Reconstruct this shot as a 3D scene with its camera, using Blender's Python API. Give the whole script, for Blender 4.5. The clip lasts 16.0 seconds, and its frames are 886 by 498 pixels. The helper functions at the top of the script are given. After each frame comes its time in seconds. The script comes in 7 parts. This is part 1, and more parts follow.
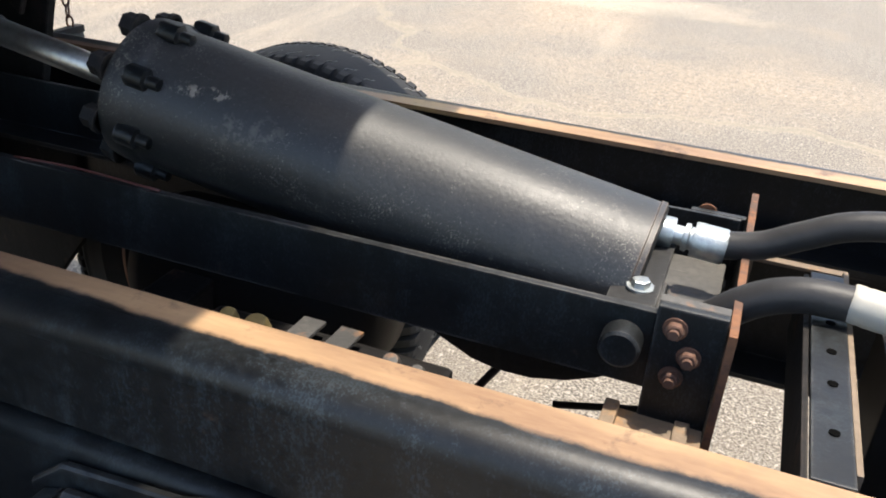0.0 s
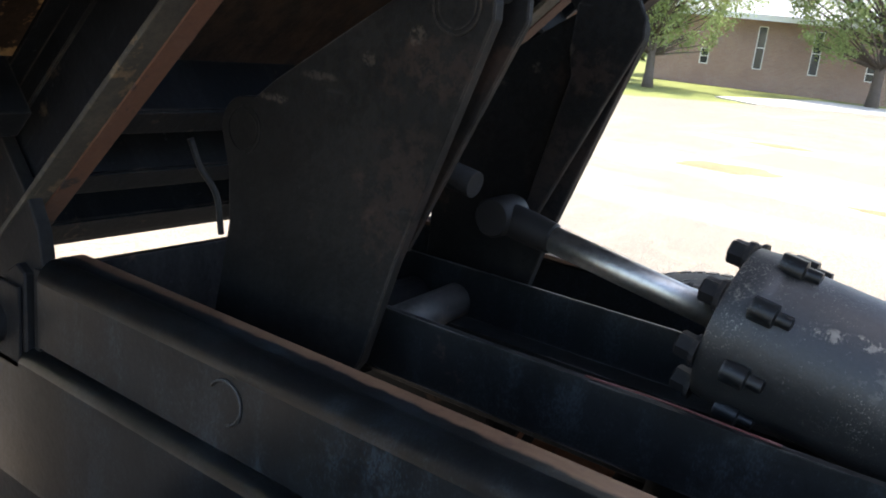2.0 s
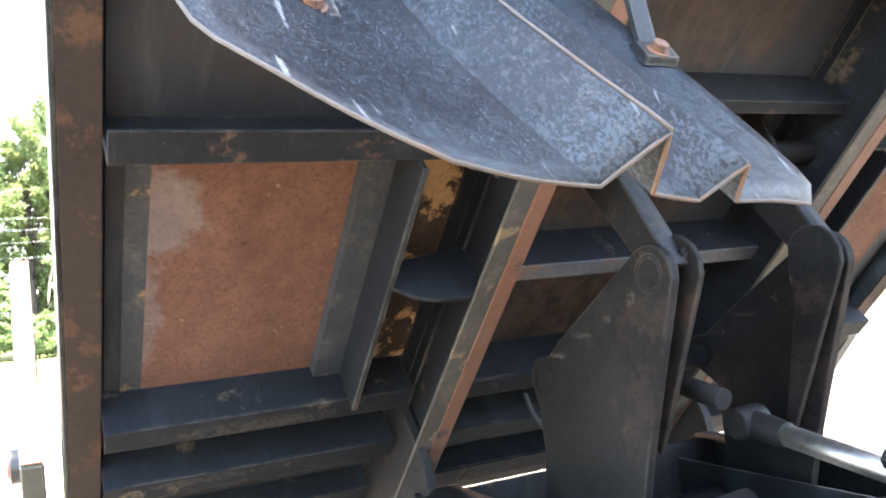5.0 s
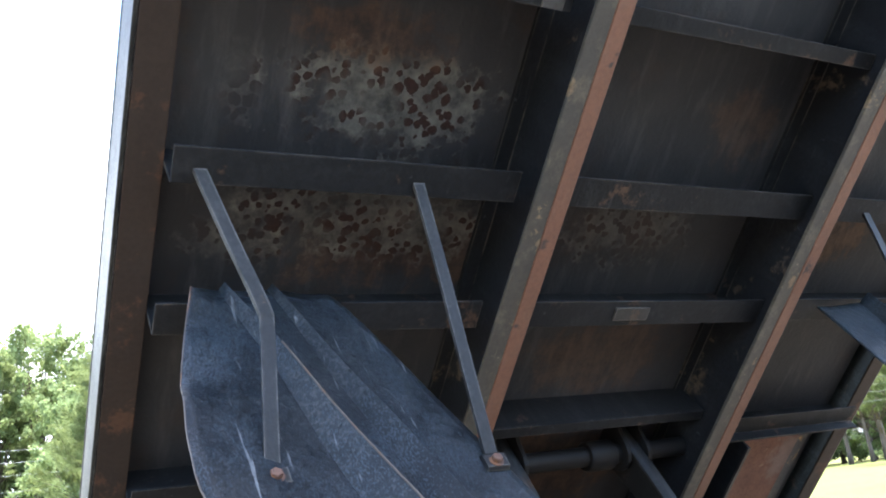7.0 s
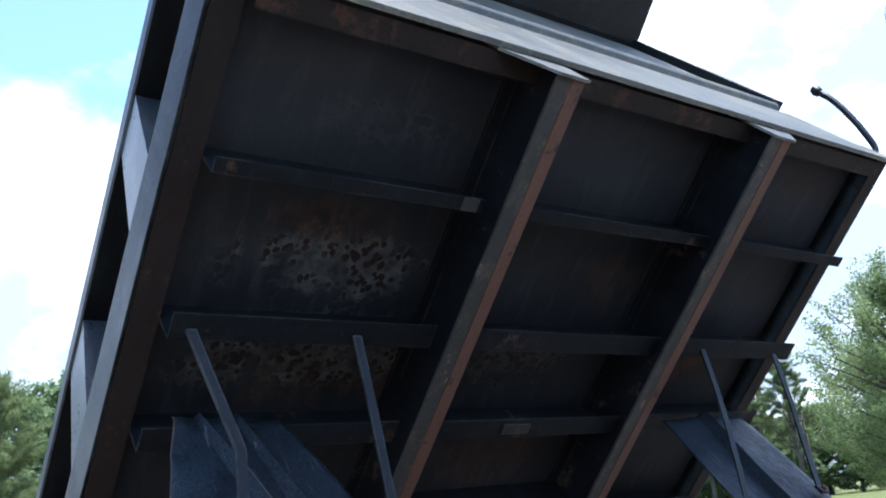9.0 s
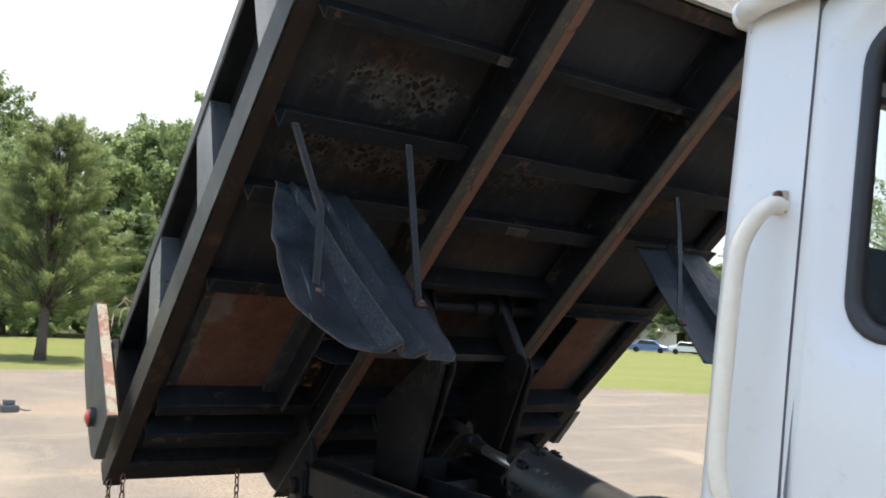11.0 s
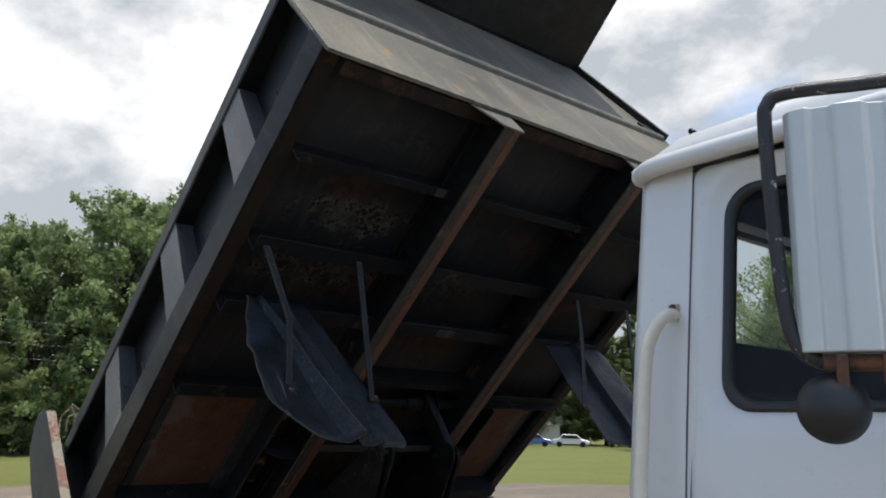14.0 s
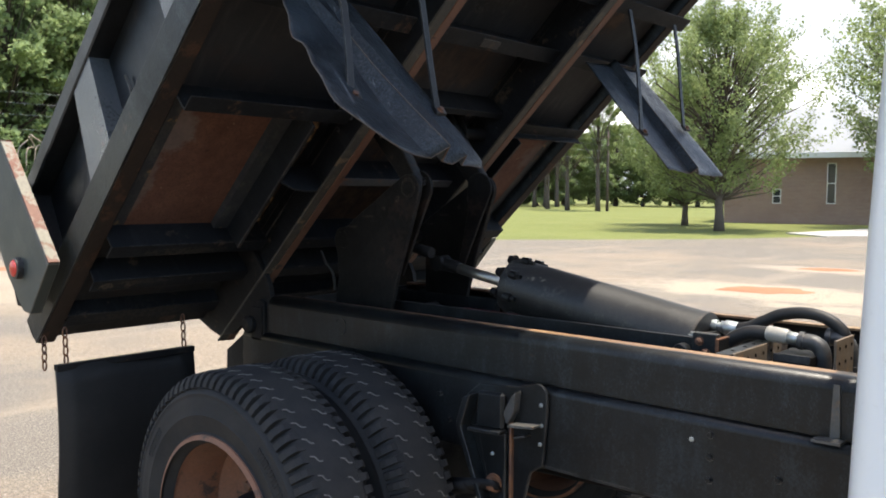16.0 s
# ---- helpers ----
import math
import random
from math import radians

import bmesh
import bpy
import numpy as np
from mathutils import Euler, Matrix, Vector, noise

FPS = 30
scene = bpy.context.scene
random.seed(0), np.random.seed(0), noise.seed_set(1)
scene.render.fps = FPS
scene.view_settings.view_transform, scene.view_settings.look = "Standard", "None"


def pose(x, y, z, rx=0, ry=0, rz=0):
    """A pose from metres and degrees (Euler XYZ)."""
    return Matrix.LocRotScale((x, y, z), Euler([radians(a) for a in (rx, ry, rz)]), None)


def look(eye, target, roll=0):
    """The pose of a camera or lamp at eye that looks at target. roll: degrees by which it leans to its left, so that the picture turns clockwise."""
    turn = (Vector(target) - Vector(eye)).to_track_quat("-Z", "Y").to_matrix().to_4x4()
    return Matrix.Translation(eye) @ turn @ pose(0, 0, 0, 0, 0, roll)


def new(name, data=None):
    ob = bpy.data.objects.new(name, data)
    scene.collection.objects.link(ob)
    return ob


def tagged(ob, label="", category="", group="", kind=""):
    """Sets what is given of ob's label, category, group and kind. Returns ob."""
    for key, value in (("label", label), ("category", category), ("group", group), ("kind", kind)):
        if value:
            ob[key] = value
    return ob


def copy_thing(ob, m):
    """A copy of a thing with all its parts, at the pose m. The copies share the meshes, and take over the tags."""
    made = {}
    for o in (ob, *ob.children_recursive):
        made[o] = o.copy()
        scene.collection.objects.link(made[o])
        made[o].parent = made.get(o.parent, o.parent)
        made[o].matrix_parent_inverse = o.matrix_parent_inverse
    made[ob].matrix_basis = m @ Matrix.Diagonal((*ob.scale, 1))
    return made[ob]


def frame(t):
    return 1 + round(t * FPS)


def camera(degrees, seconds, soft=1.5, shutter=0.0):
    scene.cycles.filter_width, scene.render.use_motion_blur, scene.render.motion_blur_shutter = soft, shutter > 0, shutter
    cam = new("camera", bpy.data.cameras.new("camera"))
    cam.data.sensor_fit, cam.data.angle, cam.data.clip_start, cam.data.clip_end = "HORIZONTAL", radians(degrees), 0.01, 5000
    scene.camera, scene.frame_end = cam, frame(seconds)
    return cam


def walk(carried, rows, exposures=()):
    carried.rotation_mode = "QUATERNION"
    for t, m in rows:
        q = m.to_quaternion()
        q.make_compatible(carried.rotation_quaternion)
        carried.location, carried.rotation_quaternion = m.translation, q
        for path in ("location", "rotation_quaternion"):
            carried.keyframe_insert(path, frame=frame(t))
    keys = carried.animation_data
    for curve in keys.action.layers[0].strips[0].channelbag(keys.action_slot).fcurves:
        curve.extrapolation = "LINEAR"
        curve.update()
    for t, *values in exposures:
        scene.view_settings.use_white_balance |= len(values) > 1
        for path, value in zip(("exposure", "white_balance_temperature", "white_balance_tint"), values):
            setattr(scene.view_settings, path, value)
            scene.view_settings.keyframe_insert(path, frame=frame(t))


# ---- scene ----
cam = camera(55.5, 16.0, soft=1.9)
PATH = [
    (0, (2.404, -0.975, 1.598), (1.806, 0.688, 0.661), 3.6),
    (0.3, (2.309, -1.0, 1.605), (1.693, 0.693, 0.735), 5.2),
    (0.5, (2.282, -1.004, 1.595), (1.586, 0.681, 0.772), 5.2),
    (1, (2.139, -1.057, 1.581), (1.349, 0.621, 0.834), 7.0),
    (1.5, (2.004, -1.093, 1.553), (1.094, 0.574, 0.926), 7.9),
    (2, (1.868, -1.099, 1.535), (0.762, 0.488, 1.027), 6.4),
    (2.5, (1.77, -1.156, 1.549), (0.62, 0.422, 1.117), 5.3),
    (3, (1.734, -1.268, 1.573), (0.544, 0.321, 1.325), 4.2),
    (3.2, (1.742, -1.296, 1.587), (0.475, 0.243, 1.418), 2.6),
    (3.5, (1.775, -1.282, 1.571), (0.334, 0.104, 1.503), 0.4),
    (3.7, (1.849, -1.254, 1.569), (0.286, -0.007, 1.509), -0.6),
    (5.8, (2.695, -1.209, 1.583), (0.883, -0.375, 1.728), -5.2),
    (6, (2.745, -1.228, 1.619), (0.951, -0.368, 1.827), -5.5),
    (6.5, (2.857, -1.293, 1.675), (1.118, -0.395, 2.087), -7.1),
    (7, (2.958, -1.347, 1.733), (1.289, -0.405, 2.307), -7.7),
    (7.5, (3.047, -1.366, 1.796), (1.457, -0.37, 2.487), -8.1),
    (8, (3.157, -1.363, 1.854), (1.612, -0.33, 2.591), -8.5),
    (8.5, (3.298, -1.411, 1.867), (1.751, -0.386, 2.613), -8.0),
    (9, (3.358, -1.650, 1.857), (1.846, -0.503, 2.474), -6.6),
    (9.5, (3.494, -1.745, 1.824), (1.922, -0.584, 2.247), -3.1),
    (10, (3.676, -1.823, 1.801), (2.047, -0.708, 2.129), 0.4),
    (12.5, (4.238, -2.325, 1.627), (2.571, -1.221, 1.682), 3.4),
    (13, (4.24, -2.415, 1.66), (2.624, -1.26, 1.883), 2.7),
    (13.5, (4.261, -2.473, 1.68), (2.742, -1.237, 2.085), 1.6),
    (14, (4.259, -2.478, 1.681), (2.783, -1.195, 2.101), 1.2),
    (14.5, (4.226, -2.505, 1.635), (2.711, -1.216, 1.843), 1.4),
    (15, (4.121, -2.529, 1.584), (2.562, -1.276, 1.608), 2.5),
    (15.5, (3.826, -2.492, 1.549), (2.295, -1.207, 1.476), 2.1),
    (16, (3.479, -2.491, 1.537), (2.136, -1.015, 1.408), 0.3),
]
EXPOSURE = [(0, 2.0, 6750, 10), (1, 2.09, 7000, 10), (2, 2.52, 6600, 10), (2.5, 3.37, 6650, 10), (3, 3.83, 6650, 10), (3.5, 5.52, 6500, 10), (3.7, 5.62, 6500, 10), (5.8, 3.77, 7600, 10), (6, 3.62, 7800, 10), (6.5, 3.47, 7350, 10), (7, 3.27, 6300, 10), (7.5, 3.22, 5500, 10), (8, 2.92, 5200, 10), (8.5, 2.27, 4950, 10), (9, 1.62, 5250, 10), (9.5, 1.49, 5650, 10), (10, 1.54, 6450, 10), (12.5, 1.83, 6900, 10), (13, 1.63, 6850, 10), (13.5, 0.86, 6700, 10), (14, 0.66, 6600, 10), (14.5, 1.33, 6950, 10), (15, 1.86, 7250, 10), (15.5, 1.86, 7050, 10), (16, 1.73, 6800, 10)]
walk(cam, [(t, look(eye, target, roll)) for t, eye, target, roll in PATH], EXPOSURE)

# ---- light ----
SUN_TO = Vector((0.155, 0.10, 1.0)).normalized()
SUN_EL = math.asin(SUN_TO.z)
SUN_AZ = math.atan2(SUN_TO.x, SUN_TO.y)
world = bpy.data.worlds.new("sky")
scene.world = world
world.use_nodes = True
wn, wl = world.node_tree.nodes, world.node_tree.links
sky = wn.new("ShaderNodeTexSky")
sky.sky_type = "NISHITA"
sky.sun_disc = False
sky.sun_elevation, sky.sun_rotation = SUN_EL, SUN_AZ
sky.air_density, sky.dust_density = 1.0, 1.6
wl.new(sky.outputs[0], wn["Background"].inputs[0])
wn["Background"].inputs[1].default_value = 0.15
sun_data = bpy.data.lights.new("sun", "SUN")
sun_data.energy, sun_data.angle, sun_data.color = 2.55, radians(0.55), (1.0, 0.94, 0.84)
sun = new("sun", sun_data)
sun.matrix_world = look(SUN_TO * 100, (0, 0, 0))


# ---- node helpers ----
def mat_new(name):
    m = bpy.data.materials.new(name)
    m.use_nodes = True
    return m, m.node_tree.nodes, m.node_tree.links, m.node_tree.nodes["Principled BSDF"]


def coords(n, l, scale=1.0, kind="Object", vec=None):
    tc = n.new("ShaderNodeTexCoord")
    mp = n.new("ShaderNodeMapping")
    mp.inputs["Scale"].default_value = vec or (scale, scale, scale)
    l.new(tc.outputs[kind], mp.inputs[0])
    return mp.outputs[0]


def noise_tex(n, l, vec, scale, detail=6, rough=0.6):
    t = n.new("ShaderNodeTexNoise")
    t.inputs["Scale"].default_value, t.inputs["Detail"].default_value, t.inputs["Roughness"].default_value = scale, detail, rough
    l.new(vec, t.inputs["Vector"])
    return t.outputs["Fac"]


def ramp(n, l, fac, stops):
    r = n.new("ShaderNodeValToRGB")
    while len(r.color_ramp.elements) < len(stops):
        r.color_ramp.elements.new(0.5)
    for e, (p, col) in zip(r.color_ramp.elements, stops):
        e.position = p
        e.color = (*col, 1) if len(col) == 3 else col
    l.new(fac, r.inputs[0])
    return r.outputs[0]


def mixc(n, l, fac, a, b):
    m = n.new("ShaderNodeMix")
    m.data_type = "RGBA"
    for sock, v in ((m.inputs[0], fac), (m.inputs[6], a), (m.inputs[7], b)):
        if isinstance(v, (tuple, list)):
            sock.default_value = (*v, 1)
        elif isinstance(v, (int, float)):
            sock.default_value = v
        else:
            l.new(v, sock)
    return m.outputs[2]


def bump(n, l, bsdf, height, strength=0.3, dist=0.005):
    b = n.new("ShaderNodeBump")
    b.inputs["Strength"].default_value, b.inputs["Distance"].default_value = strength, dist
    l.new(height, b.inputs["Height"])
    l.new(b.outputs[0], bsdf.inputs["Normal"])


W0, W1 = (0, 0, 0), (1, 1, 1)


def math_node(n, l, op, a, b=None, clamp=False):
    m = n.new("ShaderNodeMath")
    m.operation, m.use_clamp = op, clamp
    for sock, v in zip(m.inputs, (a, b)):
        if isinstance(v, (int, float)):
            sock.default_value = v
        elif v is not None:
            l.new(v, sock)
    return m.outputs[0]


def edge_mask(n, l, rag, radius=0.006):
    """Where an outer or inner corner lies within the radius, broken up by a noise."""
    bev = n.new("ShaderNodeBevel")
    bev.samples = 4
    bev.inputs["Radius"].default_value = radius
    geo = n.new("ShaderNodeNewGeometry")
    dot = n.new("ShaderNodeVectorMath")
    dot.operation = "DOT_PRODUCT"
    l.new(bev.outputs[0], dot.inputs[0])
    l.new(geo.outputs["Normal"], dot.inputs[1])
    turn = math_node(n, l, "SUBTRACT", 1.0, dot.outputs["Value"])
    worn = ramp(n, l, math_node(n, l, "MULTIPLY", turn, 3.0, True), [(0.10, W0), (0.45, W1)])
    return math_node(n, l, "MULTIPLY", worn, ramp(n, l, rag, [(0.44, W0), (0.56, W1)]))


def steel(name, paint, worn, rust=(0.17, 0.06, 0.022), rust_at=0.62, worn_at=0.5, rough=(0.32, 0.62), bumpy=0.25, scale=1.0, stretch=None, metal=0.0, soft=0.03, gloss=0.5, edge=None, fleck=None):
    """Old painted steel: paint dulled by dust in soft clouds and runs, fine scratches, sparse chips, rust where the paint is gone, worn corners."""
    m, n, l, b = mat_new(name)
    v = coords(n, l, scale, vec=stretch)
    big = noise_tex(n, l, v, 1.9, 9, 0.62)
    mid = noise_tex(n, l, v, 9.0, 10, 0.70)
    fine = noise_tex(n, l, v, 95.0, 4, 0.6)
    chip = noise_tex(n, l, v, 55.0, 5, 0.62)
    dust = ramp(n, l, big, [(worn_at - 0.16, W0), (worn_at + 0.02, (0.28, 0.28, 0.28)), (worn_at + 0.22, W1)])
    c1 = mixc(n, l, dust, paint, worn)
    smear = noise_tex(n, l, coords(n, l, 1, vec=(3.4 * scale, 3.4 * scale, 0.5 * scale)), 4.0, 8, 0.70)
    c1 = mixc(n, l, ramp(n, l, smear, [(0.50, W0), (0.72, (0.55, 0.55, 0.55))]), c1, tuple(min(1, x * 1.45) for x in worn))
    scratch = noise_tex(n, l, coords(n, l, 1, vec=(7 * scale, 60 * scale, 60 * scale)), 1.6, 3, 0.5)
    c1 = mixc(n, l, ramp(n, l, scratch, [(0.69, W0), (0.73, (0.35, 0.35, 0.35))]), c1, tuple(min(1, x * 1.8 + 0.004) for x in worn))
    c1 = mixc(n, l, ramp(n, l, fine, [(0.36, (0.45, 0.45, 0.45)), (0.58, W0)]), c1, tuple(x * 0.55 for x in paint))
    c1 = mixc(n, l, ramp(n, l, chip, [(0.685, W0), (0.71, (0.6, 0.6, 0.6))]), c1, tuple(min(1, x * 2.0 + 0.008) for x in worn))
    if fleck:
        speck = math_node(n, l, "ADD", noise_tex(n, l, coords(n, l, scale, vec=(1.4 * scale, 1.4 * scale, 0.7 * scale)), 280, 5, 0.7), math_node(n, l, "MULTIPLY", smear, 0.8))
        c1 = mixc(n, l, ramp(n, l, speck, [(0.94, W0), (1.0, (0.45, 0.45, 0.45))]), c1, fleck)
        soot = math_node(n, l, "ADD", mid, math_node(n, l, "MULTIPLY", fine, 0.4))
        c1 = mixc(n, l, ramp(n, l, soot, [(0.60, (0.7, 0.7, 0.7)), (0.72, W0)]), c1, tuple(x * 0.5 for x in paint))
    rust2 = mixc(n, l, fine, tuple(x * 0.45 for x in rust), tuple(min(1, x * 1.4) for x in rust))
    rmask = ramp(n, l, mid, [(rust_at - soft, W0), (rust_at + soft, W1)])
    c1 = mixc(n, l, rmask, c1, rust2)
    if edge:
        c1 = mixc(n, l, edge_mask(n, l, mid), c1, mixc(n, l, chip, tuple(x * 0.6 for x in edge), edge))
    l.new(c1, b.inputs["Base Color"])
    ro = n.new("ShaderNodeMapRange")
    ro.inputs[1].default_value, ro.inputs[2].default_value = 0.35, 0.68
    ro.inputs[3].default_value, ro.inputs[4].default_value = rough
    l.new(big, ro.inputs[0])
    l.new(math_node(n, l, "ADD", math_node(n, l, "MULTIPLY", fine, 0.16), ro.outputs[0]), b.inputs["Roughness"])
    b.inputs["Metallic"].default_value = metal
    b.inputs["Specular IOR Level"].default_value = gloss
    bump(n, l, b, math_node(n, l, "ADD", mid, fine), bumpy, 0.004)
    return m


BLACK = steel("black_paint", (0.0056, 0.0062, 0.0068), (0.0100, 0.0110, 0.0118), rust=(0.040, 0.028, 0.021), rust_at=0.68, worn_at=0.53, rough=(0.26, 0.46), bumpy=0.10, gloss=0.28, edge=(0.085, 0.080, 0.074), fleck=(0.024, 0.033, 0.038))
BLACK_DULL = steel("black_underside", (0.0085, 0.0085, 0.0092), (0.0200, 0.0190, 0.0180), rust=(0.050, 0.032, 0.022), rust_at=0.63, worn_at=0.55, rough=(0.45, 0.70), gloss=0.12, edge=(0.045, 0.036, 0.029))
BLACK_GLOSS = steel("cylinder_paint", (0.0100, 0.0104, 0.0108), (0.0195, 0.0198, 0.0198), rust=(0.10, 0.090, 0.075), rust_at=0.69, worn_at=0.52, rough=(0.30, 0.46), bumpy=0.14, scale=1.5, gloss=0.42, edge=(0.12, 0.085, 0.060))
def cylinder_wear(m):
    """Tan chips near the head, fine pits all over, and a brown rim at the foot."""
    n, l, b = m.node_tree.nodes, m.node_tree.links, m.node_tree.nodes["Principled BSDF"]
    v = coords(n, l, 1)
    mid, fine = noise_tex(n, l, v, 62, 8, 0.72), noise_tex(n, l, v, 210, 4, 0.6)
    col = b.inputs["Base Color"].links[0].from_socket
    col = mixc(n, l, ramp(n, l, fine, [(0.63, W0), (0.69, (0.7, 0.7, 0.7))]), col, (0.050, 0.047, 0.043))
    grit = math_node(n, l, "ADD", noise_tex(n, l, v, 430, 3, 0.6), math_node(n, l, "MULTIPLY", noise_tex(n, l, v, 11, 5, 0.65), 0.5))
    col = mixc(n, l, ramp(n, l, grit, [(0.905, W0), (0.95, (0.8, 0.8, 0.8))]), col, mixc(n, l, fine, (0.05, 0.048, 0.044), (0.22, 0.20, 0.17)))
    for c, h, amount in (((1.735, -0.072, 1.240), (0.045, 0.04, 0.006), 0.75), ((1.60, -0.075, 1.265), (0.018, 0.03, 0.009), 0.6), ((1.80, -0.085, 1.205), (0.05, 0.05, 0.018), 0.18)):
        col = mixc(n, l, math_node(n, l, "MULTIPLY", spot_mask(n, l, v, c, h, mid, amount), ramp(n, l, mid, [(0.50, W0), (0.56, W1)])), col, mixc(n, l, fine, (0.09, 0.075, 0.058), (0.24, 0.215, 0.180)))
    l.new(col, b.inputs["Base Color"])


CROSS_PAINT = steel("cross_member_paint", (0.0088, 0.0094, 0.0106), (0.0180, 0.0186, 0.0198), rust=(0.060, 0.038, 0.026), rust_at=0.62, worn_at=0.57, rough=(0.45, 0.72), gloss=0.10, edge=(0.070, 0.064, 0.057))
ARM_PAINT = steel("lift_arm_paint", (0.0070, 0.0068, 0.0066), (0.0125, 0.0118, 0.0110), rust=(0.030, 0.020, 0.015), rust_at=0.63, worn_at=0.54, rough=(0.42, 0.66), soft=0.03, scale=0.8, gloss=0.14, edge=(0.070, 0.060, 0.050), fleck=(0.013, 0.0115, 0.010))
END_PAINT = steel("end_plate_paint", (0.022, 0.027, 0.023), (0.044, 0.050, 0.042), rust=(0.08, 0.045, 0.025), rust_at=0.66, worn_at=0.50, rough=(0.35, 0.6), edge=(0.20, 0.17, 0.13))
WEB_BLUE = steel("blue_black_web", (0.0076, 0.0086, 0.0104), (0.0155, 0.0170, 0.0195), rust=(0.0620, 0.048, 0.034), rust_at=0.645, worn_at=0.55, rough=(0.5, 0.7), gloss=0.10, edge=(0.065, 0.058, 0.050))
TAN_STRIP = steel("tan_grey_strip", (0.016, 0.020, 0.026), (0.066, 0.062, 0.052), rust=(0.17, 0.105, 0.050), rust_at=0.62, worn_at=0.52, rough=(0.5, 0.75), gloss=0.25)
MOTTLED = steel("mottled_rust_floor", (0.020, 0.013, 0.010), (0.065, 0.038, 0.022), rust=(0.30, 0.175, 0.080), rust_at=0.535, worn_at=0.46, rough=(0.55, 0.85), soft=0.02, gloss=0.2)
RUST_FLANGE = steel("rusty_flange", (0.110, 0.046, 0.025), (0.075, 0.042, 0.027), rust=(0.018, 0.016, 0.015), rust_at=0.62, worn_at=0.52, rough=(0.55, 0.85))
EDGE_RUST = steel("dark_rust_edge", (0.0224, 0.0154, 0.0119), (0.0154, 0.0126, 0.0112), rust=(0.0490, 0.0266, 0.0168), rust_at=0.58, rough=(0.55, 0.8), gloss=0.15)
FLANGE_DARK = steel("flange_dark_half", (0.022, 0.021, 0.018), (0.085, 0.072, 0.050), rust=(0.130, 0.092, 0.052), rust_at=0.60, worn_at=0.5, rough=(0.55, 0.8), soft=0.02)
RIM_TAN = steel("rusty_sheet_edge", (0.070, 0.054, 0.042), (0.045, 0.038, 0.034), rust=(0.085, 0.045, 0.025), rust_at=0.55, rough=(0.55, 0.8))


def spot_mask(n, l, v, centre, half, rag, amount):
    """An oval stain with a ragged edge."""
    away = n.new("ShaderNodeVectorMath")
    away.operation = "SUBTRACT"
    away.inputs[1].default_value = centre
    l.new(v, away.inputs[0])
    shape = n.new("ShaderNodeVectorMath")
    shape.operation = "MULTIPLY"
    shape.inputs[1].default_value = tuple(1 / h if h else 0 for h in half)
    l.new(away.outputs[0], shape.inputs[0])
    far = n.new("ShaderNodeVectorMath")
    far.operation = "LENGTH"
    l.new(shape.outputs[0], far.inputs[0])
    edge = math_node(n, l, "ADD", far.outputs["Value"], math_node(n, l, "MULTIPLY", rag, -2.6))
    return ramp(n, l, math_node(n, l, "ADD", edge, 0.6), [(0.0, (amount,) * 3), (0.45, W0)])


def rust_sheet():
    """Bare sheet, evenly red-rusted, with faint clouds, grain, a few pits and a remnant of grey paint."""
    m, n, l, b = mat_new("rust_panel")
    v = coords(n, l, 1)
    big, mid, fine = noise_tex(n, l, v, 3.2, 8, 0.6), noise_tex(n, l, v, 16, 9, 0.7), noise_tex(n, l, v, 130, 4, 0.6)
    col = mixc(n, l, ramp(n, l, big, [(0.34, W0), (0.66, W1)]), (0.066, 0.031, 0.022), (0.098, 0.051, 0.038))
    col = mixc(n, l, ramp(n, l, mid, [(0.42, W0), (0.68, (0.6, 0.6, 0.6))]), col, (0.116, 0.060, 0.040))
    col = mixc(n, l, ramp(n, l, fine, [(0.34, (0.6, 0.6, 0.6)), (0.52, W0)]), col, (0.046, 0.023, 0.018))
    col = mixc(n, l, ramp(n, l, mid, [(0.26, (0.8, 0.8, 0.8)), (0.33, W0)]), col, (0.030, 0.018, 0.015))
    pit = noise_tex(n, l, v, 34, 3, 0.5)
    col = mixc(n, l, ramp(n, l, pit, [(0.70, W0), (0.73, (0.8, 0.8, 0.8))]), col, (0.13, 0.085, 0.062))
    for c, h, amount in (((1.86, -1.0, 0.634), (0.10, 0.07, 0), 0.40), ((1.62, -1.02, 0.634), (0.15, 0.03, 0), 0.3), ((1.86, 1.0, 0.634), (0.10, 0.07, 0), 0.3)):
        col = mixc(n, l, spot_mask(n, l, v, c, h, mid, amount), col, mixc(n, l, mid, (0.050, 0.062, 0.075), (0.16, 0.165, 0.165)))
    l.new(col, b.inputs["Base Color"])
    b.inputs["Roughness"].default_value = 0.8
    b.inputs["Specular IOR Level"].default_value = 0.12
    bump(n, l, b, math_node(n, l, "ADD", mid, fine), 0.18, 0.003)
    return m


def chipped(m, spots, light, dark, grain=48):
    """Adds small areas where the paint has flaked off, each with a ragged edge."""
    n, l, b = m.node_tree.nodes, m.node_tree.links, m.node_tree.nodes["Principled BSDF"]
    v = coords(n, l, 1)
    rag, fine = noise_tex(n, l, v, grain, 8, 0.72), noise_tex(n, l, v, 150, 4, 0.6)
    col = b.inputs["Base Color"].links[0].from_socket
    for c, h, amount in spots:
        where = math_node(n, l, "MULTIPLY", spot_mask(n, l, v, c, h, rag, amount), ramp(n, l, rag, [(0.44, W0), (0.52, W1)]))
        col = mixc(n, l, where, col, mixc(n, l, fine, dark, light))
    l.new(col, b.inputs["Base Color"])


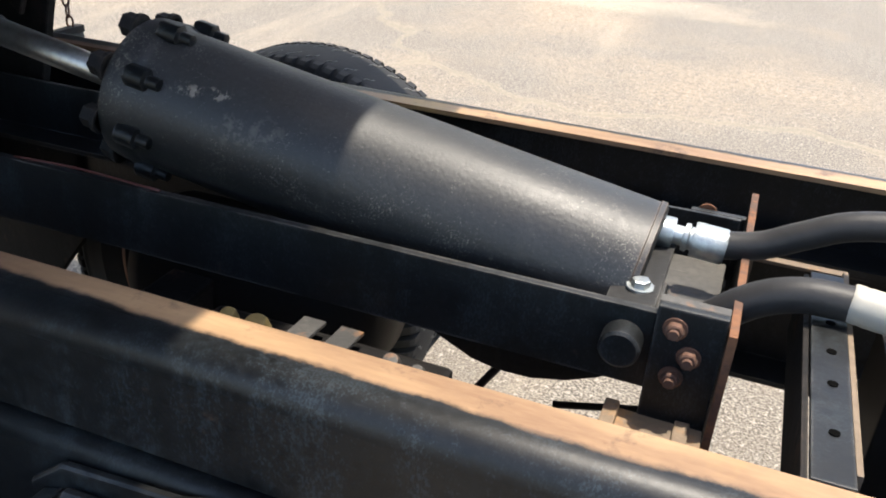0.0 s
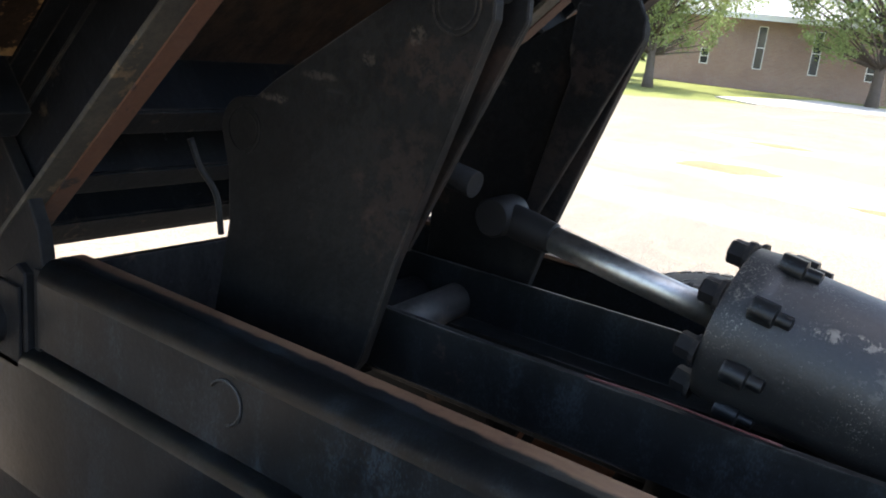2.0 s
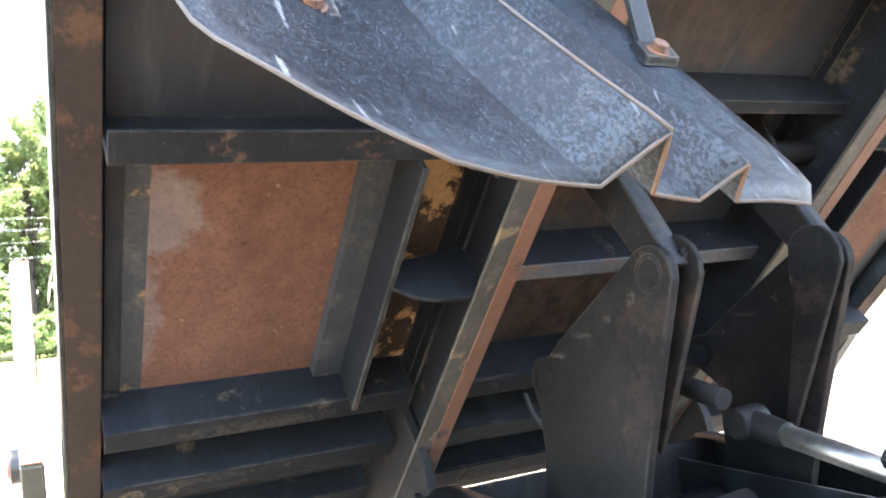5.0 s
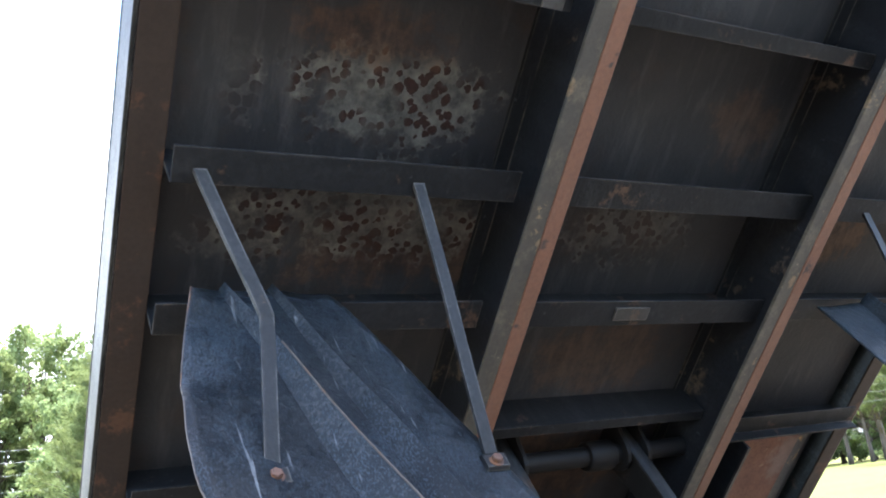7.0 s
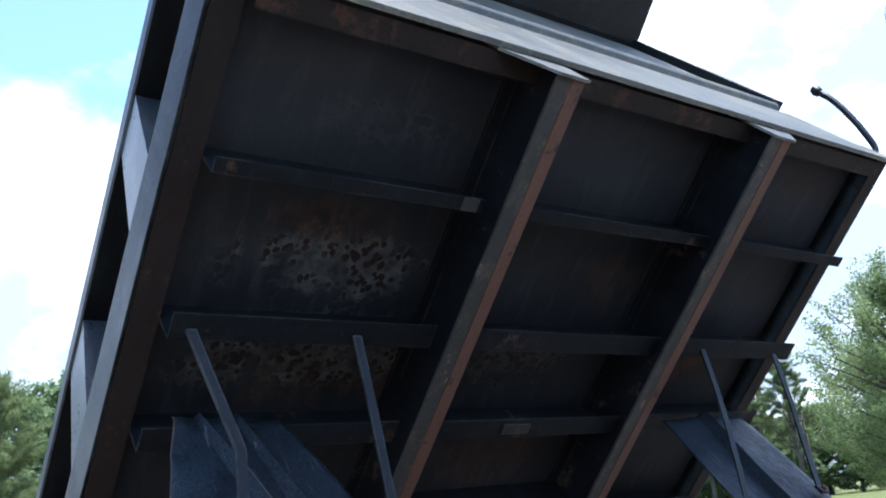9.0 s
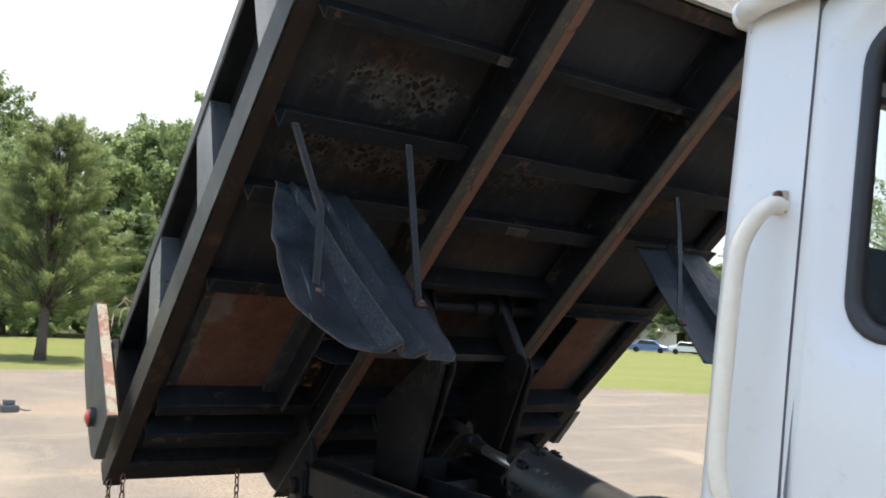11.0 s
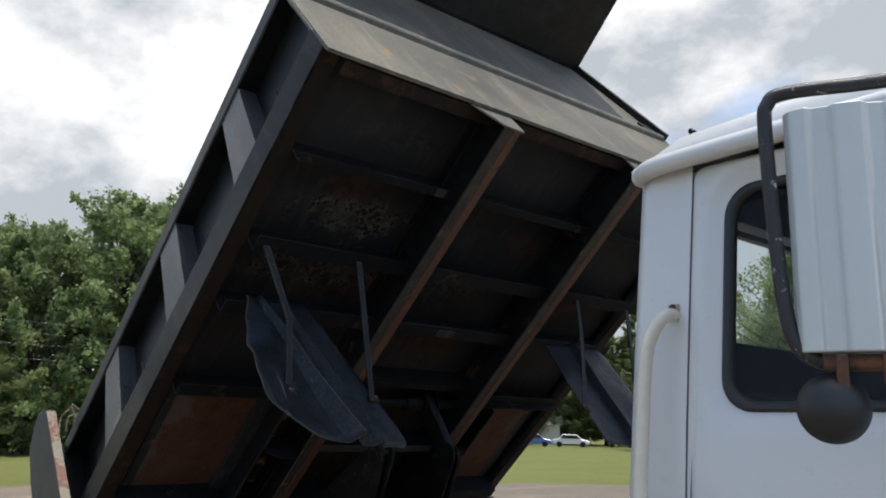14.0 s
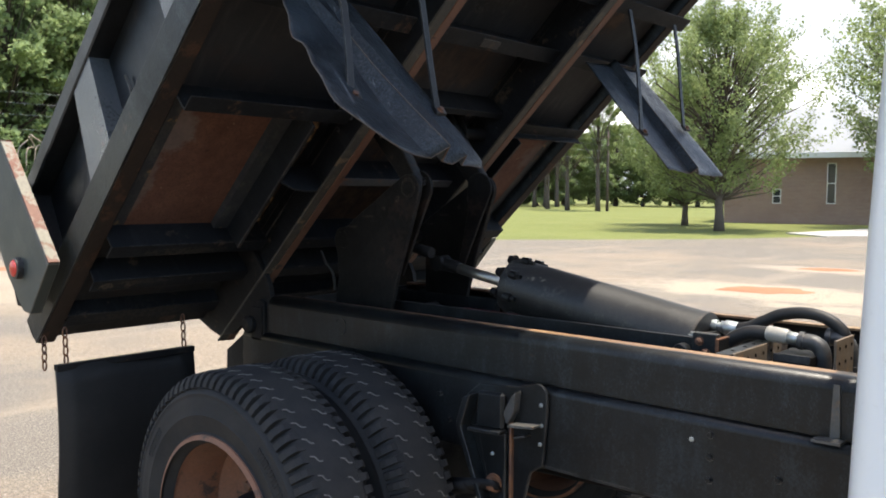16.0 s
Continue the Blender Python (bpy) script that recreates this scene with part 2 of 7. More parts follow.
chipped(WEB_BLUE, (((1.175, -1.045, 0.53), (0.016, 0.028, 0), 0.8), ((1.19, -0.90, 0.53), (0.012, 0.12, 0), 0.25), ((1.36, -0.80, 0.53), (0.02, 0.15, 0), 0.25), ((0.92, -0.8, 0.57), (0.03, 0.2, 0), 0.2)), (0.120, 0.098, 0.066), (0.034, 0.026, 0.019), 60)
chipped(ARM_PAINT, (((1.188, -0.232, 1.520), (0.012, 0, 0.012), 0.55), ((1.11, -0.232, 1.484), (0.010, 0, 0.009), 0.45), ((0.935, -0.232, 1.408), (0.028, 0, 0.006), 0.45), ((1.02, -0.232, 1.45), (0.03, 0, 0.006), 0.3)), (0.110, 0.092, 0.072), (0.030, 0.023, 0.018), 110)
chipped(ARM_PAINT, (((1.235, -0.232, 1.485), (0.050, 0, 0.035), 0.8), ((1.176, -0.232, 1.468), (0.05, 0, 0.03), 0.6), ((1.17, -0.232, 1.32), (0.06, 0, 0.07), 0.3), ((1.2, 0.21, 1.30), (0.07, 0, 0.10), 0.5)), (0.030, 0.020, 0.016), (0.013, 0.0095, 0.008), 40)
RUST_PANEL = rust_sheet()
cylinder_wear(BLACK_GLOSS)


def floor_under():
    """Sooty black floor sheet from below: faint runs, brown bloom in places, and peeled patches with round dark rust spots."""
    m, n, l, b = mat_new("floor_underside")
    v = coords(n, l, 1)
    big, mid = noise_tex(n, l, v, 2.0, 7, 0.6), noise_tex(n, l, v, 14, 8, 0.7)
    fine, runs = noise_tex(n, l, v, 90, 4), noise_tex(n, l, coords(n, l, 1, vec=(1.3, 7.0, 1)), 3.0, 7, 0.65)
    col = mixc(n, l, ramp(n, l, big, [(0.38, W0), (0.66, W1)]), (0.0160, 0.0170, 0.0198), (0.0290, 0.0296, 0.0320))
    col = mixc(n, l, ramp(n, l, runs, [(0.52, W0), (0.70, (0.6, 0.6, 0.6))]), col, (0.044, 0.045, 0.047))
    col = mixc(n, l, ramp(n, l, noise_tex(n, l, v, 3.1, 8, 0.66), [(0.54, W0), (0.68, (0.55, 0.55, 0.55))]), col, mixc(n, l, mid, (0.012, 0.0095, 0.0085), (0.050, 0.030, 0.021)))
    cells = n.new("ShaderNodeTexVoronoi")
    cells.inputs["Scale"].default_value, cells.inputs["Randomness"].default_value = 46, 1.0
    warp = n.new("ShaderNodeVectorMath")
    warp.operation = "MULTIPLY_ADD"
    wz = n.new("ShaderNodeTexNoise")
    wz.inputs["Scale"].default_value = 40
    l.new(v, wz.inputs["Vector"])
    l.new(wz.outputs["Color"], warp.inputs[0])
    warp.inputs[1].default_value = (0.020, 0.020, 0)
    l.new(v, warp.inputs[2])
    l.new(warp.outputs[0], cells.inputs["Vector"])
    dots = math_node(n, l, "ADD", cells.outputs["Distance"], math_node(n, l, "MULTIPLY", noise_tex(n, l, v, 9, 4), 1.1))
    dots = math_node(n, l, "MULTIPLY", ramp(n, l, dots, [(0.965, W1), (0.99, W0)]), ramp(n, l, noise_tex(n, l, v, 7, 3), [(0.36, W0), (0.50, W1)]))
    spotted = mixc(n, l, dots, mixc(n, l, ramp(n, l, mid, [(0.36, W0), (0.64, W1)]), (0.018, 0.020, 0.021), (0.085, 0.085, 0.079)), mixc(n, l, fine, (0.0085, 0.0052, 0.005), (0.026, 0.013, 0.011)))
    blot = math_node(n, l, "ADD", mid, math_node(n, l, "MULTIPLY", runs, 0.6))
    brown = mixc(n, l, ramp(n, l, blot, [(0.68, W0), (0.90, W1)]), mixc(n, l, fine, (0.009, 0.007, 0.007), (0.024, 0.015, 0.012)), mixc(n, l, fine, (0.045, 0.027, 0.018), (0.085, 0.048, 0.028)))
    for (cu, cv, ru, rv), amount, tone in (((2.92, -0.69, 0.10, 0.20), 0.95, spotted), ((3.03, -0.74, 0.05, 0.16), 0.55, brown), ((2.92, -0.98, 0.07, 0.04), 0.22, spotted), ((2.60, -0.62, 0.09, 0.24), 0.60, brown), ((2.68, -0.66, 0.11, 0.26), 0.85, spotted), ((2.64, -0.93, 0.10, 0.10), 0.35, spotted), ((3.28, -0.72, 0.05, 0.20), 0.20, spotted), ((2.66, -0.02, 0.09, 0.18), 0.45, spotted), ((2.95, 0.22, 0.10, 0.10), 0.35, brown), ((2.67, 0.70, 0.07, 0.16), 0.80, brown), ((2.30, 0.05, 0.12, 0.22), 0.45, brown), ((1.93, 0.0, 0.14, 0.30), 0.70, brown), ((1.50, 0.0, 0.16, 0.30), 0.60, brown)):
        col = mixc(n, l, spot_mask(n, l, v, (cu, cv, 0.64), (ru, rv, 0), mid, amount), col, tone)
    l.new(col, b.inputs["Base Color"])
    b.inputs["Roughness"].default_value = 0.62
    b.inputs["Specular IOR Level"].default_value = 0.12
    bump(n, l, b, math_node(n, l, "ADD", mid, fine), 0.30, 0.004)
    return m


FLOOR_UNDER = floor_under()


def rubbed_rail():
    """Black rail whose top is rubbed down to rust with a ragged edge."""
    m = steel("rubbed_rail", (0.0056, 0.0063, 0.0070), (0.0105, 0.0117, 0.0126), rust=(0.034, 0.023, 0.017), rust_at=0.665, worn_at=0.53, rough=(0.27, 0.44), bumpy=0.10, gloss=0.30, fleck=(0.030, 0.042, 0.050))
    n, l, b = m.node_tree.nodes, m.node_tree.links, m.node_tree.nodes["Principled BSDF"]
    v = coords(n, l, 1)
    sep = n.new("ShaderNodeSeparateXYZ")
    l.new(v, sep.inputs[0])
    av = n.new("ShaderNodeMath")
    av.operation = "ABSOLUTE"
    l.new(sep.outputs[1], av.inputs[0])
    rag = noise_tex(n, l, v, 14, 8, 0.7)
    off = n.new("ShaderNodeMath")
    off.operation = "MULTIPLY_ADD"
    l.new(rag, off.inputs[0])
    off.inputs[1].default_value = 0.030
    l.new(av.outputs[0], off.inputs[2])
    # Toward the rear the top is less rubbed, so the rust strip narrows.
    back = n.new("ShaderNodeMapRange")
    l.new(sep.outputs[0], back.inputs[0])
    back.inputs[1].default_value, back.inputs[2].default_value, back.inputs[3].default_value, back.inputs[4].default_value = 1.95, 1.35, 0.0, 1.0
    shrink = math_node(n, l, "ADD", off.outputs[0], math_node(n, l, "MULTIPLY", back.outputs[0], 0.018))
    side = ramp(n, l, shrink, [(0.4115, W1), (0.4175, W0)])
    up = n.new("ShaderNodeMath")
    up.operation = "GREATER_THAN"
    l.new(sep.outputs[2], up.inputs[0])
    up.inputs[1].default_value = 1.105
    mask = n.new("ShaderNodeMath")
    mask.operation = "MULTIPLY"
    l.new(side, mask.inputs[0])
    l.new(up.outputs[0], mask.inputs[1])
    tone, hot = noise_tex(n, l, coords(n, l, 1, vec=(0.9, 5, 5)), 3.2, 8, 0.66), noise_tex(n, l, v, 2.3, 6, 0.6)
    rust = mixc(n, l, ramp(n, l, tone, [(0.38, W0), (0.62, W1)]), (0.165, 0.096, 0.054), (0.290, 0.185, 0.100))
    rust = mixc(n, l, ramp(n, l, hot, [(0.54, W0), (0.64, (0.8, 0.8, 0.8))]), rust, (0.36, 0.235, 0.085))
    rust = mixc(n, l, ramp(n, l, rag, [(0.34, (0.7, 0.7, 0.7)), (0.42, W0)]), rust, (0.07, 0.042, 0.030))
    # Rear rust is redder, and darkened with the shade under the bed painted in.
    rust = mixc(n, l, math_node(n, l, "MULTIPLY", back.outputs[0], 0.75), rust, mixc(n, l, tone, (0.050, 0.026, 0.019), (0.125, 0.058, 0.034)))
    old = b.inputs["Base Color"].links[0].from_socket
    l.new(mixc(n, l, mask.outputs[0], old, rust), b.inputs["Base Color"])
    return m


RAIL_PAINT = rubbed_rail()
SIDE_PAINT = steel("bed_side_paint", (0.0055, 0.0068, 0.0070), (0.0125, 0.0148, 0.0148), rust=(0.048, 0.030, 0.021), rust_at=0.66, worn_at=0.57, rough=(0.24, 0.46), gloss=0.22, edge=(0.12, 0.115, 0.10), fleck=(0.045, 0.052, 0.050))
def guard_mat(name, lit_more=0.0):
    """Blue-black sheet with pale blue flecks where the paint has blistered, bare grey areas, small dark flakes and scratches."""
    m, n, l, b = mat_new(name)
    v = coords(n, l, 1)
    big, mid, fine = noise_tex(n, l, v, 4.2, 8, 0.62), noise_tex(n, l, v, 26, 8, 0.72), noise_tex(n, l, v, 120, 4)
    fleck = noise_tex(n, l, coords(n, l, 1, vec=(1.0, 1.5, 0.8)), 240, 5, 0.66)
    col = mixc(n, l, ramp(n, l, big, [(0.36, W0), (0.66, W1)]), (0.0046, 0.0060, 0.0078), (0.0150, 0.0172, 0.0192))
    where = math_node(n, l, "ADD", fleck, math_node(n, l, "MULTIPLY", noise_tex(n, l, v, 6.5, 5, 0.6), 0.55))
    col = mixc(n, l, ramp(n, l, where, [(0.775, W0), (0.87, (0.75, 0.75, 0.75))]), col, mixc(n, l, fine, (0.017, 0.025, 0.034), (0.048, 0.060, 0.069)))
    bare = math_node(n, l, "ADD", noise_tex(n, l, v, 130, 7, 0.72), math_node(n, l, "MULTIPLY", big, 0.5))
    # The offset spreads the bare grey, to paint light onto the fold faces.
    col = mixc(n, l, ramp(n, l, bare, [(0.83 - lit_more, W0), (0.91 - lit_more, (0.7, 0.7, 0.7))]), col, mixc(n, l, fine, (0.026, 0.028, 0.030), (0.062, 0.062, 0.061)))
    flake = noise_tex(n, l, coords(n, l, 1, vec=(1, 1.2, 0.55)), 95, 4, 0.6)
    col = mixc(n, l, ramp(n, l, flake, [(0.62, W0), (0.645, (0.9, 0.9, 0.9))]), col, (0.0035, 0.0042, 0.005))
    scr = noise_tex(n, l, coords(n, l, 1, vec=(18, 60, 5)), 1.6, 3, 0.5)
    col = mixc(n, l, ramp(n, l, scr, [(0.67, W0), (0.72, (0.6, 0.6, 0.6))]), col, (0.16, 0.165, 0.17))
    l.new(col, b.inputs["Base Color"])
    l.new(ramp(n, l, mid, [(0.3, (0.26, 0.26, 0.26)), (0.7, (0.50, 0.50, 0.50))]), b.inputs["Roughness"])
    b.inputs["Specular IOR Level"].default_value = 0.20
    bump(n, l, b, math_node(n, l, "ADD", mid, math_node(n, l, "MULTIPLY", big, 3.0)), 0.55, 0.008)
    return m


# Second copy is paler: bare metal plus the light falling on the folds.
GUARD, GUARD_LIT_FOLD = guard_mat("guard_sheet"), guard_mat("guard_fold_bare_lit", 0.025)
# The pale edge colour paints in the highlight along each post's edge.
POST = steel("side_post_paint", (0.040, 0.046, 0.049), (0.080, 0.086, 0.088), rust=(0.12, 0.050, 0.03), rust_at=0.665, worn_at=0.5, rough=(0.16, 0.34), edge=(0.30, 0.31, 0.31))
chipped(POST, (((3.012, -1.13, 0.915), (0.022, 0, 0.03), 0.9), ((2.997, -1.13, 0.823), (0.018, 0, 0.03), 0.9), ((2.945, -1.13, 0.80), (0.015, 0, 0.03), 0.8), ((2.36, -1.13, 0.95), (0.012, 0, 0.02), 0.6)), (0.130, 0.060, 0.040), (0.060, 0.026, 0.018), 40)
STRUT = steel("strut_grey", (0.0115, 0.0115, 0.0115), (0.029, 0.0285, 0.028), rust=(0.06, 0.036, 0.022), rust_at=0.63, rough=(0.4, 0.65), gloss=0.25, edge=(0.11, 0.105, 0.095))
FRONT_WALL = steel("front_wall_paint", (0.072, 0.072, 0.064), (0.175, 0.162, 0.122), rust=(0.21, 0.155, 0.075), rust_at=0.62, rough=(0.40, 0.62), gloss=0.32, edge=(0.34, 0.32, 0.28))
TAIL_EDGE = steel("tailgate_edge", (0.25, 0.225, 0.17), (0.17, 0.16, 0.13), rust=(0.17, 0.075, 0.048), rust_at=0.51, rough=(0.5, 0.8))
ZINC = steel("zinc", (0.40, 0.43, 0.43), (0.32, 0.34, 0.34), rust=(0.3, 0.22, 0.15), rust_at=0.74, rough=(0.25, 0.45), metal=0.9)
CHROME = steel("chrome_rod", (0.42, 0.41, 0.38), (0.30, 0.28, 0.25), rust=(0.22, 0.15, 0.08), rust_at=0.8, rough=(0.26, 0.42), metal=1.0, bumpy=0.05)
RUSTY = steel("rusty_bolt", (0.10, 0.045, 0.026), (0.065, 0.042, 0.032), rust=(0.15, 0.065, 0.03), rust_at=0.5, rough=(0.6, 0.9))
BRACKET = steel("worn_bracket", (0.022, 0.022, 0.022), (0.075, 0.070, 0.062), rust=(0.15, 0.075, 0.035), rust_at=0.60, rough=(0.4, 0.65))
ELBOW = steel("elbow_iron", (0.030, 0.030, 0.031), (0.060, 0.058, 0.055), rust=(0.09, 0.06, 0.04), rust_at=0.64, rough=(0.3, 0.5), edge=(0.12, 0.11, 0.10))
TAN_BAR = steel("tan_bar", (0.16, 0.115, 0.075), (0.10, 0.075, 0.052), rust=(0.20, 0.115, 0.055), rust_at=0.58, rough=(0.5, 0.75))


def rubber(name, col, dusty, rough=0.75):
    m, n, l, b = mat_new(name)
    v = coords(n, l, 1)
    big, fine = noise_tex(n, l, v, 5, 7, 0.65), noise_tex(n, l, v, 90, 4)
    l.new(mixc(n, l, ramp(n, l, big, [(0.4, W0), (0.72, W1)]), mixc(n, l, fine, col, tuple(x * 1.7 for x in col)), dusty), b.inputs["Base Color"])
    b.inputs["Roughness"].default_value = rough
    b.inputs["Specular IOR Level"].default_value = 0.25
    bump(n, l, b, fine, 0.2, 0.003)
    return m


TYRE = rubber("tyre_rubber", (0.0075, 0.0080, 0.0088), (0.022, 0.021, 0.020))
HOSE = rubber("hose_rubber", (0.011, 0.011, 0.012), (0.030, 0.029, 0.028), 0.5)
FLAP = rubber("flap_rubber", (0.008, 0.008, 0.008), (0.018, 0.017, 0.016), 0.6)
RIM = steel("rim_rust", (0.165, 0.070, 0.037), (0.105, 0.056, 0.037), rust=(0.045, 0.03, 0.024), rust_at=0.58, rough=(0.55, 0.8))


def white_paint():
    m, n, l, b = mat_new("white_cab_paint")
    v = coords(n, l, 1)
    big, fine = noise_tex(n, l, v, 1.6, 5), noise_tex(n, l, v, 30, 5, 0.7)
    c = mixc(n, l, ramp(n, l, big, [(0.35, W0), (0.75, W1)]), (0.61, 0.622, 0.615), (0.66, 0.665, 0.65))
    c = mixc(n, l, ramp(n, l, fine, [(0.60, W0), (0.78, W1)]), c, (0.53, 0.53, 0.51))
    l.new(c, b.inputs["Base Color"])
    b.inputs["Roughness"].default_value = 0.3
    b.inputs["Coat Weight"].default_value = 0.25
    bump(n, l, b, noise_tex(n, l, v, 3, 3), 0.05, 0.01)
    return m


WHITE = white_paint()


def plain(name, col, rough=0.5, metal=0.0, vary=0.25, scale=20, gloss=0.5):
    m, n, l, b = mat_new(name)
    f = noise_tex(n, l, coords(n, l, 1), scale, 6, 0.65)
    l.new(mixc(n, l, f, tuple(x * (1 - vary) for x in col), tuple(min(1, x * (1 + vary)) for x in col)), b.inputs["Base Color"])
    b.inputs["Roughness"].default_value, b.inputs["Metallic"].default_value = rough, metal
    b.inputs["Specular IOR Level"].default_value = gloss
    bump(n, l, b, f, 0.12, 0.003)
    return m


BLACK_TRIM = plain("black_trim", (0.015, 0.015, 0.016), 0.45)
SEAM = plain("door_seam", (0.13, 0.135, 0.15), 0.7)
LATCH = plain("latch_chrome", (0.46, 0.47, 0.46), 0.22, 1.0, vary=0.12, scale=30)
IVORY = plain("ivory_paint", (0.68, 0.64, 0.54), 0.35, vary=0.12, scale=45)
SLEEVE = plain("sleeve_paint", (0.30, 0.285, 0.25), 0.4, vary=0.2, scale=40)
FOOT = plain("tan_foot", (0.42, 0.34, 0.25), 0.45, vary=0.3, scale=60)
MIRROR_BACK = plain("mirror_shell", (0.54, 0.57, 0.55), 0.32, 0.1, vary=0.08, scale=8)
CHIP = plain("paint_chip", (0.02, 0.02, 0.022), 0.7)
RED_LENS = plain("red_lens", (0.42, 0.03, 0.02), 0.2)
YELLOW_CAP = plain("yellow_cap", (0.17, 0.125, 0.045), 0.6, vary=0.4, scale=70)
DARK_GREASE = plain("greasy_black", (0.0085, 0.008, 0.0078), 0.55, gloss=0.12)
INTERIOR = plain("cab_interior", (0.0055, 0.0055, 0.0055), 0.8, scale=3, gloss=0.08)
RED_WIRE = plain("red_wire", (0.060, 0.012, 0.010), 0.5)


def glass_mat():
    """Clear pane: lets light through, with a faint sharp reflection."""
    m, n, l, b = mat_new("window_glass")
    tr, gl, mx = n.new("ShaderNodeBsdfTransparent"), n.new("ShaderNodeBsdfGlossy"), n.new("ShaderNodeMixShader")
    tr.inputs[0].default_value = (0.94, 0.96, 0.96, 1)
    gl.inputs["Roughness"].default_value = 0.02
    mx.inputs[0].default_value = 0.007
    l.new(tr.outputs[0], mx.inputs[1])
    l.new(gl.outputs[0], mx.inputs[2])
    l.new(mx.outputs[0], n["Material Output"].inputs[0])
    return m


GLASS = glass_mat()


def asphalt():
    m, n, l, b = mat_new("aged_asphalt")
    v = coords(n, l, 1)
    big, mid = noise_tex(n, l, v, 0.22, 7, 0.62), noise_tex(n, l, v, 1.3, 8, 0.65)
    fine, grit = noise_tex(n, l, v, 22, 5, 0.7), noise_tex(n, l, v, 120, 3, 0.6)
    base = mixc(n, l, ramp(n, l, grit, [(0.40, W0), (0.60, W1)]), (0.050, 0.044, 0.036), (0.265, 0.232, 0.188))
    base = mixc(n, l, ramp(n, l, mid, [(0.40, W0), (0.60, (0.38, 0.38, 0.38))]), base, (0.135, 0.114, 0.090))
    sand = ramp(n, l, big, [(0.48, W0), (0.60, (0.75, 0.75, 0.75))])
    base = mixc(n, l, sand, base, mixc(n, l, ramp(n, l, fine, [(0.38, W0), (0.62, W1)]), (0.155, 0.120, 0.083), (0.335, 0.262, 0.183)))
    pebble = noise_tex(n, l, v, 55, 4, 0.6)
    base = mixc(n, l, ramp(n, l, pebble, [(0.58, W0), (0.64, (0.7, 0.7, 0.7))]), base, (0.38, 0.34, 0.29))
    base = mixc(n, l, ramp(n, l, pebble, [(0.36, (0.6, 0.6, 0.6)), (0.42, W0)]), base, (0.055, 0.045, 0.036))
    streak = noise_tex(n, l, coords(n, l, 1, vec=(0.9, 0.12, 1)), 1.0, 8, 0.66)
    base = mixc(n, l, ramp(n, l, streak, [(0.55, W0), (0.66, (0.40, 0.40, 0.40))]), base, (0.33, 0.268, 0.196))
    for (cx, cy, rx, ry), amount in (((-1.7, 11.0, 2.2, 1.15), 0.8), ((-2.3, 15.9, 1.6, 0.7), 0.7), ((1.1, 9.5, 2.1, 0.45), 0.75), ((-0.6, 7.4, 2.6, 0.5), 0.5), ((-3.6, 8.3, 1.6, 0.5), 0.45), ((-10.5, 2.5, 2.2, 1.2), 0.5), ((-14.0, 3.4, 2.4, 1.0), 0.6), ((-6.0, -1.5, 1.6, 0.9), 0.35)):
        away = n.new("ShaderNodeVectorMath")
        away.operation = "SUBTRACT"
        away.inputs[1].default_value = (cx, cy, 0)
        l.new(v, away.inputs[0])
        shape = n.new("ShaderNodeVectorMath")
        shape.operation = "MULTIPLY"
        shape.inputs[1].default_value = (1 / rx, 1 / ry, 0)
        l.new(away.outputs[0], shape.inputs[0])
        far = n.new("ShaderNodeVectorMath")
        far.operation = "LENGTH"
        l.new(shape.outputs[0], far.inputs[0])
        edge = n.new("ShaderNodeMath")
        edge.operation = "MULTIPLY_ADD"
        l.new(mid, edge.inputs[0])
        edge.inputs[1].default_value = -1.6
        l.new(far.outputs["Value"], edge.inputs[2])
        base = mixc(n, l, ramp(n, l, edge.outputs[0], [(0.0, (amount,) * 3), (0.5, W0)]), base, mixc(n, l, ramp(n, l, fine, [(0.38, W0), (0.62, W1)]), (0.30, 0.245, 0.175), (0.43, 0.355, 0.26)))
    vor = n.new("ShaderNodeTexVoronoi")
    vor.feature = "DISTANCE_TO_EDGE"
    vor.inputs["Scale"].default_value = 0.16
    warp = n.new("ShaderNodeVectorMath")
    wnz = n.new("ShaderNodeTexNoise")
    wnz.inputs["Scale"].default_value, wnz.inputs["Detail"].default_value = 1.6, 6
    l.new(v, wnz.inputs["Vector"])
    warp.operation = "MULTIPLY_ADD"
    l.new(wnz.outputs["Color"], warp.inputs[0])
    warp.inputs[1].default_value = (0.9, 0.9, 0)
    l.new(v, warp.inputs[2])
    l.new(warp.outputs[0], vor.inputs["Vector"])
    base = mixc(n, l, ramp(n, l, vor.outputs["Distance"], [(0.0020, (0.45, 0.45, 0.45)), (0.0075, W0)]), base, (0.32, 0.265, 0.185))
    crack = ramp(n, l, vor.outputs["Distance"], [(0.0010, (0.45, 0.45, 0.45)), (0.0034, W0)])
    base = mixc(n, l, crack, base, (0.09, 0.08, 0.065))
    base = mixc(n, l, 0.18, base, (0.045, 0.039, 0.032))
    l.new(base, b.inputs["Base Color"])
    b.inputs["Roughness"].default_value = 0.9
    b.inputs["Specular IOR Level"].default_value = 0.3
    add = n.new("ShaderNodeMath")
    l.new(grit, add.inputs[0])
    l.new(fine, add.inputs[1])
    bump(n, l, b, add.outputs[0], 0.7, 0.008)
    return m


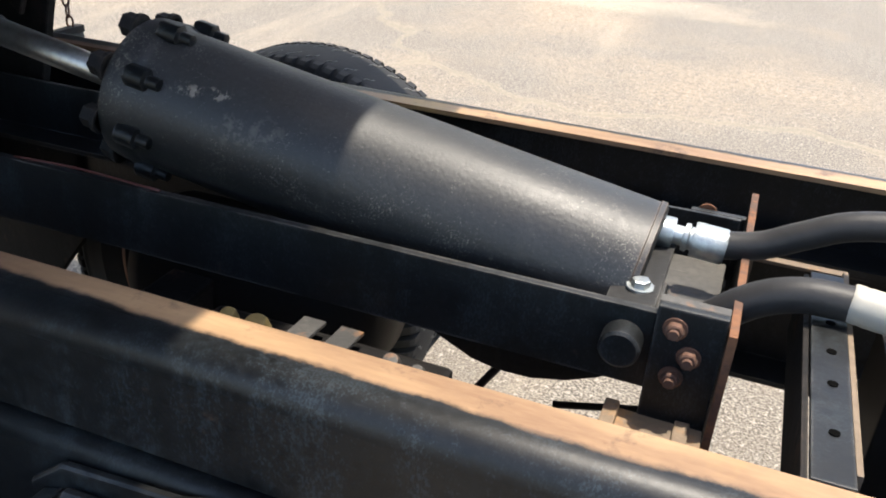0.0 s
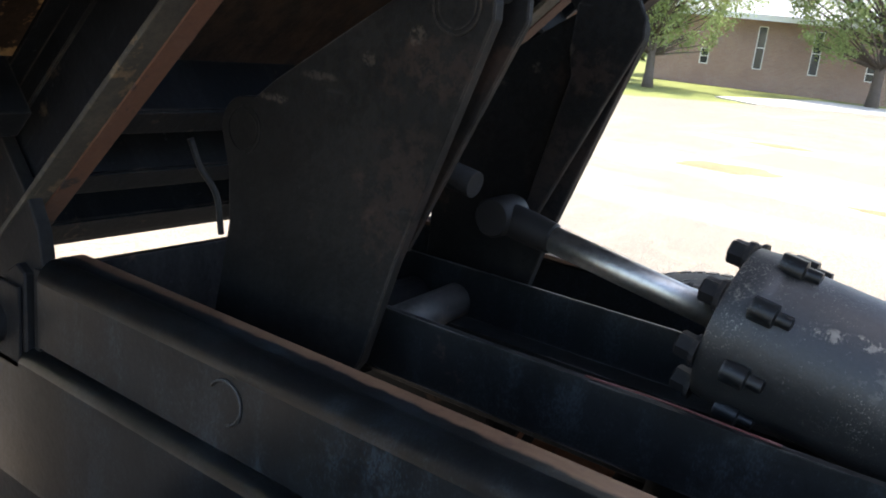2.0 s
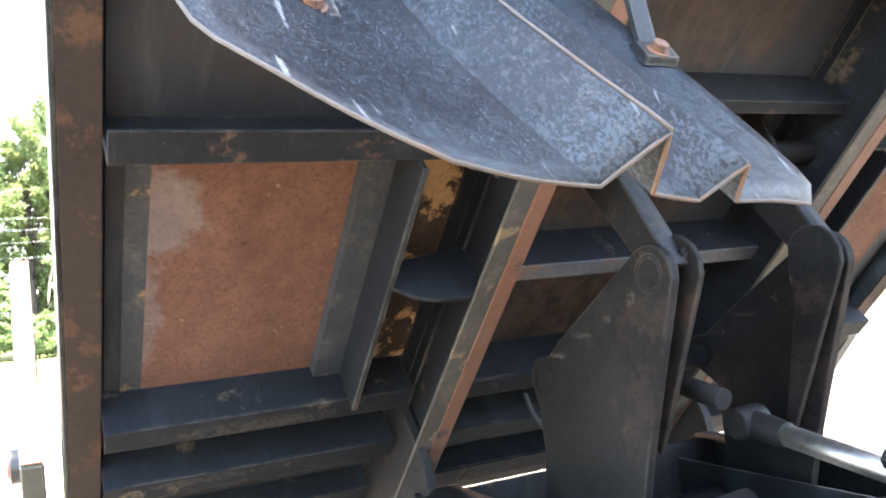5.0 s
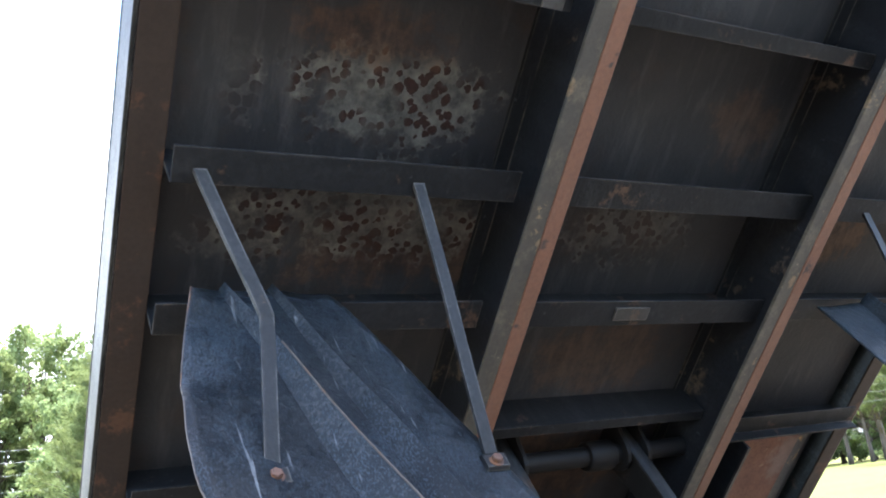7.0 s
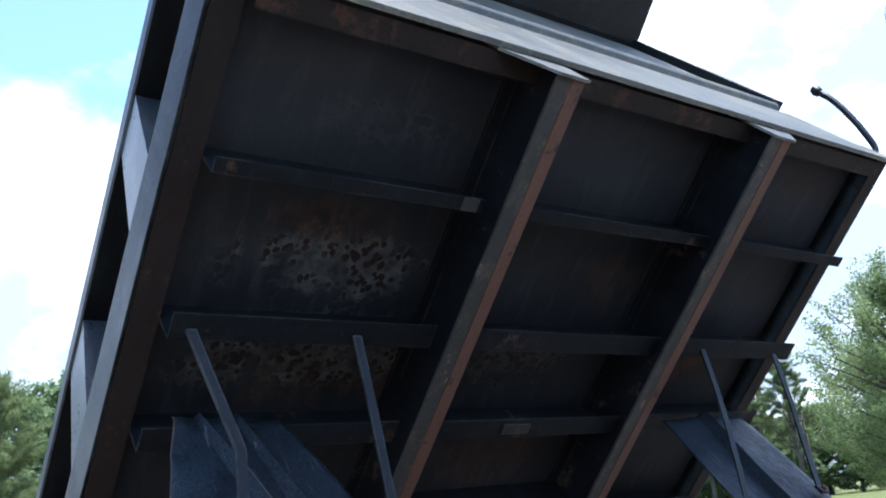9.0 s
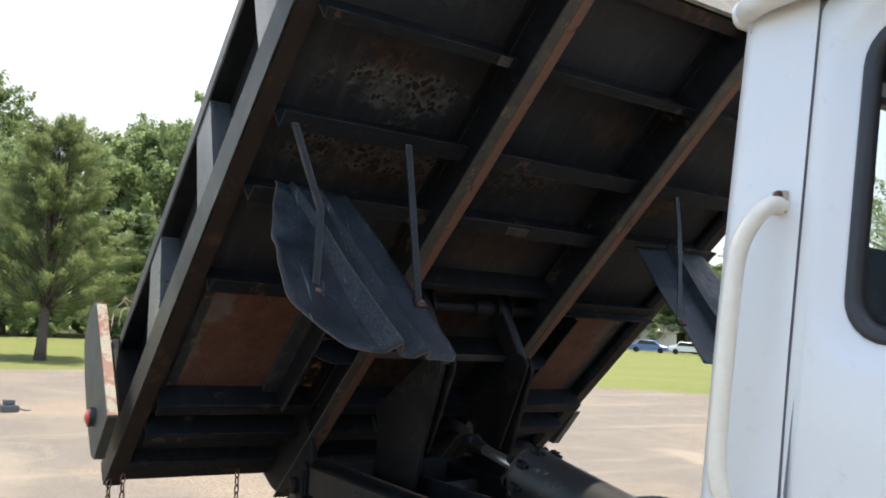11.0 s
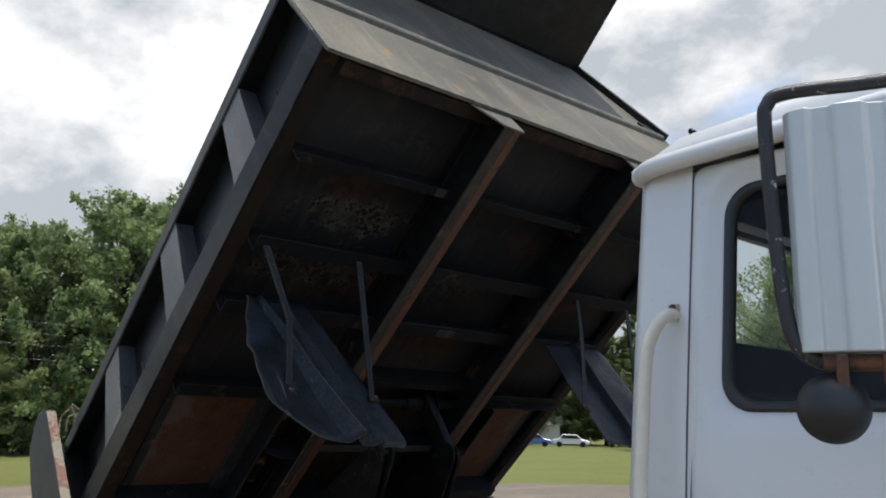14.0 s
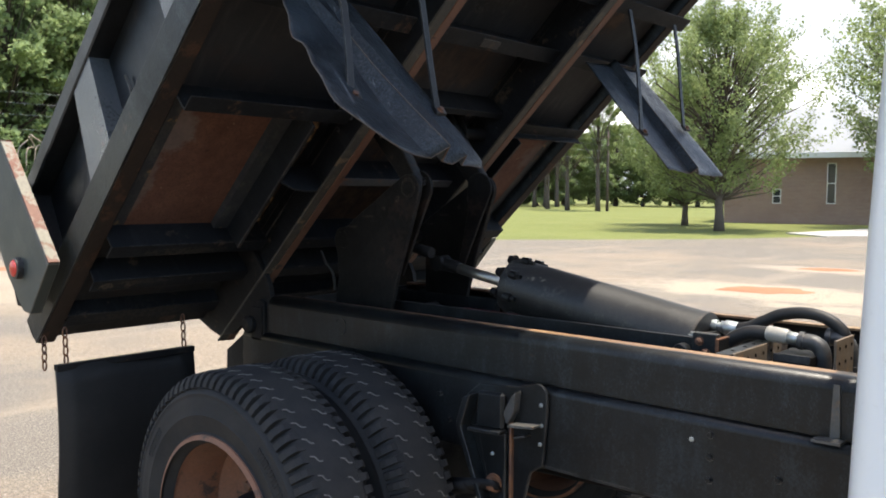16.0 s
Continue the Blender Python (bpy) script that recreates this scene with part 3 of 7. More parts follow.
def ground_mat(name, a, bcol, c, rough=0.95, s=(0.25, 3.0, 60)):
    m, n, l, b = mat_new(name)
    v = coords(n, l, 1)
    f1, f2, f3 = noise_tex(n, l, v, s[0], 6), noise_tex(n, l, v, s[1], 6), noise_tex(n, l, v, s[2], 4)
    col = mixc(n, l, ramp(n, l, f1, [(0.35, W0), (0.68, W1)]), a, bcol)
    col = mixc(n, l, ramp(n, l, f2, [(0.5, W0), (0.72, (0.7, 0.7, 0.7))]), col, c)
    col = mixc(n, l, ramp(n, l, f3, [(0.3, (0.5, 0.5, 0.5)), (0.7, W0)]), col, tuple(x * 0.55 for x in a))
    l.new(col, b.inputs["Base Color"])
    b.inputs["Roughness"].default_value = rough
    b.inputs["Specular IOR Level"].default_value = 0.2
    bump(n, l, b, f3, 0.6, 0.03)
    return m


ASPHALT = asphalt()
GRASS = ground_mat("lawn", (0.128, 0.148, 0.042), (0.168, 0.182, 0.056), (0.200, 0.194, 0.080))
CLAY = ground_mat("orange_clay", (0.31, 0.145, 0.080), (0.37, 0.190, 0.110), (0.25, 0.12, 0.070), s=(1.2, 9, 80))
CONCRETE = ground_mat("pale_concrete", (0.42, 0.40, 0.36), (0.48, 0.46, 0.42), (0.36, 0.34, 0.31))


def leaf_mat(name, a, bcol):
    m, n, l, b = mat_new(name)
    g = n.new("ShaderNodeNewGeometry")
    f = noise_tex(n, l, coords(n, l, 1), 0.7, 4)
    col = mixc(n, l, g.outputs["Random Per Island"], a, bcol)
    col = mixc(n, l, ramp(n, l, f, [(0.4, W0), (0.7, (0.6, 0.6, 0.6))]), col, tuple(x * 0.6 for x in a))
    l.new(col, b.inputs["Base Color"])
    b.inputs["Roughness"].default_value = 0.75
    b.inputs["Specular IOR Level"].default_value = 0.2
    tr = n.new("ShaderNodeBsdfTranslucent")
    l.new(col, tr.inputs[0])
    mix = n.new("ShaderNodeMixShader")
    mix.inputs[0].default_value = 0.58
    l.new(b.outputs[0], mix.inputs[1])
    l.new(tr.outputs[0], mix.inputs[2])
    l.new(mix.outputs[0], n["Material Output"].inputs[0])
    return m


LEAF_A = leaf_mat("broad_leaves", (0.185, 0.232, 0.090), (0.330, 0.395, 0.175))
LEAF_B = leaf_mat("pine_needles", (0.150, 0.190, 0.080), (0.275, 0.325, 0.135))
LEAF_C = leaf_mat("light_leaves", (0.195, 0.260, 0.115), (0.330, 0.405, 0.190))
LEAF_OAK = leaf_mat("woodland_leaves", (0.165, 0.215, 0.090), (0.295, 0.360, 0.155))
BARK = plain("bark", (0.085, 0.065, 0.05), 0.95, vary=0.5, scale=9)


def brick_mat():
    m, n, l, b = mat_new("brown_brick")
    v = coords(n, l, 1)
    t = n.new("ShaderNodeTexBrick")
    t.inputs["Scale"].default_value = 1.0
    t.inputs["Brick Width"].default_value, t.inputs["Row Height"].default_value, t.inputs["Mortar Size"].default_value = 0.22, 0.075, 0.008
    t.inputs["Color1"].default_value, t.inputs["Color2"].default_value, t.inputs["Mortar"].default_value = (0.25, 0.150, 0.118, 1), (0.31, 0.190, 0.145, 1), (0.36, 0.31, 0.27, 1)
    sw = n.new("ShaderNodeMapping")
    sw.inputs["Rotation"].default_value = (radians(90), 0, 0)
    l.new(v, sw.inputs[0])
    l.new(sw.outputs[0], t.inputs["Vector"])
    f = noise_tex(n, l, v, 0.6, 5)
    l.new(mixc(n, l, ramp(n, l, f, [(0.4, W0), (0.75, (0.4, 0.4, 0.4))]), t.outputs["Color"], (0.17, 0.10, 0.08)), b.inputs["Base Color"])
    b.inputs["Roughness"].default_value = 0.9
    return m


BRICK = brick_mat()
ROOFING = plain("pale_metal_roof", (0.20, 0.21, 0.22), 0.5, vary=0.1, scale=2)
TRIM_WHITE = plain("white_trim", (0.7, 0.7, 0.68), 0.5, vary=0.06)
WIN_DARK = plain("dark_window_pane", (0.02, 0.025, 0.03), 0.08)


# ---- mesh helpers ----
def bx(bm, x0, x1, y0, y1, z0, z1, bev=0.0, m=None):
    r = bmesh.ops.create_cube(bm, size=1.0)
    vs = r["verts"]
    for v in vs:
        v.co = Vector(((x0 + x1) / 2 + v.co.x * (x1 - x0), (y0 + y1) / 2 + v.co.y * (y1 - y0), (z0 + z1) / 2 + v.co.z * (z1 - z0)))
    if bev:
        es = list({e for v in vs for e in v.link_edges})
        out = bmesh.ops.bevel(bm, geom=es, offset=bev, segments=2, profile=0.6, affect="EDGES")
        vs = list({v for f in out["faces"] for v in f.verts} | {v for v in vs if v.is_valid})
    if m is not None:
        bmesh.ops.transform(bm, matrix=m, verts=vs)
    return vs


def prism(bm, pts, axis, a, b, bev=0.0):
    """A polygon pushed from a to b along an axis; pts are the two other coordinates in order."""
    def put(p, q):
        return {"y": (p[0], q, p[1]), "x": (q, p[0], p[1]), "z": (p[0], p[1], q)}[axis]
    lo, hi = [bm.verts.new(put(p, a)) for p in pts], [bm.verts.new(put(p, b)) for p in pts]
    fs = [bm.faces.new(lo), bm.faces.new(list(reversed(hi)))]
    k = len(pts)
    for i in range(k):
        fs.append(bm.faces.new((lo[i], hi[i], hi[(i + 1) % k], lo[(i + 1) % k])))
    bmesh.ops.recalc_face_normals(bm, faces=fs)
    if bev:
        bmesh.ops.bevel(bm, geom=list({e for f in fs for e in f.edges}), offset=bev, segments=1, affect="EDGES")
    return lo + hi


def tube(bm, pts, r, n=10, cap=True, flat=1.0):
    """A round bar along points; r may be a list of radii."""
    pts = [Vector(p) for p in pts]
    rings, side = [], None
    for i, p in enumerate(pts):
        d = (pts[min(i + 1, len(pts) - 1)] - pts[max(i - 1, 0)]).normalized()
        if side is None:
            side = d.orthogonal().normalized()
        side = (side - d * side.dot(d)).normalized()
        up = d.cross(side)
        rr = r[i] if isinstance(r, (list, tuple)) else r
        rings.append([bm.verts.new(p + side * math.cos(2 * math.pi * k / n) * rr + up * math.sin(2 * math.pi * k / n) * rr * flat) for k in range(n)])
    fs = []
    for a, b in zip(rings, rings[1:]):
        for k in range(n):
            fs.append(bm.faces.new((a[k], a[(k + 1) % n], b[(k + 1) % n], b[k])))
    if cap:
        fs += [bm.faces.new(list(reversed(rings[0]))), bm.faces.new(rings[-1])]
    for f in fs:
        f.smooth = len(f.verts) == 4
    return [v for ring in rings for v in ring]


def lathe(bm, prof, m, n=32):
    """(radius, height) pairs turned round the local z of m."""
    rings = []
    for r, h in prof:
        rings.append([bm.verts.new(m @ Vector((r * math.cos(2 * math.pi * k / n), r * math.sin(2 * math.pi * k / n), h))) for k in range(n)] if r > 1e-6 else [bm.verts.new(m @ Vector((0, 0, h)))])
    for a, b in zip(rings, rings[1:]):
        for k in range(n):
            ka, kb = k, (k + 1) % n
            if len(a) == 1:
                f = bm.faces.new((a[0], b[kb], b[ka]))
            elif len(b) == 1:
                f = bm.faces.new((a[ka], a[kb], b[0]))
            else:
                f = bm.faces.new((a[ka], a[kb], b[kb], b[ka]))
            f.smooth = True
    for i in range(1, len(prof) - 1):
        a = math.atan2(prof[i][1] - prof[i - 1][1], prof[i][0] - prof[i - 1][0])
        b = math.atan2(prof[i + 1][1] - prof[i][1], prof[i + 1][0] - prof[i][0])
        if abs((b - a + math.pi) % (2 * math.pi) - math.pi) > radians(38) and len(rings[i]) == n:
            for k in range(n):
                e = bm.edges.get((rings[i][k], rings[i][(k + 1) % n]))
                if e:
                    e.smooth = False
    return rings


def aim(p, q):
    """A matrix at p whose z points to q."""
    return Matrix.Translation(p) @ (Vector(q) - Vector(p)).to_track_quat("Z", "Y").to_matrix().to_4x4()


def smooth_curve(pts, k=6):
    """A Catmull-Rom line through points."""
    P = [Vector(p) for p in pts]
    P = [P[0] * 2 - P[1]] + P + [P[-1] * 2 - P[-2]]
    out = []
    for i in range(1, len(P) - 2):
        for j in range(k):
            t = j / k
            a, b, c, d = P[i - 1], P[i], P[i + 1], P[i + 2]
            out.append(0.5 * ((2 * b) + (c - a) * t + (2 * a - 5 * b + 4 * c - d) * t * t + (3 * b - a - 3 * c + d) * t ** 3))
    out.append(P[-2])
    return out


def finish(ob_name, bm, material):
    me = bpy.data.meshes.new(ob_name)
    bmesh.ops.recalc_face_normals(bm, faces=bm.faces)
    bm.to_mesh(me)
    bm.free()
    me.materials.append(material)
    return me


def part(name, bm, material, parent, label=""):
    ob = new(name, finish(name, bm, material))
    ob.parent = parent
    if label:
        ob["label"] = label
    return ob


def share(name, mesh, parent, m):
    """One more part on a mesh that is there already."""
    ob = new(name, mesh)
    ob.parent = parent
    ob.matrix_basis = m
    return ob


def thing(name, bm, material, label, category, group="", kind=""):
    return tagged(new(name, finish(name, bm, material)), label, category, group, kind)


def empty(name, label, category, m=None, group=""):
    ob = tagged(new(name), label, category, group)
    if m is not None:
        ob.matrix_basis = m
    return ob


def B():
    return bmesh.new()


def bolt_mesh(name, r, h, material, washer=0.0):
    bm = B()
    if washer:
        lathe(bm, [(0, 0), (r * washer, 0), (r * washer, h * 0.25), (0, h * 0.25)], Matrix(), 14)
    lathe(bm, [(0, 0), (r, 0), (r, h), (r * 0.8, h * 1.1), (0, h * 1.1)], Matrix(), 6)
    for f in bm.faces:
        f.smooth = False
    return finish(name, bm, material)


# ---- ground ----
def polygon(name, pts, z, material, label, category, kind, thick=0.0):
    bm = B()
    if thick:
        prism(bm, pts, "z", z - thick, z)
    else:
        bm.faces.new([bm.verts.new((x, y, z)) for x, y in pts])
    return thing(name, bm, material, label, category, kind=kind)


polygon("ground", [(-1500, -1500), (1500, -1500), (1500, 1500), (-1500, 1500)], -0.03, GRASS, "green mown lawn around the parking lot", "lawn", "structure")
LOT = [(-18.6, -90), (-19.0, -20), (-19.3, 0), (-20.6, 4), (-20.8, 9), (-18.5, 15), (-15.2, 19.4), (-12.5, 22.5), (-9.9, 25.6), (-8.4, 29), (-6.5, 33), (-3.2, 37.5), (2, 42), (14, 52), (40, 70), (90, 90), (90, -90)]
polygon("pavement", LOT, 0.0, ASPHALT, "sun-bleached cracked asphalt parking lot", "parking lot", "structure", 0.06)
polygon("sidewalk", [(-9.6, 33.2), (-7.4, 31.4), (-4.0, 36.6), (1.2, 41.4), (14, 51), (13, 53.4), (-1, 46.5), (-8.0, 43.5)], 0.02, CONCRETE, "pale concrete walk beside the lot", "sidewalk", "structure", 0.08)


def blob(name, cx, cy, rx, ry, turn, z, material, label, seed):
    rnd = random.Random(seed)
    bm = B()
    k, ca, sa = 40, math.cos(radians(turn)), math.sin(radians(turn))
    ph = [rnd.uniform(0, 6.28) for _ in range(4)]
    edge = []
    for i in range(k):
        a = 2 * math.pi * i / k
        f = 1 + 0.16 * math.sin(2 * a + ph[0]) + 0.10 * math.sin(5 * a + ph[1]) + 0.06 * math.sin(9 * a + ph[2])
        x, y = rx * f * math.cos(a), ry * f * math.sin(a)
        edge.append((cx + x * ca - y * sa, cy + x * sa + y * ca))
    c0 = bm.verts.new((cx, cy, z + 0.02))
    mid = [bm.verts.new((cx + (x - cx) * 0.7, cy + (y - cy) * 0.7, z + 0.014)) for x, y in edge]
    out = [bm.verts.new((x, y, z)) for x, y in edge]
    for i in range(k):
        j = (i + 1) % k
        bm.faces.new((c0, mid[i], mid[j])).smooth = True
        bm.faces.new((mid[i], out[i], out[j], mid[j])).smooth = True
    return thing(name, bm, material, label, "clay patch", "clay patches on the lot")


blob("clay_patch", -1.85, 11.2, 0.62, 0.60, 25, 0.003, CLAY, "orange clay filling a pothole in the asphalt", 3)
blob("clay_patch", -2.4, 16.0, 0.64, 0.33, 28, 0.003, CLAY, "narrow orange clay patch on the asphalt", 5)
blob("clay_patch", 0.95, 9.72, 0.72, 0.24, 8, 0.003, CLAY, "thin orange clay smear on the asphalt", 8)
blob("clay_patch", -14.5, 3.6, 1.5, 0.5, 80, 0.003, CLAY, "orange clay patch near the grass edge", 11)

# ---- the truck ----
TILT_BED = 43.4
truck = empty("dump_truck", "black dump truck with raised bed and white cab", "dump truck")
BEDM = pose(0, 0, 0, 0, -TILT_BED, 0)


STRAP = steel("pale_strap", (0.075, 0.072, 0.064), (0.045, 0.043, 0.040), rust=(0.12, 0.08, 0.05), rust_at=0.6, rough=(0.4, 0.6))


def round_rail(bm, x0, x1, y_out, y_in, z0, z1, r=0.02, t=0.008):
    """A bent-plate rail with a rounded outer top corner."""
    s = 1 if y_in > y_out else -1
    out = [(y_out, z0)] + [(y_out + s * r * (1 - math.cos(a)), z1 - r + r * math.sin(a)) for a in [i * math.pi / 24 for i in range(13)]] + [(y_in, z1)]
    inn = [(y_in, z1 - t)] + [(y_out + s * (r - (r - t) * math.cos(a)), z1 - r + (r - t) * math.sin(a)) for a in [i * math.pi / 12 for i in range(6, -1, -1)]] + [(y_out + s * t, z0)]
    old = set(bm.faces)
    prism(bm, out + inn, "x", x0, x1)
    for f in set(bm.faces) - old:
        f.normal_update()
        f.smooth = len(f.verts) == 4 and max(abs(c) for c in f.normal) < 0.9995


rail_bolt = bolt_mesh("bolt", 0.0075, 0.008, BLACK, 1.4)
bright_bolt = bolt_mesh("bolt", 0.0050, 0.006, ZINC, 1.3)
rust_nut_bm = bmesh.new()
lathe(rust_nut_bm, [(0, 0), (0.0135, 0), (0.0135, 0.0025), (0, 0.0025)], Matrix(), 16)
lathe(rust_nut_bm, [(0, 0.0025), (0.0105, 0.0025), (0.0105, 0.0105), (0.0088, 0.012), (0, 0.012)], Matrix(), 6)
lathe(rust_nut_bm, [(0, 0.012), (0.0058, 0.012), (0.0058, 0.017), (0, 0.017)], Matrix(), 12)
rust_nut = finish("nut", rust_nut_bm, RUSTY)

for sgn, side in ((-1, "right"), (1, "left")):
    bm = B()
    round_rail(bm, 0.650, 3.9, sgn * 0.440, sgn * 0.362, 0.975, 1.118, 0.034)
    bx(bm, 0.650, 3.9, *sorted((sgn * 0.362, sgn * 0.432)), 0.968, 0.977)
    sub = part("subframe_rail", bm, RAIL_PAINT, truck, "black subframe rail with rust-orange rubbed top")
    bm = B()
    round_rail(bm, 0.49, 3.9, sgn * 0.455, sgn * 0.37, 0.728, 0.966, 0.024)
    bx(bm, 0.49, 3.9, *sorted((sgn * 0.37, sgn * 0.452)), 0.720, 0.730)
    rail = part("chassis_rail", bm, BLACK, truck)
    for x, z in ((1.35, 0.90), (1.42, 0.82), (1.62, 0.88), (1.66, 0.80), (2.507, 0.904), (2.557, 0.925), (2.557, 0.866), (2.557, 0.806), (2.733, 0.848), (2.79, 0.80)):
        share("bolt", bright_bolt if x == 2.507 else rail_bolt, rail, Matrix.Translation((x, sgn * 0.455, z)) @ Matrix.Rotation(radians(90 * (1 if sgn < 0 else -1)), 4, "X"))
    # tie strap between subframe and chassis
    bm = B()
    prism(bm, [(2.850, 1.10), (2.864, 1.10), (2.868, 0.957), (2.844, 0.955)], "y", *sorted((sgn * 0.446, sgn * 0.441)))
    prism(bm, [(2.815, 0.9665), (2.880, 0.9675), (2.880, 0.974), (2.815, 0.972)], "y", *sorted((sgn * 0.484, sgn * 0.441)))
    part("tie_strap", bm, STRAP, sub, "worn steel tie strap")

bm = B()
tube(bm, [(1.10 + 0.030 * math.cos(a), -0.4415, 1.045 + 0.030 * math.sin(a)) for a in [radians(-80 + 230 * i / 16) for i in range(17)]], 0.0022, 5)
part("wire_ring", bm, STRUT, truck)
# hinge block at the rear of the frame
for sgn in (-1, 1):
    bm = B()
    prism(bm, [(0.49, 0.93), (0.628, 0.93), (0.626, 1.092), (0.600, 1.104), (0.572, 1.085), (0.535, 1.01), (0.515, 0.965)], "y", *sorted((sgn * 0.405, sgn * 0.447)), bev=0.003)
    bx(bm, 0.55, 0.62, *sorted((sgn * 0.447, sgn * 0.455)), 0.93, 1.07, 0.003)
    lathe(bm, [(0, -0.035), (0.030, -0.035), (0.036, -0.029), (0.036, 0.029), (0.030, 0.035), (0, 0.035)], Matrix.Translation((0.550, sgn * 0.445, 0.995)) @ Matrix.Rotation(radians(90), 4, "X"), 20)
    part("hinge_block", bm, BLACK_DULL, truck)
bm = B()
tube(bm, [(0.550, -0.485, 0.995), (0.550, 0.485, 0.995)], 0.024, 14)
part("hinge_shaft", bm, BLACK_DULL, truck)

# rear crossmember and cross plates of the frame
for x0, x1, y, z0, z1, bev in ((0.632, 0.649, 0.436, 0.70, 1.102, 0.003), (0.43, 0.47, 0.37, 0.72, 0.90, 0.006), (1.62, 1.70, 0.37, 0.74, 0.93, 0.008), (3.0, 3.06, 0.37, 0.74, 0.93, 0.008)):
    bm = B()
    bx(bm, x0, x1, -y, y, z0, z1, bev)
    part("frame_crossmember", bm, BLACK_DULL, truck)

# hangers of the rear springs under the frame
for sgn in (-1, 1):
    bm = B()
    prism(bm, [(0.352, 0.862), (0.49, 0.955), (0.98, 0.95), (0.98, 0.62), (0.86, 0.47), (0.44, 0.47), (0.342, 0.60)], "y", *sorted((sgn * 0.425, sgn * 0.445)), bev=0.003)
    part("spring_hanger", bm, BLACK_DULL, truck)
bm = B()
tube(bm, smooth_curve([(0.604, -0.125, 1.29), (0.622, -0.115, 1.24), (0.646, -0.095, 1.19), (0.652, -0.085, 1.115)], 6), 0.006, 8)
part("hanging_strap", bm, STRUT, truck, "thin bent metal strap")

# hoist subframe angles: upright plate with an inward foot
for sgn in (-1, 1):
    bm = B()
    a, b = sgn * 0.150, sgn * 0.141
    prism(bm, [(a, 1.016), (a, 1.116), (b, 1.1175), (b, 1.025), (sgn * 0.09, 1.025), (sgn * 0.09, 1.016)], "x", 0.83, 2.43)
    ch = part("hoist_angle", bm, BLACK, truck, "black steel hoist subframe angle")
    bm = B()
    bx(bm, 2.362, 2.437, *sorted((sgn * 0.151, sgn * 0.163)), 0.985, 1.134 if sgn < 0 else 1.1165, 0.002)
    pl = part("end_plate", bm, BLACK, ch)
    if sgn < 0:
        bm = B()
        bx(bm, 2.362, 2.437, -0.151, -0.136, 1.124, 1.134, 0.001)
        part("shim", bm, BRACKET, ch)
    for x, z in ((2.384, 1.110), (2.404, 1.078), (2.390, 1.048)):
        share("nut", rust_nut, ch, Matrix.Translation((x, sgn * 0.163, z)) @ Matrix.Rotation(radians(90 if sgn < 0 else -90), 4, "X"))
    bm = B()
    lathe(bm, [(0, 0), (0.0235, 0), (0.0235, 0.026), (0.020, 0.029), (0, 0.029)], Matrix.Translation((2.33, sgn * 0.151, 1.075)) @ Matrix.Rotation(radians(90 if sgn < 0 else -90), 4, "X"), 28)
    part("pivot_pin", bm, BLACK, ch, "round pivot pin head")

# cross plate at the front of the hoist
bm = B()
bx(bm, 2.439, 2.447, -0.171, 0.235, 0.78, 1.119)
cross = part("cross_plate", bm, BLACK_DULL, truck, "black cross plate with rusty edges")
bm = B()
bx(bm, 2.4383, 2.4477, -0.176, -0.171, 0.78, 1.124, 0.001)
bx(bm, 2.4383, 2.4477, -0.171, 0.235, 1.119, 1.124, 0.001)
part("plate_edge", bm, RUSTY, cross, "rusty flame-cut edge")
bm = B()
bx(bm, 2.449, 2.590, 0.222, 0.238, 1.024, 1.030, 0.001)
bx(bm, 2.449, 2.462, 0.222, 0.238, 0.97, 1.024, 0.001)
part("ledge_strip", bm, TAN_BAR, cross, "thin tan ledge strip")
bm = B()
bx(bm, 2.325, 2.425, -0.135, 0.135, 1.03, 1.052, 0.003)
bx(bm, 2.31, 2.36, -0.10, -0.01, 1.052, 1.082, 0.004)
bx(bm, 2.36, 2.425, -0.12, 0.02, 1.052, 1.062, 0.003)
foot = B()
bx(foot, 2.325, 2.437, -0.240, -0.160, 0.978, 0.986, 0.002)
bx(foot, 2.325, 2.342, -0.225, -0.165, 0.986, 1.000, 0.002)
bx(foot, 2.405, 2.422, -0.215, -0.165, 0.986, 0.994, 0.002)
part("foot_plate", foot, TAN_BAR, truck, "dusty tan foot plate")
saddle = part("cylinder_mount", bm, BRACKET, truck, "worn grey mounting bracket")
bm = B()
prism(bm, [(2.300, 1.098), (2.358, 1.109), (2.358, 1.117), (2.300, 1.107)], "y", -0.138, 0.045, bev=0.001)
part("mount_plate", bm, STRUT, saddle, "grey sloped mounting plate")
share("bolt", bolt_mesh("bolt", 0.011, 0.010, ZINC, 1.5), saddle, Matrix.Translation((2.334, -0.096, 1.113)))

# hoist cylinder
HEAD, TAIL = Vector((1.572, 0, 1.200)), Vector((2.325, 0, 1.070))
AX = (TAIL - HEAD).normalized()
CM = aim(HEAD, TAIL)
LEN = (TAIL - HEAD).length
bm = B()
R = 0.103
lathe(bm, [(0, 0), (0.085, 0), (0.106, 0.004), (0.109, 0.040), (0.105, 0.050), (R, 0.056), (R, LEN - 0.012), (R + 0.002, LEN - 0.011), (R + 0.002, LEN - 0.004), (R - 0.006, LEN), (0, LEN)], CM, 48)
cyl = part("hoist_cylinder", bm, BLACK_GLOSS, truck, "glossy black hydraulic hoist cylinder, part in shade")
lug = bolt_mesh("head_bolt", 0.0175, 0.026, BLACK_DULL, 1.2)
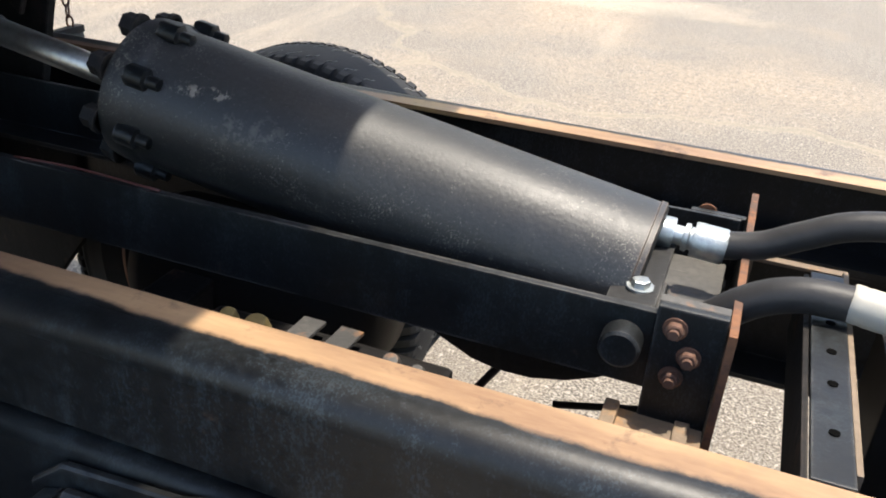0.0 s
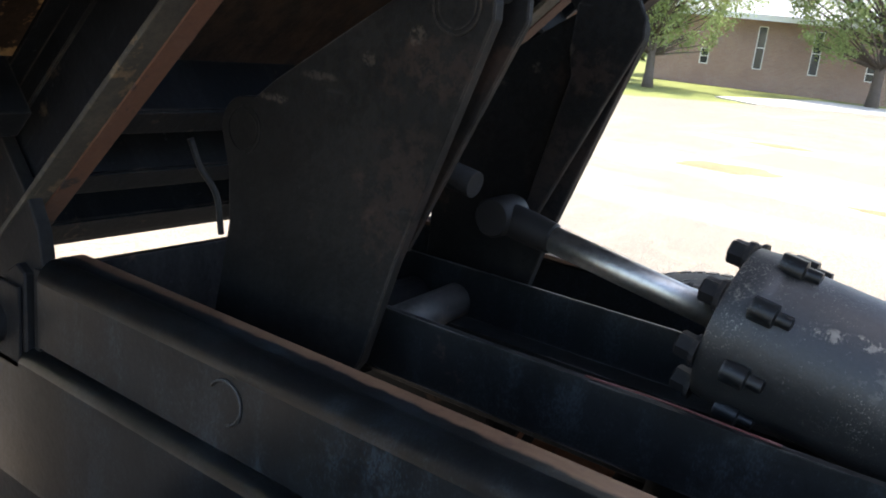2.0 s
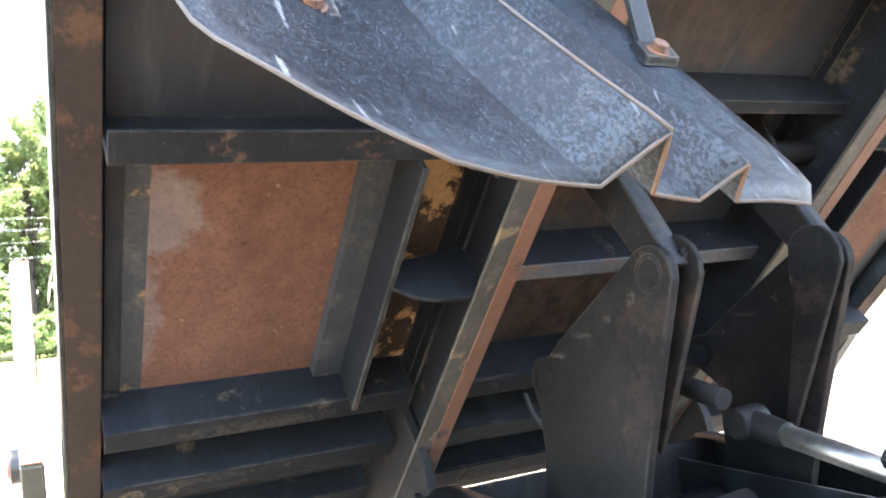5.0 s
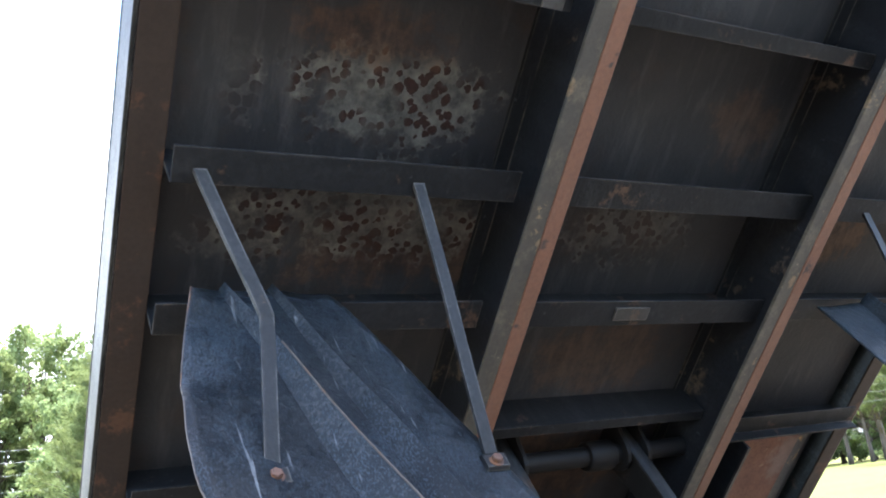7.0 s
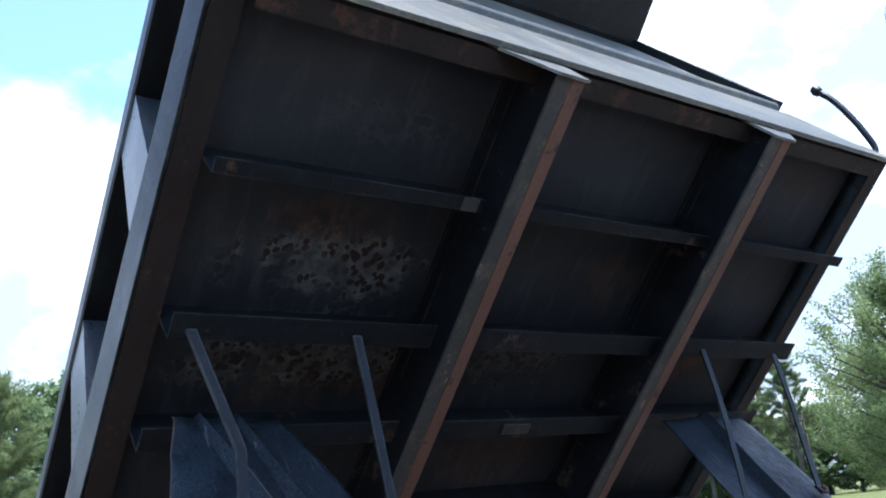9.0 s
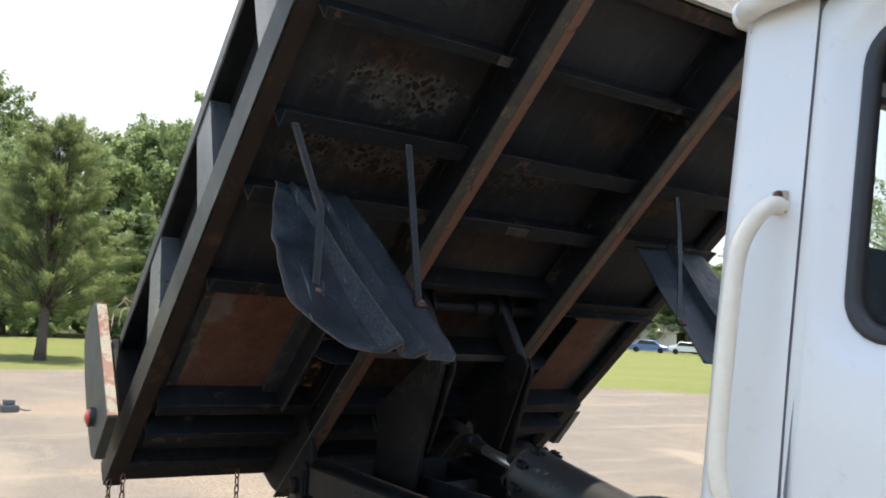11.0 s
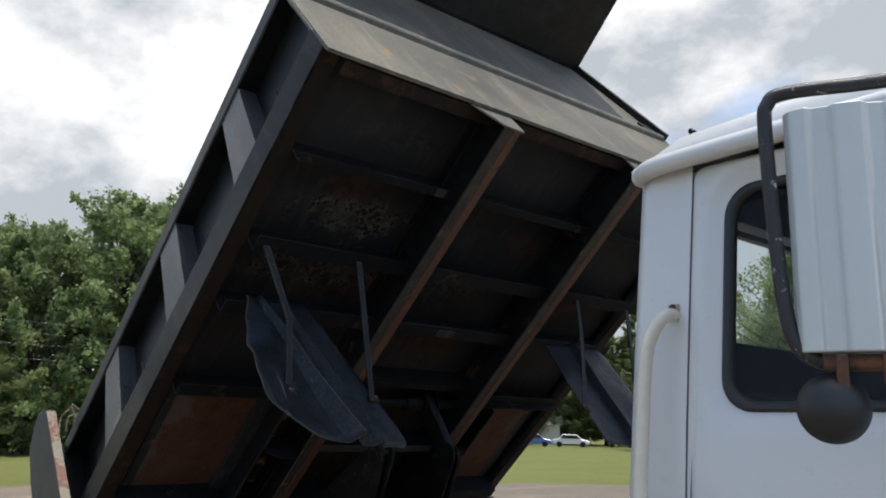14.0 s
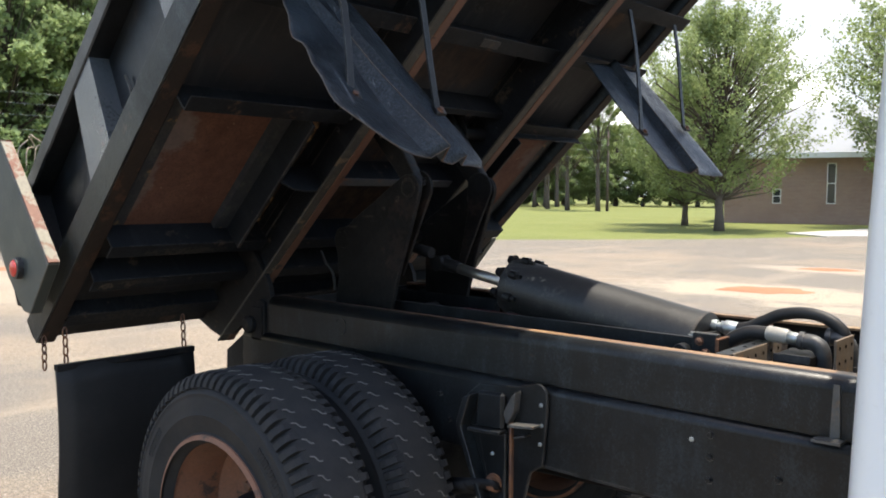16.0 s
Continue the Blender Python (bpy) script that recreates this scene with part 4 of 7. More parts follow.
for k in range(8):
    a = math.pi * 2 * (k + 0.25) / 8
    share("head_bolt", lug, cyl, CM @ Matrix.Translation((0.098 * math.cos(a), 0.098 * math.sin(a), 0.004)) @ Matrix.Rotation(math.pi, 4, "X"))
bm = B()
lathe(bm, [(0, -0.01), (0.016, -0.01), (0.016, 0.02), (0.009, 0.022), (0.009, 0.04), (0, 0.042)], Matrix(), 6)
stud = finish("stud_end", bm, BLACK)
for k in range(8):
    a = math.pi * 2 * (k + 0.25) / 8
    share("stud_end", stud, cyl, CM @ Matrix.Translation((0.108 * math.cos(a), 0.108 * math.sin(a), 0.05)))
bm = B()
tube(bm, [HEAD - AX * 0.34, HEAD + AX * 0.01], 0.0205, 24)
part("piston_rod", bm, CHROME, cyl, "polished steel piston rod")
bm = B()
lathe(bm, [(0, -0.034), (0.028, -0.034), (0.031, -0.030), (0.031, 0.030), (0.028, 0.034), (0, 0.034)], Matrix.Translation(HEAD - AX * 0.37) @ Matrix.Rotation(radians(90), 4, "X"), 24)
lathe(bm, [(0.0205, 0), (0.024, 0.003), (0.026, 0.04), (0.026, 0.08), (0, 0.085)], aim(HEAD - AX * 0.275, HEAD - AX * 0.40), 20)
part("rod_end", bm, DARK_GREASE, cyl)
bm = B()
tube(bm, [(1.03, 0.0, 1.322), (1.150, 0.0, 1.300)], 0.022, 14)
part("link_stub", bm, BLACK_DULL, cyl)

LINK_EDGE = steel("worn_link_edge", (0.016, 0.017, 0.018), (0.038, 0.039, 0.040), rust=(0.045, 0.031, 0.023), rust_at=0.61, worn_at=0.5, rough=(0.45, 0.65), gloss=0.22)
# lift arms: two thick plates with the pins
def arc(cx, cz, r, a0, a1, k=7):
    return [(cx + r * math.cos(radians(a0 + (a1 - a0) * i / (k - 1))), cz + r * math.sin(radians(a0 + (a1 - a0) * i / (k - 1)))) for i in range(k)]


ARM = arc(1.243, 1.556, 0.058, -8, 122) + [(0.935, 1.436), (0.893, 1.405)] + arc(0.868, 1.352, 0.050, 100, 188, 6) + [(0.838, 1.285), (0.845, 1.200), (0.815, 1.02), (0.84, 0.985), (1.09, 0.985), (1.140, 1.055), (1.185, 1.215)]
INNER = arc(1.252, 1.562, 0.066, -10, 150) + [(1.19, 1.52), (1.20, 1.48), (1.145, 1.24), (1.165, 1.22)]
for sgn in (-1, 1):
    bm = B()
    prism(bm, ARM if sgn < 0 else [((0.915 if 0.99 < z < 1.31 and x < 0.9 else x), z) for x, z in ARM], "y", *sorted((sgn * 0.212, sgn * 0.232)), bev=0.002)
    arm = part("lift_arm", bm, ARM_PAINT, truck, "thick worn triangular lift arm plate")
    bm = B()
    prism(bm, INNER, "y", *sorted((sgn * 0.170, sgn * 0.182)), bev=0.002)
    part("inner_plate", bm, ARM_PAINT, arm)
    share("bolt", rail_bolt, arm, Matrix.Translation((1.282, sgn * 0.182, 1.592)) @ Matrix.Rotation(radians(90 if sgn < 0 else -90), 4, "X"))
    for x, z, r in ((1.245, 1.562, 0.034), (0.872, 1.352, 0.034)):
        bm = B()
        lathe(bm, [(0, 0.0012), (r - 0.005, 0.0012), (r - 0.005, -0.002), (r, -0.002), (r, 0.0022), (r + 0.003, 0.0022), (r + 0.003, -0.003)], Matrix.Translation((x, sgn * 0.232, z)) @ Matrix.Rotation(radians(90 if sgn < 0 else -90), 4, "X"), 28)
        part("pin", bm, ARM_PAINT, arm)
    # upper link from the arm to the bed
    p, q = Vector((1.240, sgn * 0.197, 1.572)), Vector((1.045, sgn * 0.197, 1.815))
    d = (q - p).normalized()
    nrm = Vector((-d.z, 0, d.x))
    rows = [(-0.030, 0.030, -0.036), (0.05, 0.036, -0.041), (0.12, 0.038, -0.046), (0.20, 0.044, -0.050), (0.36, 0.052, -0.052)]
    lo, hi = [p + d * t + nrm * a for t, a, c in rows], [p + d * t + nrm * c for t, a, c in rows]
    bm = B()
    prism(bm, [(v.x, v.z) for v in lo + hi[::-1]], "y", *sorted((sgn * 0.186, sgn * 0.206)), bev=0.002)
    link = part("upper_link", bm, ARM_PAINT, truck, "dark tapered upper hoist link")
    bm = B()
    ring = [[bm.verts.new(v + Vector((0, dy, 0)) - nrm * dn) for dy, dn in ((-0.020, -0.001), (0.020, -0.001), (0.020, 0.006), (-0.020, 0.006))] for v in smooth_curve(hi, 5)]
    for g0, g1 in zip(ring, ring[1:]):
        for k in range(4):
            bm.faces.new((g0[k], g0[(k + 1) % 4], g1[(k + 1) % 4], g1[k])).smooth = k in (0, 2)
    bm.faces.new(ring[0])
    bm.faces.new(ring[-1][::-1])
    part("link_flange", bm, LINK_EDGE, link, "worn grey flange of the link")
for x, z, r in ((0.872, 1.352, 0.028), (0.95, 1.03, 0.04)):
    bm = B()
    tube(bm, [(x, -0.21, z), (x, 0.21, z)], r, 16)
    part("pivot_shaft", bm, BLACK_DULL, truck)
bm = B()
tube(bm, [(1.045, -0.11, 1.035), (1.045, 0.155, 1.050)], 0.033, 20)
part("cross_tube", bm, BRACKET, truck, "worn steel cross tube")

# hoses and fittings behind the cab
def fitting(p, q, r, parent):
    p, q = Vector(p), Vector(q)
    L = (q - p).length
    bm = B()
    lathe(bm, [(0, 0), (r * 0.62, 0), (r * 0.62, L * 0.10), (0, L * 0.10)], aim(p, q), 16)
    lathe(bm, [(0, L * 0.10), (r * 0.95, L * 0.10), (r * 0.98, L * 0.13), (r * 0.98, L * 0.30), (r * 0.95, L * 0.33), (0, L * 0.33)], aim(p, q), 6)
    lathe(bm, [(r * 0.60, L * 0.33), (r * 0.60, L * 0.45), (r * 0.85, L * 0.46), (r * 0.88, L * 0.52), (r * 0.72, L * 0.54), (r * 0.72, L * 0.58)], aim(p, q), 20)
    lathe(bm, [(r * 0.72, L * 0.58), (r * 1.06, L * 0.58), (r * 1.10, L * 0.61), (r * 1.10, L * 0.99), (r * 1.02, L * 1.02), (0, L * 1.02)], aim(p, q), 10)
    return part("fitting", bm, ZINC, parent, "bright zinc hose fitting")


hp = TAIL + Vector((-0.004, 0.03, 0.062))
bm = B()
tube(bm, smooth_curve([hp + Vector((0.08, 0, -0.006)), (2.455, 0.03, 1.138), (2.50, 0.03, 1.162), (2.55, 0.03, 1.186), (2.62, 0.03, 1.197), (2.68, 0.03, 1.186), (2.722, 0.03, 1.156), (2.732, 0.03, 1.12)], 8), 0.0178, 16)
hose_a = part("hydraulic_hose", bm, HOSE, truck, "black rubber hydraulic hose")
fitting(hp, hp + Vector((0.095, 0, -0.006)), 0.021, hose_a)
bm = B()
tube(bm, smooth_curve([(2.36, -0.05, 0.99), (2.405, -0.08, 1.07), (2.455, -0.08, 1.118), (2.505, -0.08, 1.140), (2.565, -0.08, 1.142)], 8), 0.0208, 16)
hose_b = part("hydraulic_hose", bm, HOSE, truck, "black rubber hydraulic hose")
bm = B()
lathe(bm, [(0.0205, 0), (0.0220, 0.002), (0.0222, 0.010), (0.0215, 0.014), (0.0222, 0.018), (0.0222, 0.056), (0.0200, 0.062), (0, 0.062)], aim((2.553, -0.08, 1.144), (2.625, -0.087, 1.139)), 20)
part("sleeve", bm, SLEEVE, hose_b, "grey-cream crimped sleeve")
fitting((2.68, -0.092, 1.133), (2.614, -0.087, 1.139), 0.0165, hose_b)
for y, x in ((-0.09, 2.69), (0.03, 2.725)):
    bm = B()
    tube(bm, smooth_curve([(x - 0.03, y, 1.134), (x, y, 1.130), (x + 0.02, y, 1.10), (x + 0.02, y, 0.99)], 5), 0.0225, 14)
    lathe(bm, [(0.0225, 0), (0.026, 0), (0.026, 0.014), (0.0225, 0.014)], aim((x - 0.03, y, 1.134), (x - 0.06, y, 1.136)), 16)
    lathe(bm, [(0.0225, 0), (0.026, 0), (0.026, 0.014), (0.0225, 0.014)], Matrix.Translation((x + 0.02, y, 1.045)), 16)
    part("pipe_elbow", bm, ELBOW, truck, "black pipe elbow fitting")
# Black discs laid on the solid plates paint in the shade inside drilled holes.
HOLE_SHADE = plain("hole_shade_black", (0.003, 0.003, 0.003), 0.9, gloss=0.0)
hm = B()
lathe(hm, [(0, 0), (0.0052, 0), (0.0052, 0.001), (0, 0.001)], Matrix(), 10)
hole = finish("hole_shade_disc", hm, HOLE_SHADE)
bm = B()
bx(bm, 2.520, 2.557, -0.36, 0.03, 1.112, 1.119, 0.001)
bar = part("perforated_bar", bm, BLACK, truck, "worn black perforated angle bar")
bm = B()
bx(bm, 2.557, 2.563, -0.34, 0.05, 1.020, 1.1185, 0.001)
leg = part("bar_face", bm, TAN_BAR, bar, "rusty tan perforated face")
bm = B()
bx(bm, 2.513, 2.519, -0.36, 0.03, 1.03, 1.114, 0.001)
part("bar_back", bm, BLACK_DULL, bar)
for y in (-0.29, -0.21, -0.15, -0.09):
    share("hole_shade_disc", hole, bar, Matrix.Translation((2.540, y, 1.1192)))
for k in range(6):
    for z in (1.095, 1.060):
        share("hole_shade_disc", hole, leg, Matrix.Translation((2.5632, -0.30 + 0.055 * k + (0.02 if z < 1.08 else 0), z)) @ Matrix.Rotation(radians(90), 4, "Y"))
bm = B()
bx(bm, 2.764, 2.771, -0.175, -0.03, 0.96, 1.158, 0.001)
plate = part("perforated_plate", bm, TAN_BAR, truck, "rusty tan perforated plate")
for k in range(3):
    for z in (1.135, 1.095, 1.055, 1.015):
        share("hole_shade_disc", hole, plate, Matrix.Translation((2.7712, -0.15 + 0.05 * k, z)) @ Matrix.Rotation(radians(90), 4, "Y"))
bm = B()
bx(bm, 2.600, 2.700, -0.165, -0.02, 0.93, 1.100, 0.003)
part("pump_box", bm, DARK_GREASE, truck, "black pump box")
bm = B()
bx(bm, 2.605, 2.703, -0.172, -0.166, 1.085, 1.106, 0.001)
part("box_lip", bm, BRACKET, truck)
bm = B()
tube(bm, [(2.44, -0.205, 0.985), (2.52, -0.215, 0.985)], 0.006, 8)
part("thin_rod", bm, BRACKET, truck)
bm = B()
bx(bm, 2.86, 2.89, -0.20, 0.28, 0.90, 1.175, 0.01)
part("tank_end", bm, steel("blue_grey_tank", (0.10, 0.115, 0.125), (0.15, 0.13, 0.115), rust=(0.20, 0.09, 0.05), rust_at=0.56, rough=(0.4, 0.6)), truck, "blue-grey tank end with rust")

# leaf-spring hanger bracket on the chassis: back plate, flared side, box with a ledge, gussets and bolts
HY = -0.458
bm = B()
prism(bm, [(1.75, 0.905), (1.80, 0.945), (1.95, 0.955)] + arc(2.022, 0.940, 0.036, 100, 0, 6) + [(2.058, 0.88), (2.045, 0.73), (2.0, 0.70), (1.97, 0.58), (1.82, 0.58), (1.775, 0.72)], "y", HY - 0.012, HY, bev=0.003)
hanger = part("spring_hanger", bm, BLACK, truck, "black cast spring hanger with rust-worn gussets")
bm = B()
prism(bm, [(1.800, 0.915), (1.772, 0.905), (1.742, 0.81), (1.782, 0.715), (1.842, 0.575), (1.856, 0.575), (1.800, 0.722), (1.764, 0.81)], "y", HY - 0.062, HY - 0.012, bev=0.002)
part("flared_side", bm, BLACK, hanger)
bm = B()
prism(bm, [(1.806, 0.925), (1.908, 0.930), (1.908, 0.815), (1.800, 0.808)], "y", HY - 0.034, HY - 0.012, bev=0.008)
part("box_face", bm, BLACK, hanger)
bm = B()
prism(bm, [(1.788, 0.800), (1.915, 0.808), (1.915, 0.818), (1.792, 0.813)], "y", HY - 0.060, HY - 0.012, bev=0.002)
part("ledge", bm, BLACK, hanger)
bm = B()
prism(bm, [(1.806, 0.800), (1.915, 0.806), (1.915, 0.578), (1.860, 0.578)], "y", HY - 0.026, HY - 0.012, bev=0.003)
part("lower_face", bm, BLACK, hanger)
bm = B()
prism(bm, [(1.966, 0.946), (1.950, 0.932), (1.922, 0.882), (1.920, 0.868), (1.929, 0.846), (1.938, 0.846), (1.958, 0.885)], "y", HY - 0.044, HY - 0.012, bev=0.002)
part("gusset", bm, BRACKET, hanger, "bare-worn gusset plate")
bm = B()
bx(bm, 1.929, 1.937, HY - 0.024, HY - 0.012, 0.575, 0.846, 0.001)
part("gusset", bm, RUSTY, hanger, "rust-edged lower gusset")
bm = B()
prism(bm, [(1.948, 0.838), (2.040, 0.850), (2.042, 0.858), (1.948, 0.847)], "y", HY - 0.058, HY - 0.012, bev=0.001)
part("gusset", bm, STRAP, hanger, "bare steel tab")
bm = B()
prism(bm, [(1.955, 0.80), (2.0, 0.815), (2.0, 0.821), (1.955, 0.806)], "y", HY - 0.040, HY - 0.012)
part("gusset", bm, BRACKET, hanger)
for x, z in ((2.038, 0.914), (2.040, 0.853), (2.036, 0.796), (1.866, 0.735)):
    share("bolt", bright_bolt, hanger, Matrix.Translation((x, HY - (0.026 if x < 1.9 else 0.012), z)) @ Matrix.Rotation(radians(90), 4, "X"))
bm = B()
lathe(bm, [(0, 0), (0.030, 0), (0.030, 0.006), (0.020, 0.006), (0.020, 0.024), (0.013, 0.028), (0, 0.028)], Matrix.Translation((1.874, HY - 0.026, 0.645)) @ Matrix.Rotation(radians(90), 4, "X"), 12)
part("shackle_pin", bm, RUSTY, hanger, "rusty shackle pin")
bm = B()
for k in range(6):
    tube(bm, smooth_curve([(0.70 + 0.06 * k, -0.50, 0.62 - 0.018 * k), (1.35, -0.50, 0.56 - 0.018 * k), (1.90 - 0.06 * k, -0.50, 0.645 - 0.018 * k)], 6), 0.011, 4, flat=3.4)
part("leaf_spring", bm, BLACK_DULL, truck)

# under the frame: axle, shaft, tank
bm = B()
tube(bm, [(1.292, -0.95, 0.492), (1.292, -0.25, 0.492), (1.292, -0.16, 0.51), (1.292, 0.16, 0.51), (1.292, 0.25, 0.492), (1.292, 0.95, 0.492)], [0.07, 0.075, 0.19, 0.19, 0.075, 0.07], 20)
part("rear_axle", bm, BLACK_DULL, truck)
bm = B()
tube(bm, [(1.50, 0, 0.56), (4.2, 0, 0.66)], 0.045, 16)
part("drive_shaft", bm, BLACK_DULL, truck)
bm = B()
lathe(bm, [(0, 0), (0.07, 0.004), (0.105, 0.03), (0.115, 0.06), (0.115, 0.40), (0.105, 0.43), (0.07, 0.456), (0, 0.46)], Matrix.Translation((1.50, 0.06, 0.885)) @ Matrix.Rotation(radians(90), 4, "Y"), 28)
part("air_tank", bm, DARK_GREASE, truck, "black air tank between the rails")
# curved plate under the foot of the cylinder, a strap and a thin rod below it
bm = B()
prism(bm, [(1.93, 1.03), (1.95, 0.985), (2.02, 0.928), (2.068, 0.904), (2.109, 0.885), (2.149, 0.877), (2.20, 0.878), (2.25, 0.890), (2.295, 0.910), (2.33, 0.95), (2.335, 1.03)], "y", -0.006, 0.006, bev=0.001)
part("saddle_plate", bm, BLACK_DULL, truck)
bm = B()
tube(bm, [(2.06, 0.10, 0.70), (2.16, 0.10, 0.864)], 0.007, 8)
part("thin_rod", bm, BLACK_DULL, truck)
bm = B()
tube(bm, [(2.22, 0.10, 0.762), (2.42, 0.10, 0.815)], 0.006, 8)
part("thin_rod", bm, BLACK_DULL, truck)
for k, (x, y, z, r) in enumerate(((1.848, -0.215, 0.998, 0.012), (1.876, -0.225, 0.994, 0.010), (1.897, -0.225, 1.000, 0.0165), (2.075, -0.215, 0.996, 0.012), (2.105, -0.205, 0.985, 0.010))):
    bm = B()
    lathe(bm, [(0, -0.03), (r * 0.6, -0.03), (r * 0.6, 0), (r, 0), (r, r * 0.8), (r * 0.8, r * 1.3), (0, r * 1.4)], Matrix.Translation((x, y, z)) @ Matrix.Rotation(radians(25), 4, "X"), 18)
    part("valve_cap", bm, YELLOW_CAP if k < 3 else BRACKET, truck, "yellow-brass valve cap" if k < 3 else "rusty brown fitting")
for x in (1.932, 1.985):
    bm = B()
    prism(bm, [(x, -0.265), (x + 0.030, -0.265), (x + 0.036, -0.18), (x + 0.004, -0.18)], "z", 1.003, 1.009, bev=0.001)
    lathe(bm, [(0.007, 0.009), (0.014, 0.009), (0.014, 0.016), (0.007, 0.016)], Matrix.Translation((x + 0.015, -0.252, 1.0)), 16)
    part("valve_tab", bm, BRACKET, truck, "grey steel tab with a ring")
bm = B()
bx(bm, 1.80, 2.14, -0.27, -0.17, 0.955, 0.985, 0.008)
part("valve_block", bm, DARK_GREASE, truck, "greasy black valve block")
for pts, mt in (([(1.45, -0.146, 1.119), (1.55, -0.135, 1.117), (1.7, -0.146, 1.119)], RED_WIRE), ([(1.9, -0.2, 0.78), (2.3, -0.1, 0.74), (2.6, -0.22, 0.76)], DARK_GREASE), ([(2.45, -0.2, 0.80), (2.6, -0.28, 0.76), (2.9, -0.2, 0.72)], DARK_GREASE)):
    bm = B()
    tube(bm, smooth_curve(pts, 6), 0.0016 if mt is RED_WIRE else 0.005, 6)
    part("cable", bm, mt, truck)


# wheels: twin tyres on each side
def tyre_mesh():
    """Round-shouldered worn tyre: closed centre tread with two shallow grooves."""
    bm = B()
    half = [(0.530, 0.0), (0.5295, 0.030), (0.528, 0.060), (0.525, 0.078), (0.512, 0.092), (0.492, 0.110), (0.476, 0.122), (0.470, 0.131), (0.463, 0.1335), (0.456, 0.131), (0.448, 0.1325), (0.425, 0.136), (0.400, 0.1355), (0.396, 0.1375), (0.391, 0.1350), (0.355, 0.128), (0.338, 0.123), (0.334, 0.127), (0.322, 0.126), (0.318, 0.119), (0.305, 0.112), (0.298, 0.100)]
    prof = [(r, -h) for r, h in reversed(half)] + half[1:]
    lathe(bm, prof, Matrix(), 120)
    return finish("tyre", bm, TYRE)


def lug_mesh():
    """Fine ribs round both shoulders of the tread."""
    bm = B()
    n = 84
    for k in range(n):
        for sgn in (-1, 1):
            m = Matrix.Rotation(2 * math.pi * (k + 0.25 * sgn) / n, 4, "Z")
            long = 0.004 * (k % 3)
            prof = [(0.5285, 0.074 - long), (0.5275, 0.094), (0.520, 0.109), (0.503, 0.122), (0.484, 0.129), (0.478, 0.120), (0.490, 0.108), (0.505, 0.092), (0.512, 0.076)]
            ring = []
            for wd in (-0.0135, 0.0135):
                ring.append([bm.verts.new(m @ Vector((r, wd * (0.78 if 0 < i < 5 else 1.0), sgn * h))) for i, (r, h) in enumerate(prof)])
            bm.faces.new(ring[0])
            bm.faces.new(list(reversed(ring[1])))
            q = len(prof)
            for i in range(q):
                bm.faces.new((ring[0][i], ring[0][(i + 1) % q], ring[1][(i + 1) % q], ring[1][i]))
    return finish("shoulder_tread", bm, TYRE)


def rim_mesh():
    bm = B()
    lathe(bm, [(0.300, -0.138), (0.314, -0.132), (0.316, -0.122), (0.298, -0.110), (0.282, -0.06), (0.268, 0.06), (0.235, 0.085), (0.17, 0.098), (0.115, 0.10), (0.115, 0.112), (0.17, 0.110), (0.245, 0.096), (0.282, 0.062), (0.296, 0.10), (0.306, 0.112)], Matrix(), 64)
    return finish("rim", bm, RIM)


def sipe_mesh():
    """Two rows of zigzag slits across the worn tread, their dusty lips coloured pale as if lit."""
    bm = B()
    n = 56
    rnd = random.Random(3)
    for k in range(n):
        for z in (-0.047, 0.047):
            m = Matrix.Rotation(2 * math.pi * (k + (0.5 if z > 0 else 0.0)) / n, 4, "Z") @ Matrix.Translation((0.5284, 0, z))
            s = rnd.uniform(0.75, 1.1)
            line = [(-0.013, -0.019), (-0.009, -0.005), (0.008, 0.003), (0.011, 0.016)]
            for (ya, za), (yb, zb) in zip(line, line[1:]):
                mid = m @ Matrix.Translation((0, (ya + yb) / 2 * s, (za + zb) / 2 * s)) @ Matrix.Rotation(math.atan2(zb - za, yb - ya), 4, "X")
                half = math.hypot(yb - ya, zb - za) * s / 2
                bx(bm, -0.001, 0.0016, -half, half, -0.0017, 0.0017, m=mid)
    return finish("dusty_lit_lip", bm, DUSTY_LIT_LIP)


def mark_mesh():
    """Raised worn marks round the outer sidewall, too worn to read."""
    bm = B()
    for a0, count, r0, r1 in ((0.5, 9, 0.408, 0.438), (2.4, 6, 0.412, 0.436), (3.6, 9, 0.408, 0.438), (5.3, 6, 0.412, 0.436)):
        for k in range(count):
            m = Matrix.Rotation(a0 + 0.052 * k, 4, "Z")
            for dy, ra, rb in ((-0.006, r0, r1), (0.006, r0 + 0.006 * (k % 3), r1)):
                bx(bm, ra, rb, dy - 0.002, dy + 0.002, 0.134, 0.1374, m=m)
            bx(bm, (r0 if k % 2 else r1 - 0.004), (r0 + 0.004 if k % 2 else r1), -0.004, 0.004, 0.134, 0.1374, m=m)
    return finish("sidewall_mark", bm, TYRE)


